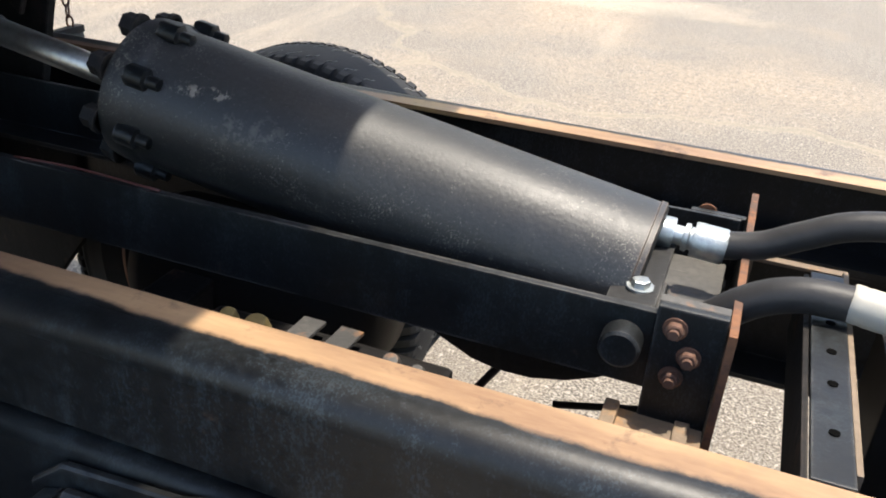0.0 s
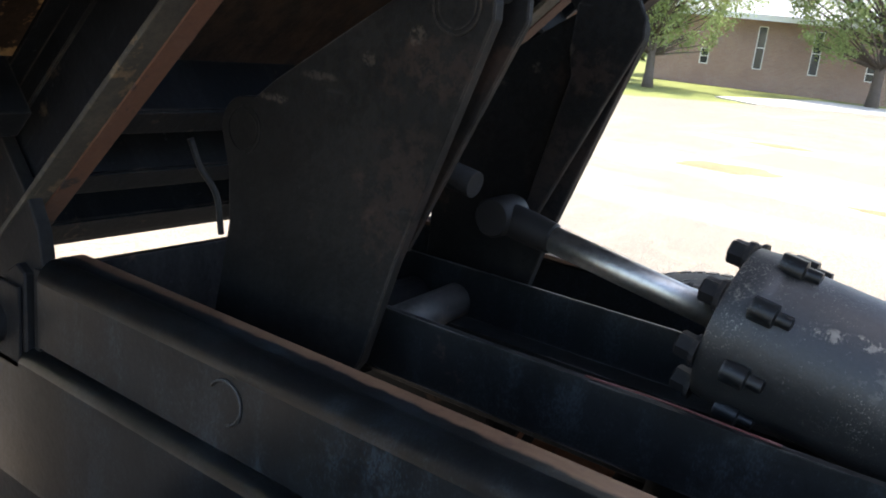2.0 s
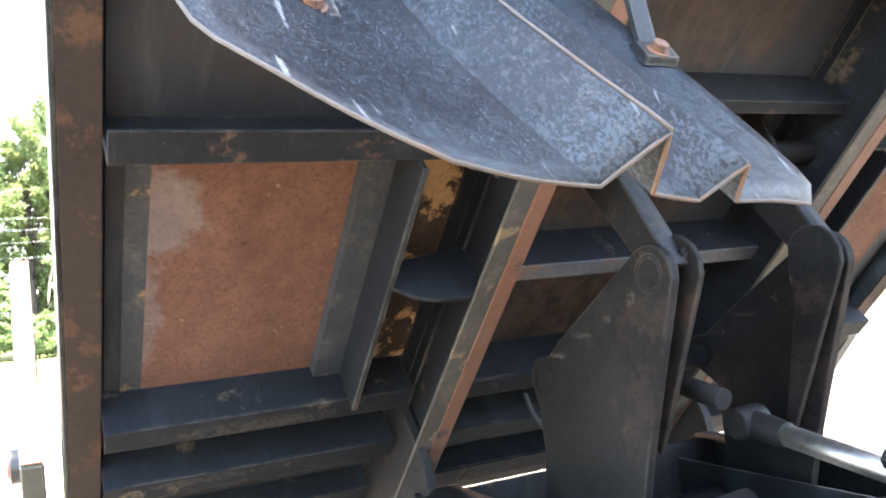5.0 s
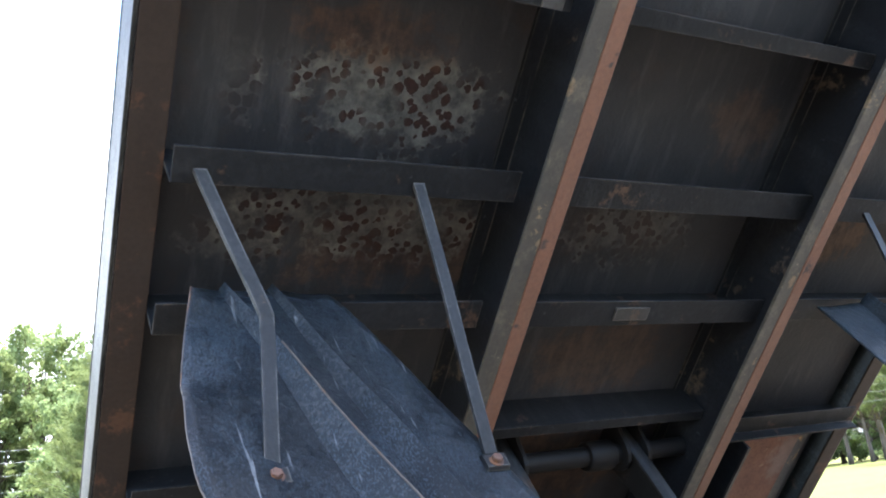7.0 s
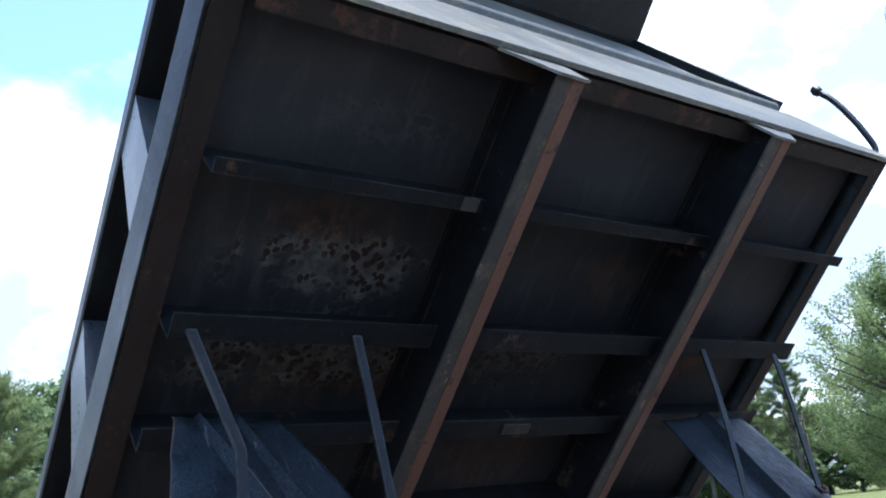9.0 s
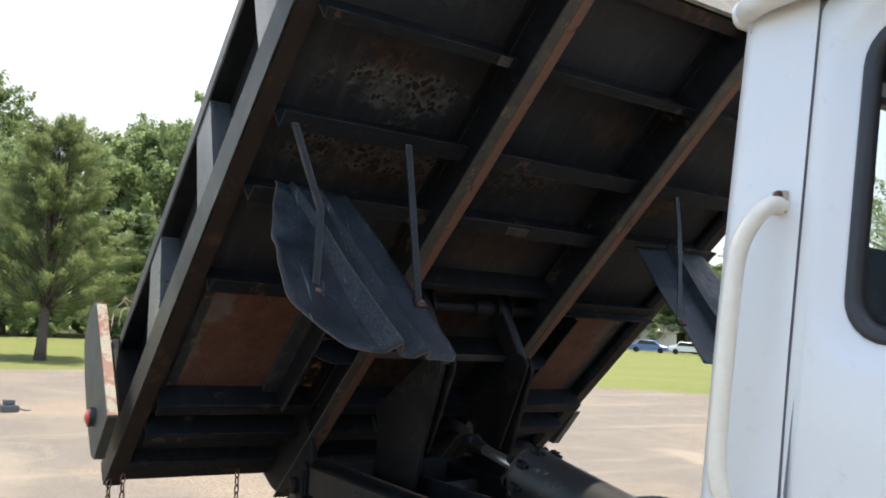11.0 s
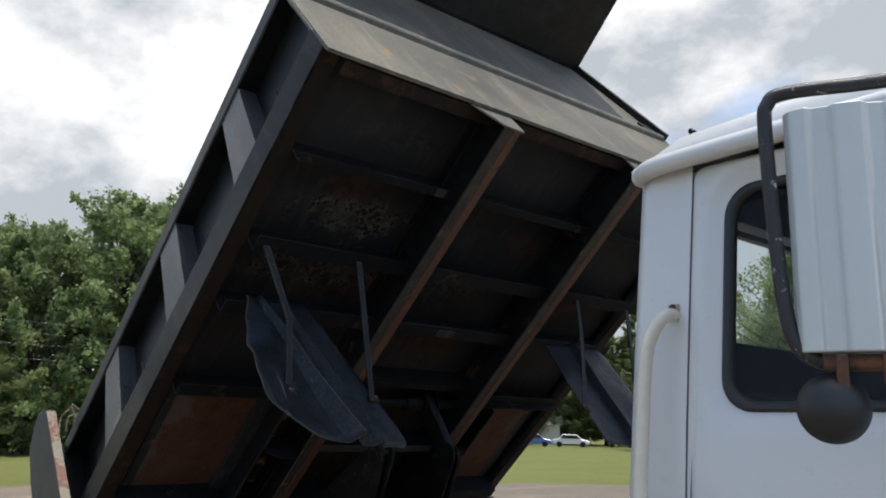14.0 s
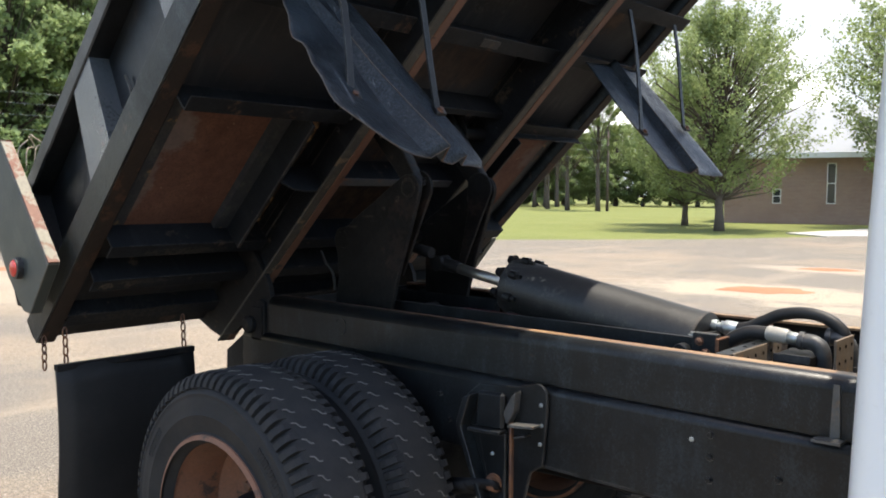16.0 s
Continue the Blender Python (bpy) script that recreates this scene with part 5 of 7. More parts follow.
# Pale tone holds dust and also the light caught by the raised lips.
DUSTY_LIT_LIP = plain("dusty_lit_lip", (0.105, 0.102, 0.094), 0.95, vary=0.5, scale=60)
TYRE_ME, LUG_ME, RIM_ME, SIPE_ME, MARK_ME = tyre_mesh(), lug_mesh(), rim_mesh(), sipe_mesh(), mark_mesh()
WORN = Matrix.Diagonal((0.950, 0.950, 1, 1))
wheel_nut = bolt_mesh("wheel_nut", 0.019, 0.03, RUSTY, 1.3)
for sgn in (-1, 1):
    for y in (0.985, 0.665):
        bm = B()
        lathe(bm, [(0, -0.10), (0.05, -0.095), (0.085, -0.06), (0.10, 0.0), (0.11, 0.08), (0, 0.08)], Matrix(), 28)
        m = Matrix.Translation((1.292, sgn * y, 0.492)) @ Matrix.Rotation(radians(90 if sgn > 0 else -90), 4, "X") @ Matrix.Rotation(0.3 if y < 0.8 else 0.0, 4, "Z")
        outer = y > 0.8
        if not outer:
            m = m @ Matrix.Rotation(math.pi, 4, "X")
        hub = part("wheel", bm, BLACK_DULL, truck, "outer rear truck wheel" if outer else "inner rear truck wheel")
        hub.matrix_basis = m
        share("tyre", TYRE_ME, hub, WORN)
        share("rim", RIM_ME, hub, Matrix())
        share("shoulder_tread", LUG_ME, hub, WORN)["kind"] = "stuff"
        share("dusty_lit_lip", SIPE_ME, hub, WORN)["kind"] = "stuff"
        share("sidewall_mark", MARK_ME, hub, WORN @ Matrix.Rotation(math.pi, 4, "X"))["kind"] = "stuff"
        if outer:
            for k in range(10):
                a = 2 * math.pi * k / 10
                share("wheel_nut", wheel_nut, hub, Matrix.Translation((0.14 * math.cos(a), 0.14 * math.sin(a), 0.10)) @ Matrix.Rotation(math.pi, 4, "X"))

# mud flaps on chains
def chain_mesh(p, q, name="chain"):
    bm = B()
    p, q = Vector(p), Vector(q)
    n = max(2, int((q - p).length / 0.030))
    for k in range(n):
        c = p.lerp(q, (k + 0.5) / n)
        ring = []
        for i in range(10):
            a = 2 * math.pi * i / 10
            ring.append(Vector((0.010 * math.cos(a), 0, 0.021 * math.sin(a))))
        m = Matrix.Translation(c) @ Matrix.Rotation(radians(90 * (k % 2) + 20), 4, "Z")
        tube(bm, [m @ v for v in ring + [ring[0]]], 0.0036, 5, cap=False)
    return bm


for sgn in (-1, 1):
    bm = B()
    cols, rows = 8, 8
    g = [[bm.verts.new((0.33 + 0.02 * math.sin(j * 0.5) + 0.012 * math.sin(i * 0.8), sgn * (1.172 - 0.57 * i / cols - 0.012 * (1 - abs(2 * i / cols - 1)) * 0), 0.892 - 0.62 * j / rows)) for i in range(cols + 1)] for j in range(rows + 1)]
    fs = []
    for j in range(rows):
        for i in range(cols):
            f = bm.faces.new((g[j][i], g[j][i + 1], g[j + 1][i + 1], g[j + 1][i]))
            f.smooth = True
            fs.append(f)
    ext = bmesh.ops.extrude_face_region(bm, geom=fs)
    for v in [e for e in ext["geom"] if isinstance(e, bmesh.types.BMVert)]:
        v.co.x += 0.012
    flap = part("mud_flap", bm, FLAP, truck, "black rubber mud flap hung on chains")
    bm = B()
    bx(bm, 0.322, 0.352, *sorted((sgn * 1.172, sgn * 0.60)), 0.875, 0.898, 0.003)
    part("top_strip", bm, BLACK_DULL, flap)
    for y, z1 in ((1.13, 0.895), (0.64, 0.895)):
        part("chain", chain_mesh((0.335, sgn * y, z1), (0.325, sgn * y, 1.03)), RUSTY, flap, "rusty hanging chain")
    part("chain", chain_mesh((0.20, sgn * 1.155, 0.86), (0.20, sgn * 1.155, 0.985)), RUSTY, truck, "rusty hanging chain")

# ---- dump bed, in its own tilted frame: x forward along the floor, z away from the floor ----
U0, U1 = 0.775, 3.53
FW = 0.64
bm = B()
bx(bm, U0, U1, -1.09, 1.09, FW, FW + 0.012)
bed = part("dump_bed", bm, FLOOR_UNDER, truck, "raised steel dump bed with black, rust-stained underside")
bed.matrix_basis = BEDM


def bed_part(name, bm, material, label=""):
    return part(name, bm, material, bed, label)


# long sills
for sgn in (-1, 1):
    bm = B()
    y_out, y_in = sgn * 0.436, sgn * 0.356
    bx(bm, 0.79, U1 - 0.01, *sorted((sgn * 0.392, sgn * 0.402)), 0.465, FW)
    bx(bm, 1.0, U1 - 0.01, *sorted((y_out, y_in)), FW - 0.012, FW - 0.001)
    sill = bed_part("long_sill", bm, WEB_BLUE)
    bm = B()
    bx(bm, 0.805, U1 - 0.012, -0.3935 if sgn < 0 else 0.3985, y_in if sgn < 0 else y_out, 0.455, 0.466, 0.002)
    part("rubbed_flange", bm, RUST_FLANGE, sill, "rust-brown rubbed bottom flange")
    bm = B()
    bx(bm, 0.805, U1 - 0.012, y_out if sgn < 0 else y_in, -0.3935 if sgn < 0 else 0.3985, 0.457, 0.466, 0.002)
    part("dark_flange", bm, FLANGE_DARK, sill)
    bm = B()
    prism(bm, [(sgn * 0.352, 0.60), (sgn * 0.352, 0.446), (sgn * 0.440, 0.446), (sgn * 0.545, 0.548), (sgn * 0.545, 0.60)], "x", U1 - 0.012, U1 - 0.005)
    part("end_cap", bm, FRONT_WALL, sill)

WORN_FLANGE = steel("worn_flange", (0.036, 0.038, 0.043), (0.075, 0.073, 0.070), rust=(0.09, 0.045, 0.028), rust_at=0.57, worn_at=0.48, rough=(0.45, 0.7))
# cross members between side rails and sills
CROSS = [(3.168, 0.515, 0.035), (2.808, 0.51, 0.065), (2.515, 0.51, 0.065), (2.085, 0.52, 0.06), (1.37, 0.53, 0.06), (1.18, 0.53, 0.06), (0.92, 0.570, 0.07)]
for k, (u, w, fl) in enumerate(CROSS):
    for y0, y1, off in ((-1.10, -0.445, 0.0), (-0.385, 0.385, 0.004), (0.445, 1.10, -0.035 if k == 3 else 0.0)):
        if k == 3 and y0 == -0.385:
            continue
        bm = B()
        web = u + fl / 2 - 0.006 if u < 1.4 else u - fl / 2
        bx(bm, web, web + 0.006, y0, y1, w + 0.004, FW)
        bx(bm, u - fl / 2, u + fl / 2, y0, y1, w - off, w + 0.006 - off, 0.0015)
        bed_part("cross_member", bm, WEB_BLUE if u < 1.4 else CROSS_PAINT)
# two deep members between the sills where the hoist links are hung, with the pivot shaft
for u, w, fl in ((2.160, 0.535, 0.03), (1.745, 0.53, 0.040)):
    bm = B()
    bx(bm, u + fl / 2 - 0.006, u + fl / 2, -0.388, 0.388, w + 0.004, FW)
    mem = bed_part("cross_member", bm, WEB_BLUE if u < 2 else BLACK_DULL)
    bm = B()
    bx(bm, u - fl / 2, u + fl / 2, -0.388, 0.388, w, w + 0.006, 0.0015)
    part("flange", bm, WORN_FLANGE if u < 2 else CROSS_PAINT, mem, "worn grey and rust flange" if u < 2 else "")
bm = B()
tube(bm, [(2.030, -0.388, 0.560), (2.030, 0.388, 0.560)], 0.026, 18)
lathe(bm, [(0, 0), (0.036, 0), (0.040, 0.006), (0.040, 0.08), (0.036, 0.086), (0, 0.086)], Matrix.Translation((2.030, 0.05, 0.560)) @ Matrix.Rotation(radians(-90), 4, "X"), 24)
bed_part("pivot_shaft", bm, DARK_GREASE)
for v in (-0.235, -0.165, 0.165, 0.235):
    bm = B()
    prism(bm, [(1.93, FW), (1.985, 0.54)] + arc(2.030, 0.556, 0.045, 200, 340, 6) + [(2.085, 0.58), (2.13, FW)], "y", v - 0.006, v + 0.006, bev=0.001)
    bed_part("link_bracket", bm, DARK_GREASE)
# rust-worn ends on two members
for u, y0, y1, w, mt in ((3.168, -0.51, -0.465, 0.5145, BRACKET), (2.515, -0.09, 0.01, 0.5045, STRUT)):
    bm = B()
    bx(bm, u - 0.017, u + 0.017, y0, y1, w - 0.003, w + 0.002, 0.001)
    bed_part("worn_plate", bm, mt, "bare worn strip of a cross member")

# the rusted rear panels
bm = B()
bx(bm, 1.385, 2.05, -1.02, -0.6602, FW - 0.006, FW - 0.002)
bed_part("floor_panel", bm, RUST_PANEL, "bare red-rusted floor panel")
bm = B()
bx(bm, 1.385, 2.05, 0.6602, 1.02, FW - 0.006, FW - 0.002)
bed_part("floor_panel", bm, RUST_PANEL, "bare red-rusted floor panel")
for sgn in (-1, 1):
    # lengthwise stiffener: painted strip on the floor, an upright blue web with a worn lip, and bare floor behind it
    bm = B()
    bx(bm, 1.385, 2.05, *sorted((sgn * 0.662, sgn * 0.600)), 0.604, 0.611, 0.001)
    bx(bm, 1.385, 2.05, *sorted((sgn * 0.662, sgn * 0.656)), 0.611, FW - 0.003)
    st = bed_part("stiffener", bm, TAN_STRIP, "tan-grey stiffener along the floor")
    bm = B()
    bx(bm, 1.385, 2.05, *sorted((sgn * 1.06, sgn * 1.0202)), FW - 0.006, FW - 0.002)
    bed_part("floor_panel", bm, TAN_STRIP, "grey painted floor strip")
    bm = B()
    prism(bm, [(sgn * 0.6025, 0.6035), (sgn * 0.6015, 0.504), (sgn * 0.595, 0.504), (sgn * 0.596, 0.6035)], "x", 1.40, 2.05)
    part("sloped_web", bm, WEB_BLUE, st)
    bm = B()
    prism(bm, [(sgn * 0.603, 0.505), (sgn * 0.603, 0.499), (sgn * 0.593, 0.499), (sgn * 0.593, 0.505)], "x", 1.40, 2.05)
    part("worn_lip", bm, STRUT, st)
    bm = B()
    bx(bm, 1.40, 2.05, *sorted((sgn * 0.655, sgn * 0.403)), FW - 0.006, FW - 0.002)
    bed_part("floor_panel", bm, MOTTLED, "brown and tan rust-mottled floor panel")
    bm = B()
    bx(bm, 1.0, 2.05, *sorted((sgn * 0.4022, sgn * 0.408)), 0.585, 0.590, 0.001)
    bed_part("weld_strip", bm, STRUT)
    bm = B()
    prism(bm, [(sgn * 0.600, 0.56), (sgn * 0.600, 0.503), (sgn * 0.560, 0.468), (sgn * 0.52, 0.455), (sgn * 0.452, 0.455), (sgn * 0.403, 0.49), (sgn * 0.403, 0.60)], "x", 1.765, 1.773)
    bed_part("gusset_plate", bm, WEB_BLUE)
    for u, w in ((1.98, 0.575), (2.06, 0.555)):
        share("bolt", rail_bolt, bed, Matrix.Translation((u, sgn * 0.402, w)) @ Matrix.Rotation(radians(90 if sgn < 0 else -90), 4, "X"))
    # hinge plate under the rear of each sill
    bm = B()
    prism(bm, [(0.745, 0.63), (0.79, 0.53), (0.825, 0.476), (0.912, 0.418), (0.997, 0.402), (1.041, 0.372), (1.235, 0.358), (1.262, 0.40), (1.275, 0.455), (1.275, 0.63)], "y", *sorted((sgn * 0.408, sgn * 0.432)), bev=0.002)
    bed_part("hinge_plate", bm, BLACK_DULL)

# side and front lower rails
for sgn in (-1, 1):
    bm = B()
    bx(bm, U0, U1, *sorted((sgn * 1.162, sgn * 1.170)), 0.585, 0.700, 0.002)
    bx(bm, U0, U1, *sorted((sgn * 1.075, sgn * 1.162)), 0.692, 0.700)
    sr = bed_part("side_rail", bm, SIDE_PAINT)
    bm = B()
    bx(bm, U0, U1 - 0.004, *sorted((sgn * 1.10, sgn * 1.161)), 0.582, 0.588, 0.0015)
    part("bottom_flange", bm, EDGE_RUST, sr, "rusty bottom flange")
    # side sheet leaning in, top rail and posts
    bm = B()
    prism(bm, [(sgn * 1.078, 0.69), (sgn * 1.086, 0.69), (sgn * 1.045, 1.10), (sgn * 1.037, 1.10)], "x", 0.98, U1)
    bed_part("side_sheet", bm, BLACK)
    bm = B()
    prism(bm, [(sgn * 1.122, 1.086), (sgn * 1.126, 1.094), (sgn * 1.118, 1.164), (sgn * 1.108, 1.174), (sgn * 1.030, 1.174), (sgn * 1.024, 1.164), (sgn * 1.030, 1.086)], "x", 1.08, U1 + 0.01)
    bed_part("top_rail", bm, BLACK)
    for b0, b1, t0, t1 in ((2.895, 3.080, 2.945, 3.100), (2.240, 2.425, 2.290, 2.460), (1.540, 1.732, 1.615, 1.780)):
        bm = B()
        lean = [(sgn * 1.162, 0.70), (sgn * 1.120, 1.086)]
        quad = [bm.verts.new((u, lean[k][0] + d * sgn, lean[k][1])) for d in (0.0, -0.007) for u, k in ((b0, 0), (b1, 0), (t1, 1), (t0, 1))]
        for f in ((0, 1, 2, 3), (7, 6, 5, 4), (0, 4, 5, 1), (1, 5, 6, 2), (2, 6, 7, 3), (3, 7, 4, 0)):
            bm.faces.new([quad[i] for i in f])
        for e0, e1 in ((b1 - 0.008, t1 - 0.008), (b0, t0)):
            side = [bm.verts.new((u, v * sgn, w)) for u0, u1 in ((e0, e1), (e0 + 0.008, e1 + 0.008)) for u, v, w in ((u0, 1.155, 0.70), (u0, 1.084, 0.70), (u1, 1.044, 1.086), (u1, 1.113, 1.086))]
            for f in ((0, 1, 2, 3), (7, 6, 5, 4), (0, 4, 5, 1), (1, 5, 6, 2), (2, 6, 7, 3), (3, 7, 4, 0)):
                bm.faces.new([side[i] for i in f])
        if sgn < 0:
            weld = B()
            prism(weld, [(b1 + 0.105, 0.705), (b1 + 0.108, 0.705), (b1 + 0.135, 0.90), (b1 + 0.133, 0.90)], "y", -1.088, -1.076)
            bed_part("weld_line", weld, STRAP)
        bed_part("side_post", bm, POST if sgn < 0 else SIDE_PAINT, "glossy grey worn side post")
bm = B()
bx(bm, U1 - 0.004, U1 + 0.010, -1.17, 1.17, 0.548, 0.682, 0.002)
fr = bed_part("front_rail", bm, FRONT_WALL)
bm = B()
bx(bm, U1 - 0.065, U1 - 0.014, -1.088, 1.088, 0.556, 0.562)
part("bottom_flange", bm, EDGE_RUST, fr)
# rear rail of the floor
bm = B()
bx(bm, U0 - 0.006, U0 + 0.006, -1.17, 1.17, 0.612, 0.70, 0.002)
bx(bm, U0 + 0.006, U0 + 0.09, -1.16, 1.16, 0.610, 0.618)
bed_part("rear_rail", bm, BLACK_DULL)
# front wall with ribs, and the cab guard above it
bm = B()
prism(bm, [(-1.165, 0.70), (1.165, 0.70), (1.165, 1.06), (1.0, 1.74), (-1.0, 1.74), (-1.165, 1.06)], "x", U1 - 0.01, U1)
fw = bed_part("front_wall", bm, FRONT_WALL, "dusty grey front wall of the bed")
bm = B()
bx(bm, U1, U1 + 0.005, -1.16, 1.16, 0.690, 1.005, 0.0015)
part("lower_sheet", bm, FRONT_WALL, fw)
bm = B()
prism(bm, [(U1, 1.012), (U1 + 0.020, 1.022), (U1 + 0.026, 1.034), (U1 + 0.026, 1.046), (U1 + 0.016, 1.080), (U1, 1.120)], "y", -1.10, 1.10, bev=0.002)
part("rib", bm, FRONT_WALL, fw)
for sgn in (-1, 1):
    bm = B()
    prism(bm, [(sgn * 1.168, 1.06), (sgn * 1.140, 1.06), (sgn * 0.975, 1.74), (sgn * 1.003, 1.74)], "x", U1 - 0.03, U1 + 0.035, bev=0.003)
    part("corner_post", bm, BLACK, fw)
bm = B()
prism(bm, [(U1 - 0.01, 1.74), (U1 + 0.02, 1.735), (4.50, 1.80), (4.50, 1.86), (4.49, 1.81), (U1 - 0.01, 1.75)], "y", -1.0, 1.0)
for v in (-1.0, 1.0):
    prism(bm, [(U1, 1.74), (4.50, 1.80), (4.50, 1.87), (U1, 1.81)], "y", *sorted((v, v * 0.985)))
bed_part("cab_guard", bm, BLACK, "dark steel cab guard over the front wall")
# lever on the far front corner
bm = B()
tube(bm, smooth_curve([(3.47, 1.165, 0.66), (3.535, 1.21, 0.663), (3.580, 1.21, 0.739), (3.615, 1.21, 0.830), (3.638, 1.21, 0.913), (3.644, 1.21, 0.974)], 5), 0.011, 8)
lathe(bm, [(0, -0.004), (0.017, 0), (0.019, 0.014), (0.014, 0.030), (0, 0.034)], aim((3.644, 1.21, 0.974), (3.650, 1.21, 1.035)), 12)
bed_part("lever", bm, BLACK, "bent dark steel lever")

# splash guards: folded sheet hung under the second member, with flat-bar struts
def guard(sgn, folds, inner):
    """A sheet with two sharp standing folds, dented along its outer edge."""
    bm = B()
    rows, g, sharp = 28, [], []
    for j in range(rows + 1):
        t = j / rows
        left = 1.046 + 0.066 * math.sin(min(1, t / 0.80) * math.pi * 0.60) - 0.140 * max(0, (t - 0.66) / 0.34) ** 2.0
        right = inner - (inner - 0.548) * t ** 0.85 + 0.03 * max(0, (t - 0.94) / 0.06) ** 2
        c1, c2 = (left - 0.991 + 0.196 * t) / (left - right), (left - 0.905 + 0.213 * t) / (left - right)
        h1, h2 = 0.018 + 0.036 * t, 0.014 + 0.024 * t
        if folds == 1:
            left, right = 0.995, 0.585 - 0.055 * t
            c1, c2, h1, h2 = 0.56, 0.84, 0.034, 0.0
        marks = [(0.0, 0.0), (c1 - 0.035 - 0.075 * t, 0.0), (c1, h1), (c1 + 0.035, 0.0), (c2 - 0.03 - 0.055 * t, 0.0), (c2, h2), (c2 + 0.030, 0.0), (1.0, 0.0)]
        row, sharp = [], []
        for (q0, a0), (q1, a1), k in zip(marks, marks[1:], (10, 5, 3, 9, 4, 3, 9)):
            for i in range(k):
                s = i / k
                row.append((q0 + (q1 - q0) * s, a0 + (a1 - a0) * s))
            sharp.append(len(row))
        row.append(marks[-1])
        sharp = sharp[:-1]
        vs = []
        for q, ridge in row:
            v = left + (right - left) * q
            u = (2.575 - 0.075 * q * t if folds == 2 else 2.535) - 0.02 * t + ridge + 0.006 * math.sin(4 * q + 3 * t) + 0.002 * math.sin(13 * q + 9 * t)
            u += 0.020 * max(0, 1 - q / 0.16) * (math.sin(13 * t + 0.6) + 0.6 * math.sin(31 * t)) * (1 - t) if folds == 2 else 0.0
            w = 0.50 - (0.645 - 0.022 * q) * t
            vs.append(bm.verts.new((u, sgn * v, w)))
        g.append(vs)
    fs = []
    for j in range(rows):
        for i in range(len(g[0]) - 1):
            f = bm.faces.new((g[j][i], g[j][i + 1], g[j + 1][i + 1], g[j + 1][i]))
            f.smooth = True
            fs.append(f)
    wide = len(g[0]) - 1
    for j in range(rows):
        for i in range(wide):
            # Rising fold faces get the paler copy, their brighter light put into colour.
            if sharp[0] <= i < sharp[1] or (folds == 2 and sharp[3] <= i < sharp[4]):
                fs[j * wide + i].material_index = 1
    lines = {v for row in g for k in sharp for v in (row[k],)}
    for e in bm.edges:
        a, b = e.verts
        if a in lines and b in lines and abs(a.co.z - b.co.z) > 0.01:
            e.smooth = False
    rim = [v.co.copy() for v in (r[0] for r in g)] + [v.co.copy() for v in g[-1][1:]] + [r[-1].co.copy() for r in reversed(g[14:-1])]
    crest = [r[sharp[1]].co.copy() for r in g]
    ext = bmesh.ops.extrude_face_region(bm, geom=fs)
    for vtx in [e for e in ext["geom"] if isinstance(e, bmesh.types.BMVert)]:
        vtx.co.x -= 0.004
    sheet = bed_part("splash_guard", bm, GUARD, "dented blue-grey folded sheet-metal splash guard")
    sheet.data.materials.append(GUARD_LIT_FOLD)
    bm = B()
    tube(bm, [p + Vector((-0.002, 0, 0)) for p in rim], 0.0020, 6)
    part("rusty_rim", bm, RIM_TAN, sheet, "tan rusted sheet edge")
    bm = B()
    tube(bm, [p + Vector((0.0, 0, 0)) for p in crest[8:]], 0.0018, 6)
    part("worn_crest", bm, RIM_TAN, sheet, "rust line worn along the fold")
    near = (([(2.80, 1.056, 0.510), (2.735, 1.02, 0.40), (2.675, 0.985, 0.295), (2.655, 0.982, 0.265), (2.60, 0.994, 0.165), (2.545, 1.003, 0.080)], 1.003), ([(2.80, 0.661, 0.510), (2.70, 0.652, 0.36), (2.60, 0.643, 0.22), (2.515, 0.636, 0.095)], 0.636))
    far = (([(2.80, 0.985, 0.500), (2.72, 0.980, 0.38), (2.64, 0.972, 0.27), (2.545, 0.955, 0.130)], 0.955), ([(2.80, 0.612, 0.510), (2.72, 0.585, 0.36), (2.62, 0.545, 0.19), (2.545, 0.515, 0.070)], 0.515))
    for line, v1 in near if folds == 2 else far:
        bm = B()
        line = smooth_curve([(a, sgn * b, c) for a, b, c in line], 4)
        wdt, vs = 0.0112, []
        for p in line:
            vs.append([bm.verts.new(p + Vector((dx, dy, 0))) for dx, dy in ((-0.004, -wdt), (-0.004, wdt), (0.004, wdt), (0.004, -wdt))])
        for a, b in zip(vs, vs[1:]):
            for k in range(4):
                bm.faces.new((a[k], a[(k + 1) % 4], b[(k + 1) % 4], b[k]))
        bm.faces.new(vs[0])
        bm.faces.new(list(reversed(vs[-1])))
        e = line[-1]
        prism(bm, [(e.x - 0.004, e.z + 0.004), (e.x + 0.006, e.z - 0.004), (e.x + 0.004, e.z - 0.030), (e.x - 0.005, e.z - 0.032), (e.x - 0.006, e.z - 0.02)], "y", sgn * v1 - 0.020, sgn * v1 + 0.020)
        st = part("strut", bm, STRUT, sheet, "bent grey flat-bar strut")
    for v1, uu, ww in ((1.003, 2.548, 0.062), (0.636, 2.518, 0.077)) if folds == 2 else ((0.955, 2.548, 0.112), (0.515, 2.548, 0.052)):
        share("bolt", bolt_mesh("bolt", 0.009, 0.010, RUSTY, 1.4), sheet, Matrix.Translation((uu, sgn * v1, ww)) @ Matrix.Rotation(radians(90), 4, "Y"))


guard(-1, 2, 0.795)
guard(1, 1, 0.64)

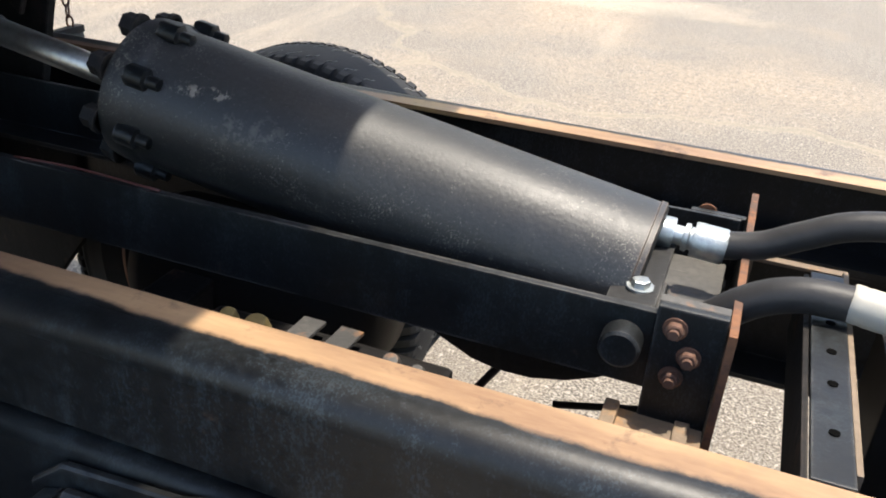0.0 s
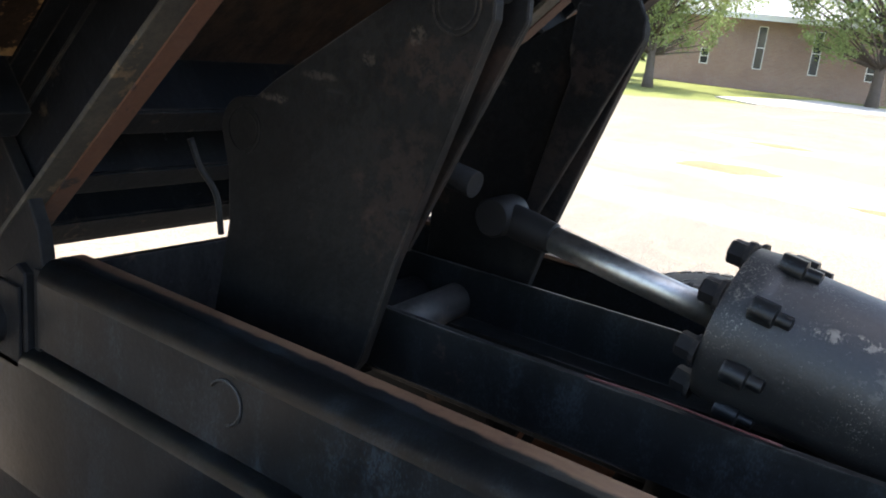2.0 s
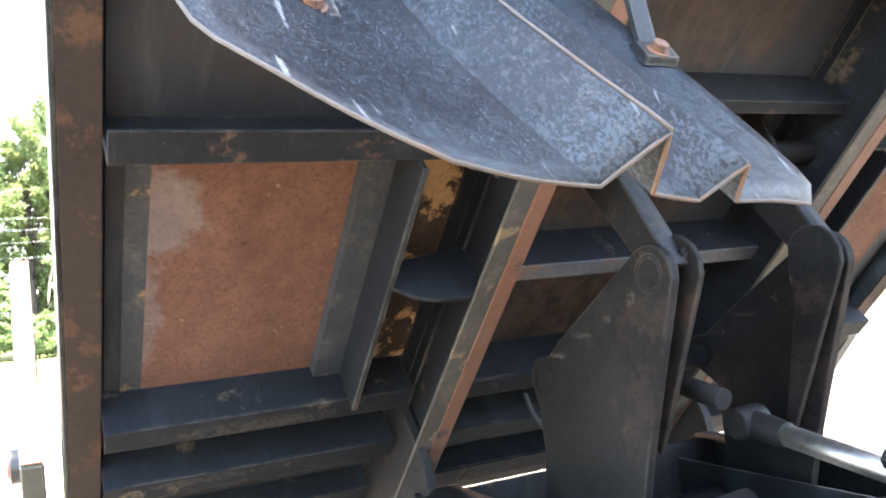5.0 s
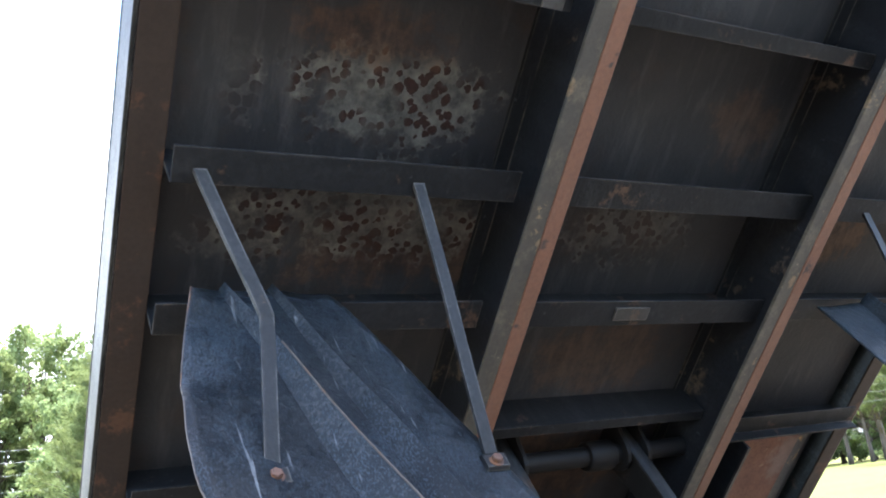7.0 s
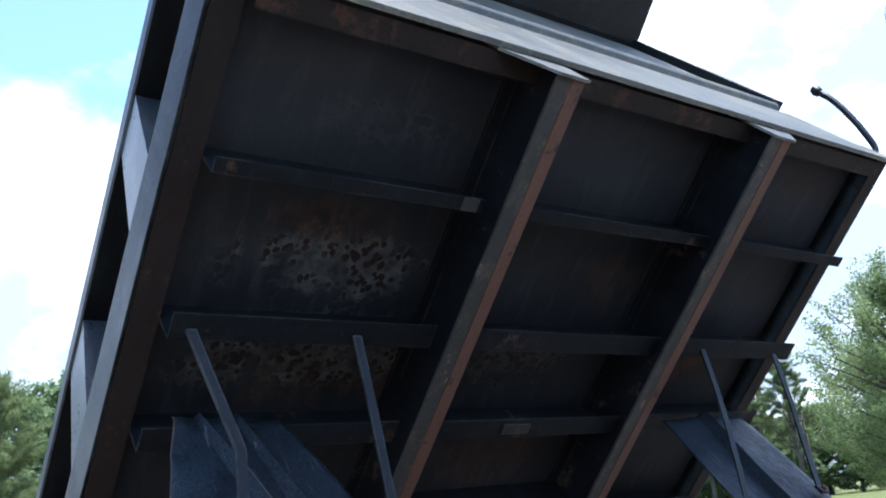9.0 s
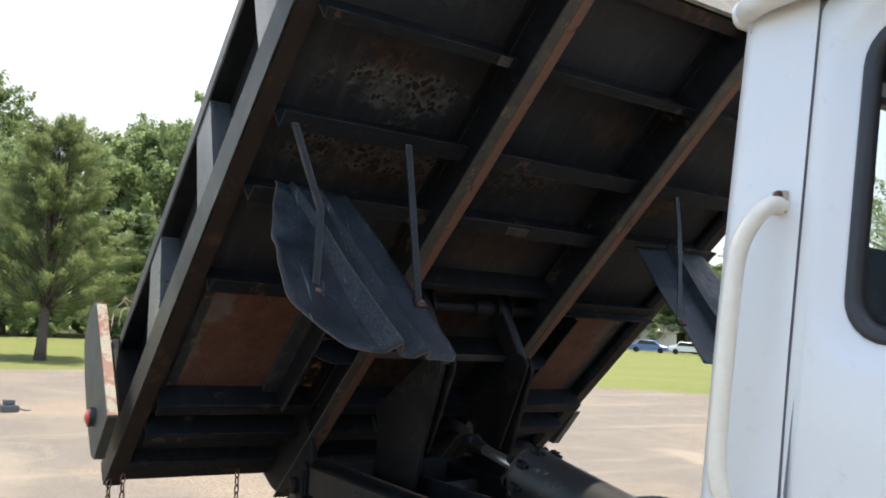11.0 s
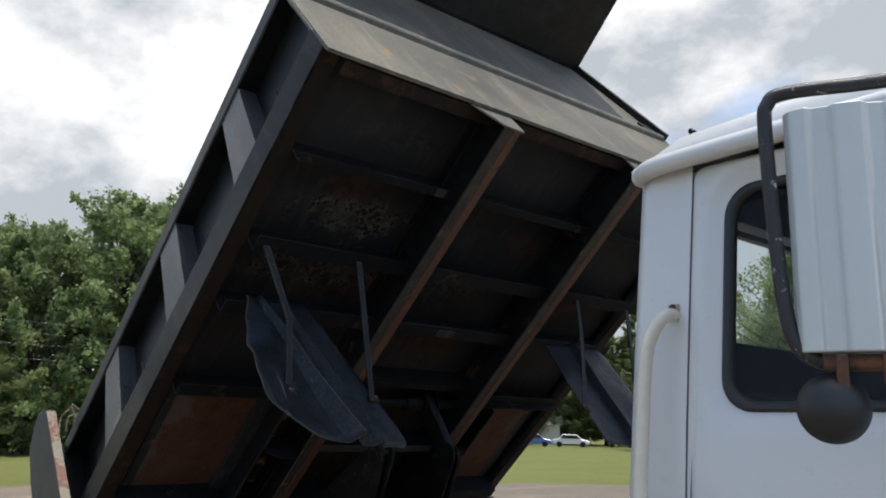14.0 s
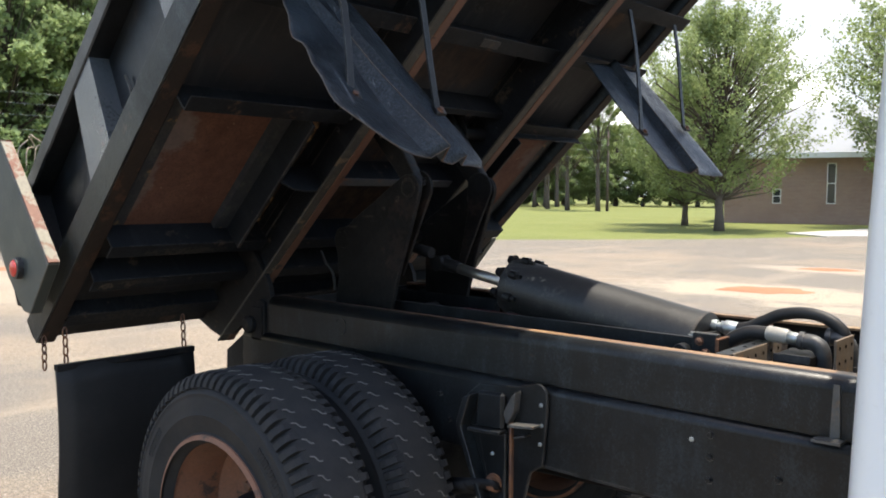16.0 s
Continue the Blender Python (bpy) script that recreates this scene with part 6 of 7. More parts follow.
# tailgate with end plates, catch hooks and a tail light
bm = B()
prism(bm, [(1.06, 0.72), (1.075, 1.15), (0.99, 1.15), (0.97, 0.72)], "y", -1.15, 1.15)
gate = bed_part("tailgate", bm, BLACK_DULL, "dark steel tailgate with chipped pale edges")
for sgn in (-1, 1):
    bm = B()
    prism(bm, [(1.236, 0.60), (1.246, 1.195), (1.195, 1.245), (1.120, 1.262), (0.995, 1.19), (0.950, 1.03), (0.930, 0.80), (0.945, 0.62), (0.985, 0.575)], "y", *sorted((sgn * 1.208, sgn * 1.252)), bev=0.003)
    ep = part("end_plate", bm, END_PAINT, gate)
    bm = B()
    prism(bm, [(1.238, 0.605), (1.244, 0.605), (1.254, 1.193), (1.248, 1.196)], "y", *sorted((sgn * 1.210, sgn * 1.250)))
    prism(bm, [(1.247, 1.200), (1.252, 1.205), (1.198, 1.256), (1.195, 1.250)], "y", *sorted((sgn * 1.210, sgn * 1.250)))
    part("edge_strip", bm, TAIL_EDGE, gate, "chipped white and rust edge strip")
    for u, w in ((0.915, 0.745), (0.958, 1.135)):
        bm = B()
        prism(bm, [(u + 0.045, w + 0.055), (u + 0.005, w + 0.040), (u - 0.025, w + 0.005), (u - 0.040, w - 0.045), (u - 0.022, w - 0.065), (u - 0.008, w - 0.030), (u + 0.015, w - 0.020), (u + 0.040, w - 0.015)], "y", *sorted((sgn * 1.205, sgn * 1.232)), bev=0.002)
        part("catch_hook", bm, BLACK_DULL, gate)
    bm = B()
    lathe(bm, [(0, 0.034), (0.016, 0.033), (0.029, 0.027), (0.032, 0.019), (0.032, 0)], Matrix.Translation((1.040, sgn * 1.252, 0.748)) @ Matrix.Rotation(radians(90 if sgn < 0 else -90), 4, "X"), 24)
    part("tail_light", bm, RED_LENS, gate, "round red tail light")
    bm = B()
    lathe(bm, [(0.032, 0), (0.040, 0), (0.040, 0.022), (0.032, 0.024)], Matrix.Translation((1.040, sgn * 1.252, 0.748)) @ Matrix.Rotation(radians(90 if sgn < 0 else -90), 4, "X"), 24)
    part("light_ring", bm, BLACK_TRIM, gate)
for k in range(3):
    bm = B()
    tube(bm, smooth_curve([(1.14, -1.17 + 0.03 * k, 1.15), (1.17 + 0.02 * k, -1.16 + 0.03 * k, 1.22), (1.195, -1.15 + 0.05 * k, 1.235), (1.225 + 0.015 * k, -1.13, 1.240)], 4), 0.0024, 5)
    part("wire", bm, FOOT, gate, "loose pale bent wire")

# ---- cab ----
def side_y(z):
    return 0.835 - 0.055 * max(0.0, (z - 1.45) / 0.85) ** 1.25


CX0, CX1 = 3.045, 4.55
bm = B()
# rear wall and rear corners
prof = [0.86, 1.2, 1.45, 1.7, 1.92, 2.10, 2.245, 2.306]
for sgn in (-1, 1):
    rows = []
    for z in prof:
        y = side_y(z)
        xs = CX0 - 0.040 + 0.035 * (z - 1.4)
        col = [(xs + 0.05 * (1 - math.sin(a)), y - 0.05 * (1 - math.cos(a))) for a in [math.pi / 2 * i / 6 for i in range(7)]]
        # from the side face round the corner to the rear face
        col = [(3.176 + 0.03 * (z - 1.4), y), (xs + 0.05, y)] + col[1:] + [(xs, 0.62), (xs, 0.0)]
        rows.append([bm.verts.new((cx, sgn * cy, z)) for cx, cy in col])
    for k, (a, b) in enumerate(zip(rows, rows[1:])):
        for i in range(len(a) - 1):
            if i == len(a) - 2 and prof[k] in (1.92, 2.10):
                continue
            bm.faces.new((a[i], a[i + 1], b[i + 1], b[i])).smooth = True
cab = part("cab", bm, WHITE, truck, "white painted truck cab")
cab["label"] = "white painted truck cab"
bm = B()
bx(bm, CX1 - 0.03, CX1, -0.80, 0.80, 0.86, 2.306)
bx(bm, CX0 + 0.06, CX1, -0.80, 0.80, 0.86, 0.90)
part("cab_shell", bm, WHITE, cab)
bm = B()
# roof: lofted dome
rings = []
for x, k, dz in ((CX0 + 0.025, 0.985, -0.045), (CX0 + 0.03, 1.0, 0.0), (CX0 + 0.055, 1.0, 0.045), (CX0 + 0.12, 0.99, 0.08), (CX0 + 0.4, 0.985, 0.098), (CX1, 0.985, 0.10)):
    ring = []
    for i in range(25):
        a = math.pi * i / 24
        yy = -math.copysign(abs(math.cos(a)) ** 0.35, math.cos(a)) * 0.80 * k
        zz = 2.316 + (dz if dz < 0 else dz * min(1, (math.sin(a) * 2.2)) ** 0.6)
        ring.append(bm.verts.new((x, yy, zz)))
    rings.append(ring)
for a, b in zip(rings, rings[1:]):
    for i in range(24):
        bm.faces.new((a[i], a[i + 1], b[i + 1], b[i])).smooth = True
part("cab_roof", bm, WHITE, cab)
bm = B()
tube(bm, smooth_curve([(CX1, -0.812, 2.331), (3.6, -0.812, 2.326), (3.2, -0.812, 2.318), (3.10, -0.805, 2.314), (3.058, -0.77, 2.313), (3.045, -0.70, 2.313), (3.045, 0.0, 2.313), (3.045, 0.70, 2.313), (3.058, 0.77, 2.313), (3.10, 0.805, 2.314), (3.2, 0.812, 2.318), (CX1, 0.812, 2.331)], 6), 0.024, 10)
part("roof_gutter", bm, WHITE, cab, "rolled white roof drip rail")
bm = B()
tube(bm, [(3.07, 0.0, 2.396), (3.055, 0.0, 2.476)], 0.014, 8)
part("roof_stud", bm, BLACK_TRIM, cab)


def rounded_rect(x0, x1, z0, z1, r, k=6):
    out = []
    for cx, cz, a0 in ((x1 - r, z1 - r, 0), (x0 + r, z1 - r, 90), (x0 + r, z0 + r, 180), (x1 - r, z0 + r, 270)):
        for i in range(k + 1):
            a = radians(a0 + 90 * i / k)
            out.append((cx + r * math.cos(a), cz + r * math.sin(a)))
    # intermediate points along the straight runs keep the panel curved
    dense = []
    for i, p in enumerate(out):
        q = out[(i + 1) % len(out)]
        dense.append(p)
        if math.dist(p, q) > 0.12:
            dense += [(p[0] + (q[0] - p[0]) * t / 6, p[1] + (q[1] - p[1]) * t / 6) for t in range(1, 6)]
    return dense


def ring_panel(bm, outlines, sgn):
    """Bridges outlines; each is (points, how far proud of the cab side)."""
    prev = None
    for pts, proud in outlines:
        ring = [bm.verts.new((x + 0.03 * (z - 1.4), sgn * (side_y(z) + proud), z)) for x, z in pts]
        if prev:
            for i in range(len(ring)):
                j = (i + 1) % len(ring)
                bm.faces.new((prev[i], prev[j], ring[j], ring[i])).smooth = True
        prev = ring


WX0, WX1, WZ0, WZ1 = 3.256, 4.10, 1.735, 2.235
for sgn in (-1, 1):
    bm = B()
    def rr(g, r):
        return rounded_rect(WX0 - g, WX1 + g, WZ0 - g, WZ1 + g, r)
    ring_panel(bm, [(rounded_rect(3.1785, 4.36, 0.90, 2.298, 0.03), -0.03), (rounded_rect(3.1785, 4.36, 0.90, 2.298, 0.03), -0.004), (rounded_rect(3.1815, 4.356, 0.904, 2.294, 0.03), 0.0), (rr(0.054, 0.105), 0.0), (rr(0.046, 0.10), -0.0015), (rr(0.036, 0.095), -0.006), (rr(0.020, 0.085), -0.0155), (rr(0.010, 0.078), -0.0185), (rr(0.003, 0.072), -0.0195), (rr(0.0, 0.07), -0.034)], sgn)
    door = part("door", bm, WHITE, truck, "white cab door with closed window")
    bm = B()
    ring_panel(bm, [(rr(0.006, 0.074), -0.024), (rr(0.004, 0.072), -0.0165), (rr(-0.003, 0.07), -0.0135), (rr(-0.016, 0.06), -0.018), (rr(-0.018, 0.06), -0.036)], sgn)
    part("window_seal", bm, BLACK_TRIM, door, "black rubber window seal")
    bm = B()
    pts = rr(-0.012, 0.06)
    for off in (-0.030, -0.034):
        bm.faces.new([bm.verts.new((x + 0.03 * (z - 1.4), sgn * (side_y(z) + off), z)) for x, z in pts])
    part("window_glass", bm, GLASS, door, "clear side window glass").visible_shadow = False
    # paddle latch in its pocket, with the lock below
    bm = B()
    ring_panel(bm, [(rounded_rect(3.204, 3.298, 1.285, 1.415, 0.012), 0.000), (rounded_rect(3.207, 3.295, 1.288, 1.412, 0.012), 0.007), (rounded_rect(3.215, 3.287, 1.296, 1.404, 0.010), 0.006), (rounded_rect(3.218, 3.284, 1.299, 1.401, 0.010), -0.004)], sgn)
    latch = part("door_latch", bm, LATCH, door, "chrome paddle door latch")
    bm = B()
    y0 = side_y(1.35)
    bx(bm, 3.213, 3.287, *sorted((sgn * (y0 - 0.008), sgn * (y0 - 0.003))), 1.297, 1.403)
    bx(bm, 3.215, 3.287, *sorted((sgn * (y0 + 0.002), sgn * (y0 + 0.010))), 1.296, 1.328, 0.003)
    bx(bm, 3.236, 3.266, *sorted((sgn * (y0 - 0.003), sgn * (y0 + 0.002))), 1.345, 1.385, 0.002)
    part("paddle", bm, LATCH, latch)
    bm = B()
    bx(bm, 3.2375, 3.2645, *sorted((sgn * (y0 + 0.002), sgn * (y0 + 0.003))), 1.3715, 1.3765)
    bx(bm, 3.247, 3.255, *sorted((sgn * (y0 + 0.002), sgn * (y0 + 0.003))), 1.3765, 1.383)
    part("latch_mark", bm, CHIP, latch)
    bm = B()
    for xx in (3.242, 3.251, 3.260):
        bx(bm, xx - 0.0034, xx + 0.0034, *sorted((sgn * (y0 + 0.002), sgn * (y0 + 0.003))), 1.352, 1.371)
    part("latch_mark", bm, MIRROR_BACK, latch)
    bm = B()
    lathe(bm, [(0, 0.004), (0.009, 0.004), (0.012, 0.001), (0.012, -0.004)], Matrix.Translation((3.261, sgn * y0, 1.262)) @ Matrix.Rotation(radians(90 if sgn < 0 else -90), 4, "X"), 20)
    part("door_lock", bm, STRUT, door)
    # chips in the paint
    rnd = random.Random(4)
    for cx, cz, r in ((3.390, 1.439, 0.0025), (3.401, 1.423, 0.0042), (3.387, 1.417, 0.0030), (3.392, 1.365, 0.0037), (3.401, 1.453, 0.0019), (3.432, 1.447, 0.0035), (3.407, 1.421, 0.0021)):
        bm = B()
        bm.faces.new([bm.verts.new((cx + r * rnd.uniform(0.6, 1.3) * math.cos(a), sgn * (side_y(cz) + 0.0012), cz + r * rnd.uniform(0.5, 1.0) * math.sin(a))) for a in [i * math.pi / 4 for i in range(8)]])
        part("paint_chip", bm, CHIP, door)
    # grab handle behind the door
    bm = B()
    tube(bm, smooth_curve([(hx, sgn * (side_y(hz) + off), hz) for hx, off, hz in ((3.156, -0.002, 1.950), (3.155, 0.028, 1.947), (3.145, 0.048, 1.928), (3.124, 0.056, 1.880), (3.116, 0.057, 1.82), (3.110, 0.057, 1.69), (3.106, 0.057, 1.57), (3.107, 0.055, 1.515), (3.114, 0.046, 1.475), (3.124, 0.025, 1.452), (3.126, -0.002, 1.446))], 6), 0.0155, 14)
    handle = part("grab_handle", bm, IVORY, cab, "ivory painted bent-tube grab handle")
    for x, z in ((3.156, 1.957), (3.126, 1.438)):
        bm = B()
        bx(bm, x - 0.013, x + 0.013, *sorted((sgn * (side_y(z) - 0.002), sgn * (side_y(z) + 0.008))), z - 0.02, z + 0.018, 0.003)
        part("handle_foot", bm, FOOT, handle, "tan handle foot plate")
        share("bolt", bolt_mesh("bolt", 0.006, 0.006, RUSTY, 1.4), handle, Matrix.Translation((x, sgn * (side_y(z) + 0.008), z + (0.010 if z > 1.7 else -0.010))) @ Matrix.Rotation(radians(90 if sgn < 0 else -90), 4, "X"))
    bm = B()
    zs = [0.90 + 1.390 * i / 14 for i in range(15)]
    cols = [[bm.verts.new((x + 0.03 * (z - 1.4), sgn * (side_y(z) - 0.0035), z)) for x in (3.161, 3.1905)] for z in zs]
    for a, b in zip(cols, cols[1:]):
        bm.faces.new((a[0], a[1], b[1], b[0])).smooth = True
    part("door_seam", bm, SEAM, cab)
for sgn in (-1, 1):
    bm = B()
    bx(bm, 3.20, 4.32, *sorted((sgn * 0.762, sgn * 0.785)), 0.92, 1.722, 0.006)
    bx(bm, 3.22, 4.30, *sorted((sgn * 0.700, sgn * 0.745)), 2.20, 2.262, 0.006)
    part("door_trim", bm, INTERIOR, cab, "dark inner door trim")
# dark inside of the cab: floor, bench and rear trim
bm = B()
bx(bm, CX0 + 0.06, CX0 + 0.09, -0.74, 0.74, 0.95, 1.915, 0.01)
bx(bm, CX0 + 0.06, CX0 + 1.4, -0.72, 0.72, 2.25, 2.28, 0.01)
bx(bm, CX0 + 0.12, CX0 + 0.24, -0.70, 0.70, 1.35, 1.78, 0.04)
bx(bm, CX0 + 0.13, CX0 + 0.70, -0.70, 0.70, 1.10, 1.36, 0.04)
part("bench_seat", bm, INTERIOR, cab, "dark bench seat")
bm = B()
bx(bm, CX0 - 0.006, CX0 - 0.002, -0.63, 0.63, 1.915, 2.25)
part("rear_glass", bm, GLASS, cab, "clear rear cab window").visible_shadow = False
bm = B()
for y0, y1, z0, z1 in ((-0.64, 0.64, 1.905, 1.925), (-0.64, 0.64, 2.238, 2.255), (-0.64, -0.62, 1.925, 2.238), (0.62, 0.64, 1.925, 2.238)):
    bx(bm, CX0 - 0.022, CX0 + 0.006, y0, y1, z0, z1, 0.003)
part("rear_window_seal", bm, BLACK_TRIM, cab)

# mirror on its tube frame, turned to face down the side of the truck
bm = B()
tube(bm, smooth_curve([(0.36, 0.20, 2.275), (0.25, 0.02, 2.275), (0.10, 0.0, 2.272), (0.0, 0.0, 2.268), (-0.024, 0.0, 2.250), (-0.030, 0.0, 2.215), (-0.026, 0.0, 2.05), (-0.017, 0.0, 1.90), (-0.003, 0.0, 1.832), (0.028, 0.0, 1.804), (0.06, 0.0, 1.80), (0.25, 0.02, 1.795), (0.36, 0.20, 1.79)], 7), 0.0125, 12)
mirror = part("mirror", bm, steel("chipped_black_bar", (0.015, 0.015, 0.016), (0.03, 0.03, 0.03), rust=(0.5, 0.5, 0.5), rust_at=0.64, rough=(0.3, 0.5), scale=5.0), truck, "side mirror on a chipped black tube frame")
mirror.matrix_basis = Matrix.Translation((3.60, -1.128, 0)) @ Matrix.Rotation(radians(30), 4, "Z")
bm = B()
shell = []
for i in range(25):
    q = i / 24
    rib = 0.010 if (0.20 < q < 0.34 or 0.62 < q < 0.76) else 0.0
    shell.append((0.0 + 0.205 * q, -0.004 - 0.034 * math.sin(math.pi * q) ** 0.4 + rib))
prism(bm, shell + [(0.205, 0.012), (0.0, 0.012)], "z", 1.815, 2.230, bev=0.0025)
head = part("mirror_head", bm, MIRROR_BACK, mirror, "ribbed pale metal mirror shell")
bm = B()
bx(bm, 0.008, 0.197, 0.012, 0.015, 1.825, 2.220)
mg, mgn, mgl, mgb = mat_new("mirror_glass")
mgb.inputs["Metallic"].default_value, mgb.inputs["Roughness"].default_value = 1.0, 0.02
mgb.inputs["Base Color"].default_value = (0.85, 0.87, 0.87, 1)
part("mirror_glass", bm, mg, mirror)
bm = B()
bx(bm, 0.052, 0.070, -0.030, -0.014, 1.730, 1.812, 0.003)
bx(bm, 0.120, 0.138, -0.028, -0.014, 1.765, 1.812, 0.003)
tube(bm, [(0.035, -0.008, 1.800), (0.25, -0.008, 1.797)], 0.014, 10)
part("clamp", bm, RUSTY, mirror, "rusty clamp strap")
bm = B()
lathe(bm, [(0, 0.042), (0.020, 0.039), (0.038, 0.030), (0.050, 0.016), (0.056, 0.004), (0.053, 0.0), (0, 0.0)], Matrix.Translation((0.046, 0.0, 1.727)) @ Matrix.Rotation(radians(90), 4, "X"), 36)
part("spot_mirror", bm, BLACK_TRIM, mirror, "round black convex mirror shell")

# ---- surroundings ----
def clump_tree(name, label, height, spread, trunk_r, base, leaf, seed, n_clumps, leaves, leaf_size, kind="round", trunk_frac=0.25, lean=0.0):
    """A tapered trunk with limbs, and a crown of many leaves set in clumps."""
    rnd = random.Random(seed)
    root = empty(name, label, "tree", Matrix.Translation(base), "trees round the lot")
    bm = B()
    top = height * (0.92 if kind == "pine" else 0.6)
    pts = [Vector((lean * t * t * height * 0.2 + 0.03 * math.sin(5 * t + seed), 0.03 * math.cos(4 * t + seed), top * t - 0.1 * (1 - t))) for t in [i / 8 for i in range(9)]]
    tube(bm, pts, [trunk_r * (1.25 if i == 0 else 1) * (1 - 0.82 * i / 8) for i in range(9)], 9)
    sprays = []
    up = Vector((0, 0, 1))
    for k in range(n_clumps):
        a = rnd.uniform(0, 2 * math.pi)
        if kind == "pine":
            t = trunk_frac + (1 - trunk_frac) * (k + rnd.random()) / n_clumps
            rr = spread * (1.0 - ((t - trunk_frac) / (1 - trunk_frac)) ** 1.5 * 0.85) * rnd.uniform(0.15, 0.95)
            z = height * t
            lift, length, width = rnd.uniform(0.1, 0.6), rnd.uniform(0.22, 0.42), rnd.uniform(0.05, 0.085)
        else:
            t = rnd.random() ** (0.75 if kind == "upright" else 0.85)
            prof = math.sin(math.pi * (0.12 + 0.82 * t)) ** 0.7
            rr = spread * prof * rnd.uniform(0.2, 0.92)
            z = height * (trunk_frac + (0.93 - trunk_frac) * t)
            lift = rnd.uniform(0.5, 1.6) if kind == "upright" else rnd.uniform(-0.15, 0.8)
            length, width = rnd.uniform(0.20, 0.46), rnd.uniform(0.055, 0.13)
        c = Vector((rr * math.cos(a), rr * math.sin(a), z))
        out = Vector((math.cos(a), math.sin(a), 0)) * (0.35 + rr / spread)
        d = (out + up * lift + Vector((rnd.gauss(0, 0.3), rnd.gauss(0, 0.3), 0))).normalized()
        sprays.append((c, d, spread * length, spread * width))
        if k % 2 == 0:
            s = pts[min(8, max(2, int(8 * min(1, (z * 0.72) / top))))]
            tube(bm, [s, s.lerp(c, 0.5) + up * (0.03 * height * rnd.uniform(-0.4, 0.5)), c, c + d * spread * length * 0.8], [trunk_r * q * (0.6 if kind == "pine" else 1.0) for q in (0.26, 0.17, 0.09, 0.03)], 5)
    part("trunk", bm, BARK, root)
    verts, faces = [], []
    per = leaves // n_clumps
    for c, d, length, width in sprays:
        m = d.to_track_quat("Z", "Y").to_matrix()
        for _ in range(int(per * rnd.uniform(0.6, 1.4))):
            u = rnd.random()
            w = width * (1.15 - 0.75 * u) * rnd.random() ** 0.5
            a = rnd.uniform(0, 6.2832)
            p = c + d * (u * length) + m @ Vector((w * math.cos(a), w * math.sin(a), 0)) + Vector((rnd.gauss(0, 0.02), rnd.gauss(0, 0.02), rnd.gauss(0, 0.02))) * spread
            s = leaf_size * rnd.uniform(0.6, 1.4)
            if kind == "pine":
                e = (d + Vector((rnd.gauss(0, 0.6), rnd.gauss(0, 0.6), rnd.gauss(0, 0.5)))).to_track_quat("X", "Z").to_matrix()
                ln, wd = 2.1, 0.27
            else:
                e = Euler((rnd.uniform(-1.2, 1.2), rnd.uniform(-1.2, 1.2), rnd.uniform(0, 6.28))).to_matrix()
                ln, wd = 1.15, 0.8
            i = len(verts)
            for q in ((-ln * s / 2, 0, 0), (0, -wd * s / 2, 0.1 * s), (ln * s / 2, 0, 0), (0, wd * s / 2, 0.1 * s)):
                verts.append(p + e @ Vector(q))
            faces.append((i, i + 1, i + 2, i + 3))
    me = bpy.data.meshes.new("crown")
    me.from_pydata([tuple(v) for v in verts], [], faces)
    me.materials.append(leaf)
    cr = new("crown", me)
    cr.parent = root
    return root


shrub = clump_tree("shrub", "low bright green shrub at the edge of the woods", 2.0, 1.7, 0.05, (-42.5, -1.0, -0.03), LEAF_C, 31, 60, 5200, 0.12, trunk_frac=0.08)
srnd = random.Random(9)
for k in range(22):
    s = srnd.uniform(0.6, 1.25)
    copy_thing(shrub, Matrix.Translation((-42.8 - srnd.uniform(0, 2.5), -26 + 2.1 * k + srnd.uniform(-0.6, 0.6), -0.03)) @ Matrix.Rotation(srnd.uniform(0, 6.28), 4, "Z") @ Matrix.Diagonal((s, s, s * srnd.uniform(0.7, 1.1), 1)))
pear = clump_tree("pear_tree", "round leafy pear tree on the lawn", 9.6, 4.3, 0.22, (-12.8, 33.8, -0.03), LEAF_A, 2, 330, 44000, 0.105, "upright", 0.16)
copy_thing(pear, Matrix.Translation((-5.6, 43.6, -0.03)) @ Matrix.Rotation(2.0, 4, "Z") @ Matrix.Scale(1.3, 4))
copy_thing(pear, Matrix.Translation((-17.0, 39.0, -0.03)) @ Matrix.Rotation(4.0, 4, "Z") @ Matrix.Scale(0.8, 4))
pine = clump_tree("pine_tree", "young pine with soft green needles at the lot edge", 7.0, 2.5, 0.16, (-24.0, 2.0, -0.03), LEAF_B, 5, 360, 62000, 0.085, "pine", 0.18)
tall = clump_tree("pine_tree", "tall pine with a bare trunk", 13.5, 3.0, 0.24, (-41.5, 69.7, -0.03), LEAF_B, 8, 130, 18000, 0.20, "pine", 0.42)
oak = clump_tree("broadleaf_tree", "tall dense green broadleaf tree", 13.0, 4.6, 0.25, (-47, -6, -0.03), LEAF_OAK, 12, 250, 36000, 0.19, trunk_frac=0.06)
oak2 = clump_tree("broadleaf_tree", "light green broadleaf tree", 11.5, 4.2, 0.22, (-46, 8, -0.03), LEAF_C, 13, 220, 32000, 0.19, trunk_frac=0.04)
far_rnd = random.Random(21)
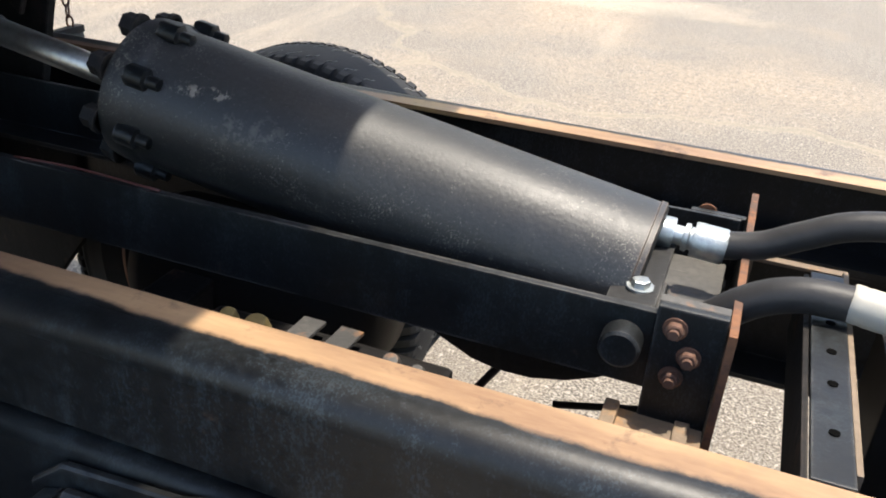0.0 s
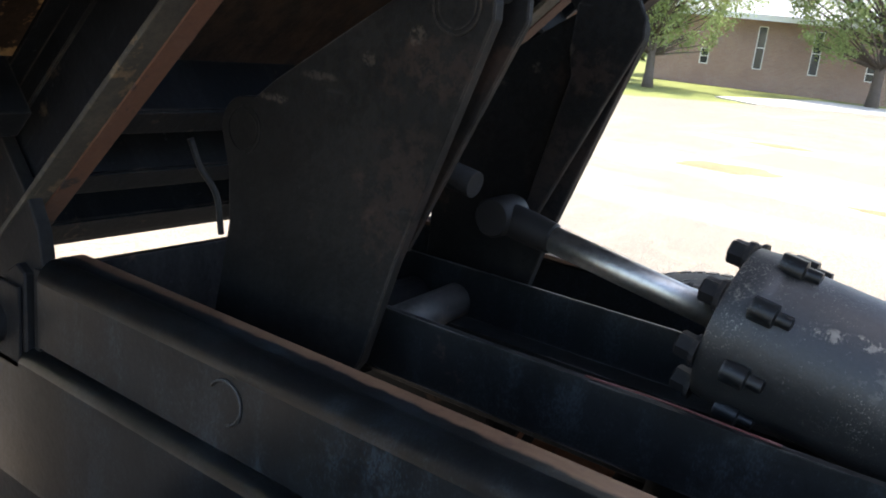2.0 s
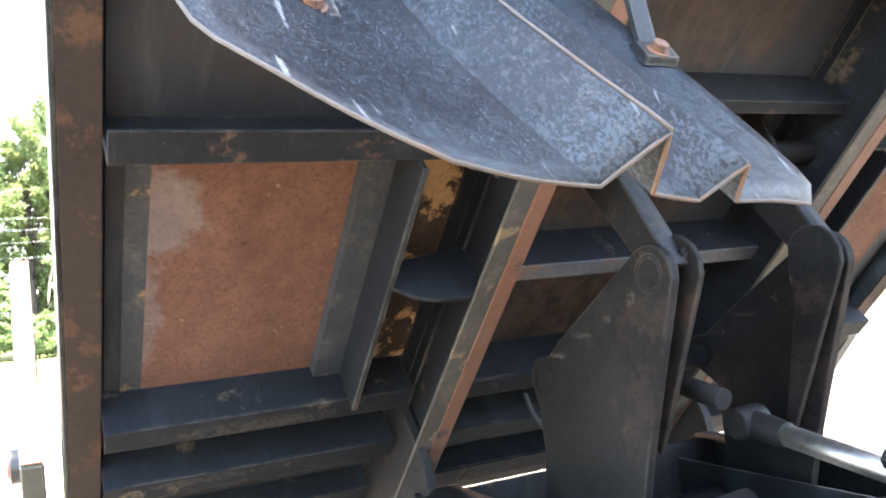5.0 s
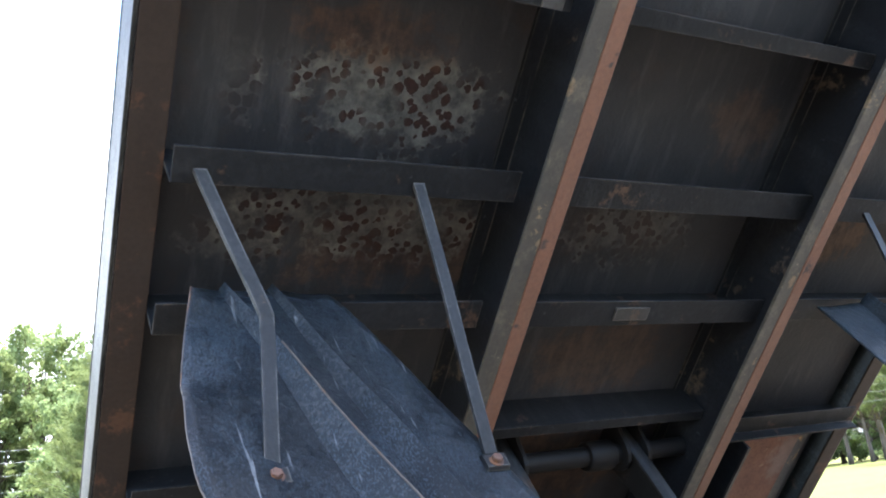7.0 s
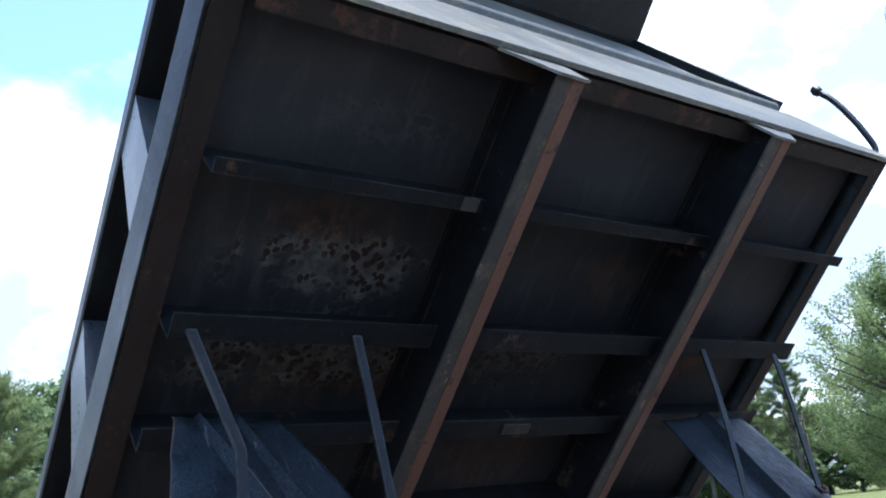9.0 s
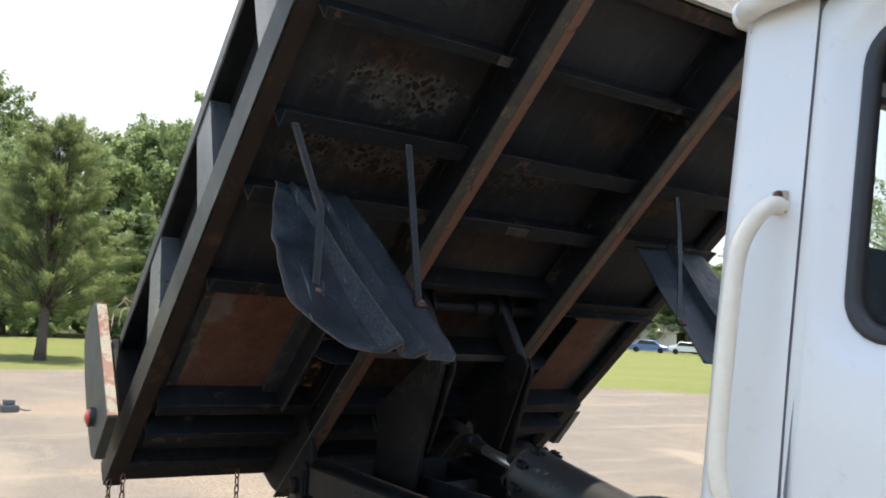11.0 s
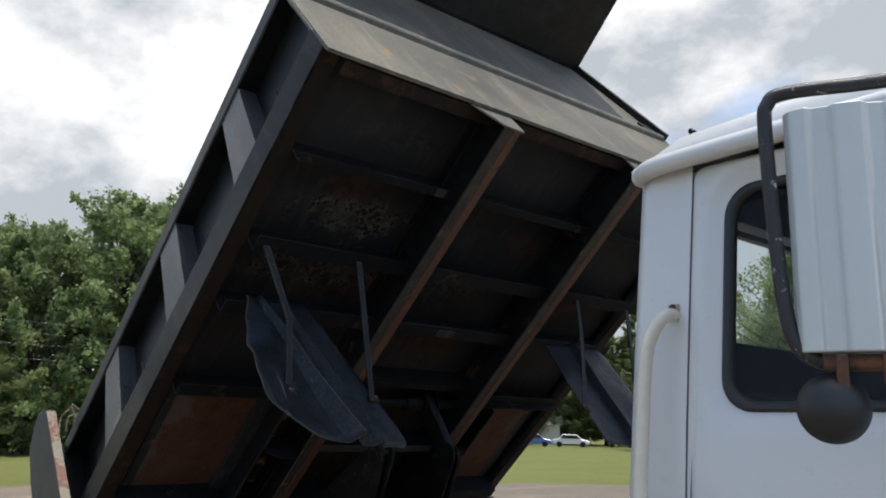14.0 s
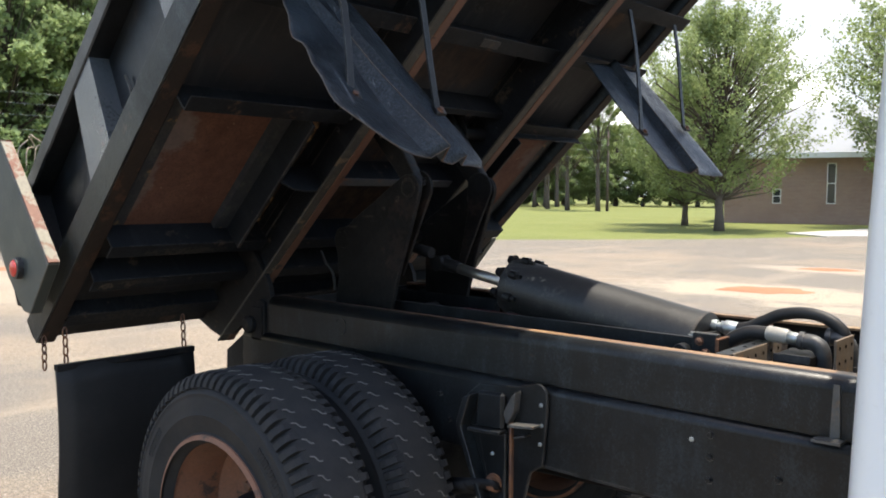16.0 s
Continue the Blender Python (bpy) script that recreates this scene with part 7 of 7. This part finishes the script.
for k in range(26):
    a = radians(98 + 1.75 * k)
    d = far_rnd.uniform(118, 150)
    s = far_rnd.uniform(0.7, 1.15)
    copy_thing(oak2 if k % 3 else oak, Matrix.Translation((3.5 + d * math.cos(a), -2.5 + d * math.sin(a), -0.03)) @ Matrix.Rotation(far_rnd.uniform(0, 6.28), 4, "Z") @ Matrix.Diagonal((s * 1.3, s * 1.3, s, 1)))
rnd = random.Random(77)


def line_up(src, spots):
    for x, y, s in spots:
        copy_thing(src, Matrix.Translation((x, y, -0.03)) @ Matrix.Rotation(rnd.uniform(0, 6.28), 4, "Z") @ Matrix.Diagonal((s * rnd.uniform(0.9, 1.1), s * rnd.uniform(0.9, 1.1), s * rnd.uniform(0.92, 1.1), 1)))


line_up(oak, [(-50, 1, 1.05), (-56, 12, 1.1), (-50, 21, 1.2), (-58, 28, 1.05), (-62, 36, 1.0), (-75, 90, 1.1), (-70, 60, 0.9)])
line_up(oak2, [(-44, 3, 0.8), (-44.6, 15.3, 1.22), (-44.0, 10.9, 1.02), (-46, 20, 1.3), (-52, 24, 1.1), (-66, 100, 0.9), (-45, 4.5, 0.5), (-44, -4, 0.5), (-44.5, 9, 0.5)])
line_up(tall, [(-46, 71, 0.9), (-61.9, 87, 1.1), (-60.8, 88, 1.2), (-59.7, 89, 1.15), (-64, 86, 1.1), (-70, 104, 1.2), (-52, 76, 0.9), (-48, -1, 0.9), (-54, 17, 0.95)])


# brick building
A0, D0 = Vector((-17.85, 45.7, -0.03)), Vector((0.969, 0.248, 0))
bw = Matrix.Translation(A0) @ Matrix.Rotation(math.atan2(D0.y, D0.x), 4, "Z")
house = empty("brick_building", "low brown brick building with pale metal roof", "building", bw)
WINS = [(0.2 + 2.7, 1.15, 2.0), (5.75, 1.15, 3.45), (8.6, 1.15, 3.45), (11.4, 1.15, 2.0), (14.3, 1.15, 3.45), (18.5, 1.15, 3.45), (23, 1.15, 3.45)]
bm = B()
edges = [0.0]
for x, z0, z1 in WINS:
    bx(bm, edges[-1], x - 0.24, 0, 0.3, 0, 3.75)
    bx(bm, x - 0.24, x + 0.24, 0, 0.3, 0, z0)
    bx(bm, x - 0.24, x + 0.24, 0, 0.3, z1, 3.75)
    edges.append(x + 0.24)
bx(bm, edges[-1], 32, 0, 0.3, 0, 3.75)
bx(bm, 0, 0.3, 0.3, 14, 0, 3.75)
bx(bm, 31.7, 32, 0.3, 14, 0, 3.75)
bx(bm, 0.3, 31.7, 13.7, 14, 0, 3.75)
part("wall", bm, BRICK, house)
for x, z0, z1 in WINS:
    bm = B()
    bx(bm, x - 0.24, x - 0.19, 0.03, 0.10, z0, z1)
    bx(bm, x + 0.19, x + 0.24, 0.03, 0.10, z0, z1)
    bx(bm, x - 0.19, x + 0.19, 0.03, 0.10, z0, z0 + 0.05)
    bx(bm, x - 0.19, x + 0.19, 0.03, 0.10, z1 - 0.05, z1)
    bx(bm, x - 0.19, x + 0.19, 0.03, 0.10, (z0 + z1) / 2 - 0.02, (z0 + z1) / 2 + 0.03)
    wf = part("window", bm, TRIM_WHITE, house, "tall narrow white-framed window")
    bm = B()
    bx(bm, x - 0.19, x + 0.19, 0.06, 0.07, z0 + 0.05, z1 - 0.05)
    part("pane", bm, WIN_DARK, wf)
bm = B()
prism(bm, [(-0.6, 3.75), (-0.6, 4.0), (7, 7.2), (14.6, 4.0), (14.6, 3.75)], "x", -0.5, 32.5)
part("roof", bm, ROOFING, house)
bm = B()
bx(bm, -0.55, 32.5, -0.66, -0.60, 3.72, 4.02)
part("fascia", bm, TRIM_WHITE, house)

# small thing left on the lot, power lines, distant house and vehicles
bm = B()
bx(bm, -0.16, 0.10, -0.12, 0.12, 0, 0.11, 0.02)
bx(bm, -0.10, 0.04, -0.08, 0.08, 0.11, 0.19, 0.02)
tube(bm, smooth_curve([(0.10, 0.0, 0.05), (0.18, 0.05, 0.03), (0.25, 0.02, 0.01), (0.33, 0.06, 0.012)], 4), 0.012, 6)
jack = thing("small_tool", bm, plain("dark_tool", (0.04, 0.045, 0.05), 0.4), "small dark tool lying on the asphalt", "tool")
jack.matrix_basis = Matrix.Translation((-10.7, -0.25, 0.0)) @ Matrix.Rotation(1.8, 4, "Z")
LINE_METAL = plain("bare_line_metal", (0.22, 0.23, 0.23), 0.55, 0.3, vary=0.1)
for k, (z, dy) in enumerate(((5.2, 0), (5.9, 0.3), (6.5, 0), (7.0, 0.4))):
    bm = B()
    tube(bm, [(-41 + dy, -60 + 130 * i / 16, z - 0.5 * math.sin(math.pi * i / 16)) for i in range(17)], 0.010, 5)
    thing("power_line", bm, LINE_METAL, "thin power line strung before the woods", "power line", "power lines")
for x in (-60, 70):
    bm = B()
    tube(bm, [(-40.6, x, -0.1), (-40.6, x, 8)], [0.16, 0.11], 10)
    bx(bm, -40.7, -40.5, x - 1, x + 1, 7.2, 7.3)
    thing("utility_pole", bm, BARK, "wooden utility pole carrying power lines", "utility pole", "utility poles")


def vehicle(name, label, col, m):
    root = empty(name, label, "car", m, "vehicles far off")
    bm = B()
    prism(bm, [(-2.2, 0.35), (2.2, 0.35), (2.25, 0.75), (1.3, 0.95), (0.7, 1.45), (-1.0, 1.5), (-1.4, 0.98), (-2.2, 0.9)], "y", -0.85, 0.85, bev=0.05)
    part("body", bm, plain("car_paint_" + name, col, 0.3), root)
    bm = B()
    prism(bm, [(1.2, 0.97), (0.65, 1.40), (-0.95, 1.44), (-1.25, 1.0)], "y", -0.87, 0.87)
    part("windows", bm, WIN_DARK, root)
    for x in (-1.4, 1.4):
        for y in (-0.8, 0.8):
            bm = B()
            lathe(bm, [(0, -0.1), (0.3, -0.1), (0.33, -0.06), (0.33, 0.06), (0.3, 0.1), (0, 0.1)], Matrix.Translation((x, y, 0.33)) @ Matrix.Rotation(radians(90), 4, "X"), 20)
            part("wheel", bm, TYRE, root)


vehicle("parked_car", "white car parked among far trees", (0.7, 0.7, 0.7), pose(-64, 78, -0.03, 0, 0, 40))
vehicle("parked_car", "blue car parked among far trees", (0.08, 0.16, 0.35), pose(-66.5, 74, -0.03, 0, 0, 40))
bm = B()
bx(bm, -4, 4, -3, 3, 0, 2.6)
prism(bm, [(-3.4, 2.6), (3.4, 2.6), (0, 4.2)], "x", -4.3, 4.3)
hs = thing("far_house", bm, plain("pale_siding", (0.55, 0.5, 0.45), 0.8), "pale small house beyond the trees", "house")
hs.matrix_basis = pose(-78, 86, -0.03, 0, 0, 40)

# clouds far behind everything
def cloud_mat():
    m, n, l, b = mat_new("clouds")
    v = coords(n, l, 1 / 1000.0, vec=(0.001, 0.001, 0.0016))
    f1 = noise_tex(n, l, v, 1.5, 10, 0.56)
    f2 = noise_tex(n, l, v, 2.4, 10, 0.56)
    em = n.new("ShaderNodeEmission")
    l.new(mixc(n, l, ramp(n, l, f2, [(0.44, W0), (0.64, W1)]), (0.42, 0.46, 0.51), (1.0, 1.0, 1.0)), em.inputs[0])
    em.inputs[1].default_value = 0.80
    tr = n.new("ShaderNodeBsdfTransparent")
    mx = n.new("ShaderNodeMixShader")
    nv = n.new("ShaderNodeVectorMath")
    nv.operation = "NORMALIZE"
    l.new(coords(n, l, 1), nv.inputs[0])
    dot = n.new("ShaderNodeVectorMath")
    dot.operation = "DOT_PRODUCT"
    az, el = radians(173), radians(41)
    dot.inputs[1].default_value = (math.cos(el) * math.cos(az), math.cos(el) * math.sin(az), math.sin(el))
    l.new(nv.outputs[0], dot.inputs[0])
    gap = n.new("ShaderNodeMath")
    gap.operation = "MULTIPLY_ADD"
    l.new(f2, gap.inputs[0])
    gap.inputs[1].default_value = -0.10
    l.new(dot.outputs["Value"], gap.inputs[2])
    clear = ramp(n, l, gap.outputs[0], [(0.916, W1), (0.928, W0)])
    cover = n.new("ShaderNodeMath")
    cover.operation = "MULTIPLY"
    l.new(ramp(n, l, f1, [(0.32, W0), (0.44, W1)]), cover.inputs[0])
    l.new(clear, cover.inputs[1])
    l.new(cover.outputs[0], mx.inputs[0])
    l.new(tr.outputs[0], mx.inputs[1])
    l.new(em.outputs[0], mx.inputs[2])
    l.new(mx.outputs[0], n["Material Output"].inputs[0])
    return m


bm = B()
RAD, g = 1800.0, []
for j in range(13):
    el = radians(-1 + 57 * j / 12)
    g.append([bm.verts.new((RAD * math.cos(el) * math.cos(radians(a)), RAD * math.cos(el) * math.sin(radians(a)), RAD * math.sin(el))) for a in range(88, 213, 6)])
for a, b in zip(g, g[1:]):
    for i in range(len(a) - 1):
        bm.faces.new((a[i], a[i + 1], b[i + 1], b[i])).smooth = True
thing("backdrop", bm, cloud_mat(), "white summer clouds in a blue sky", "sky", kind="structure")
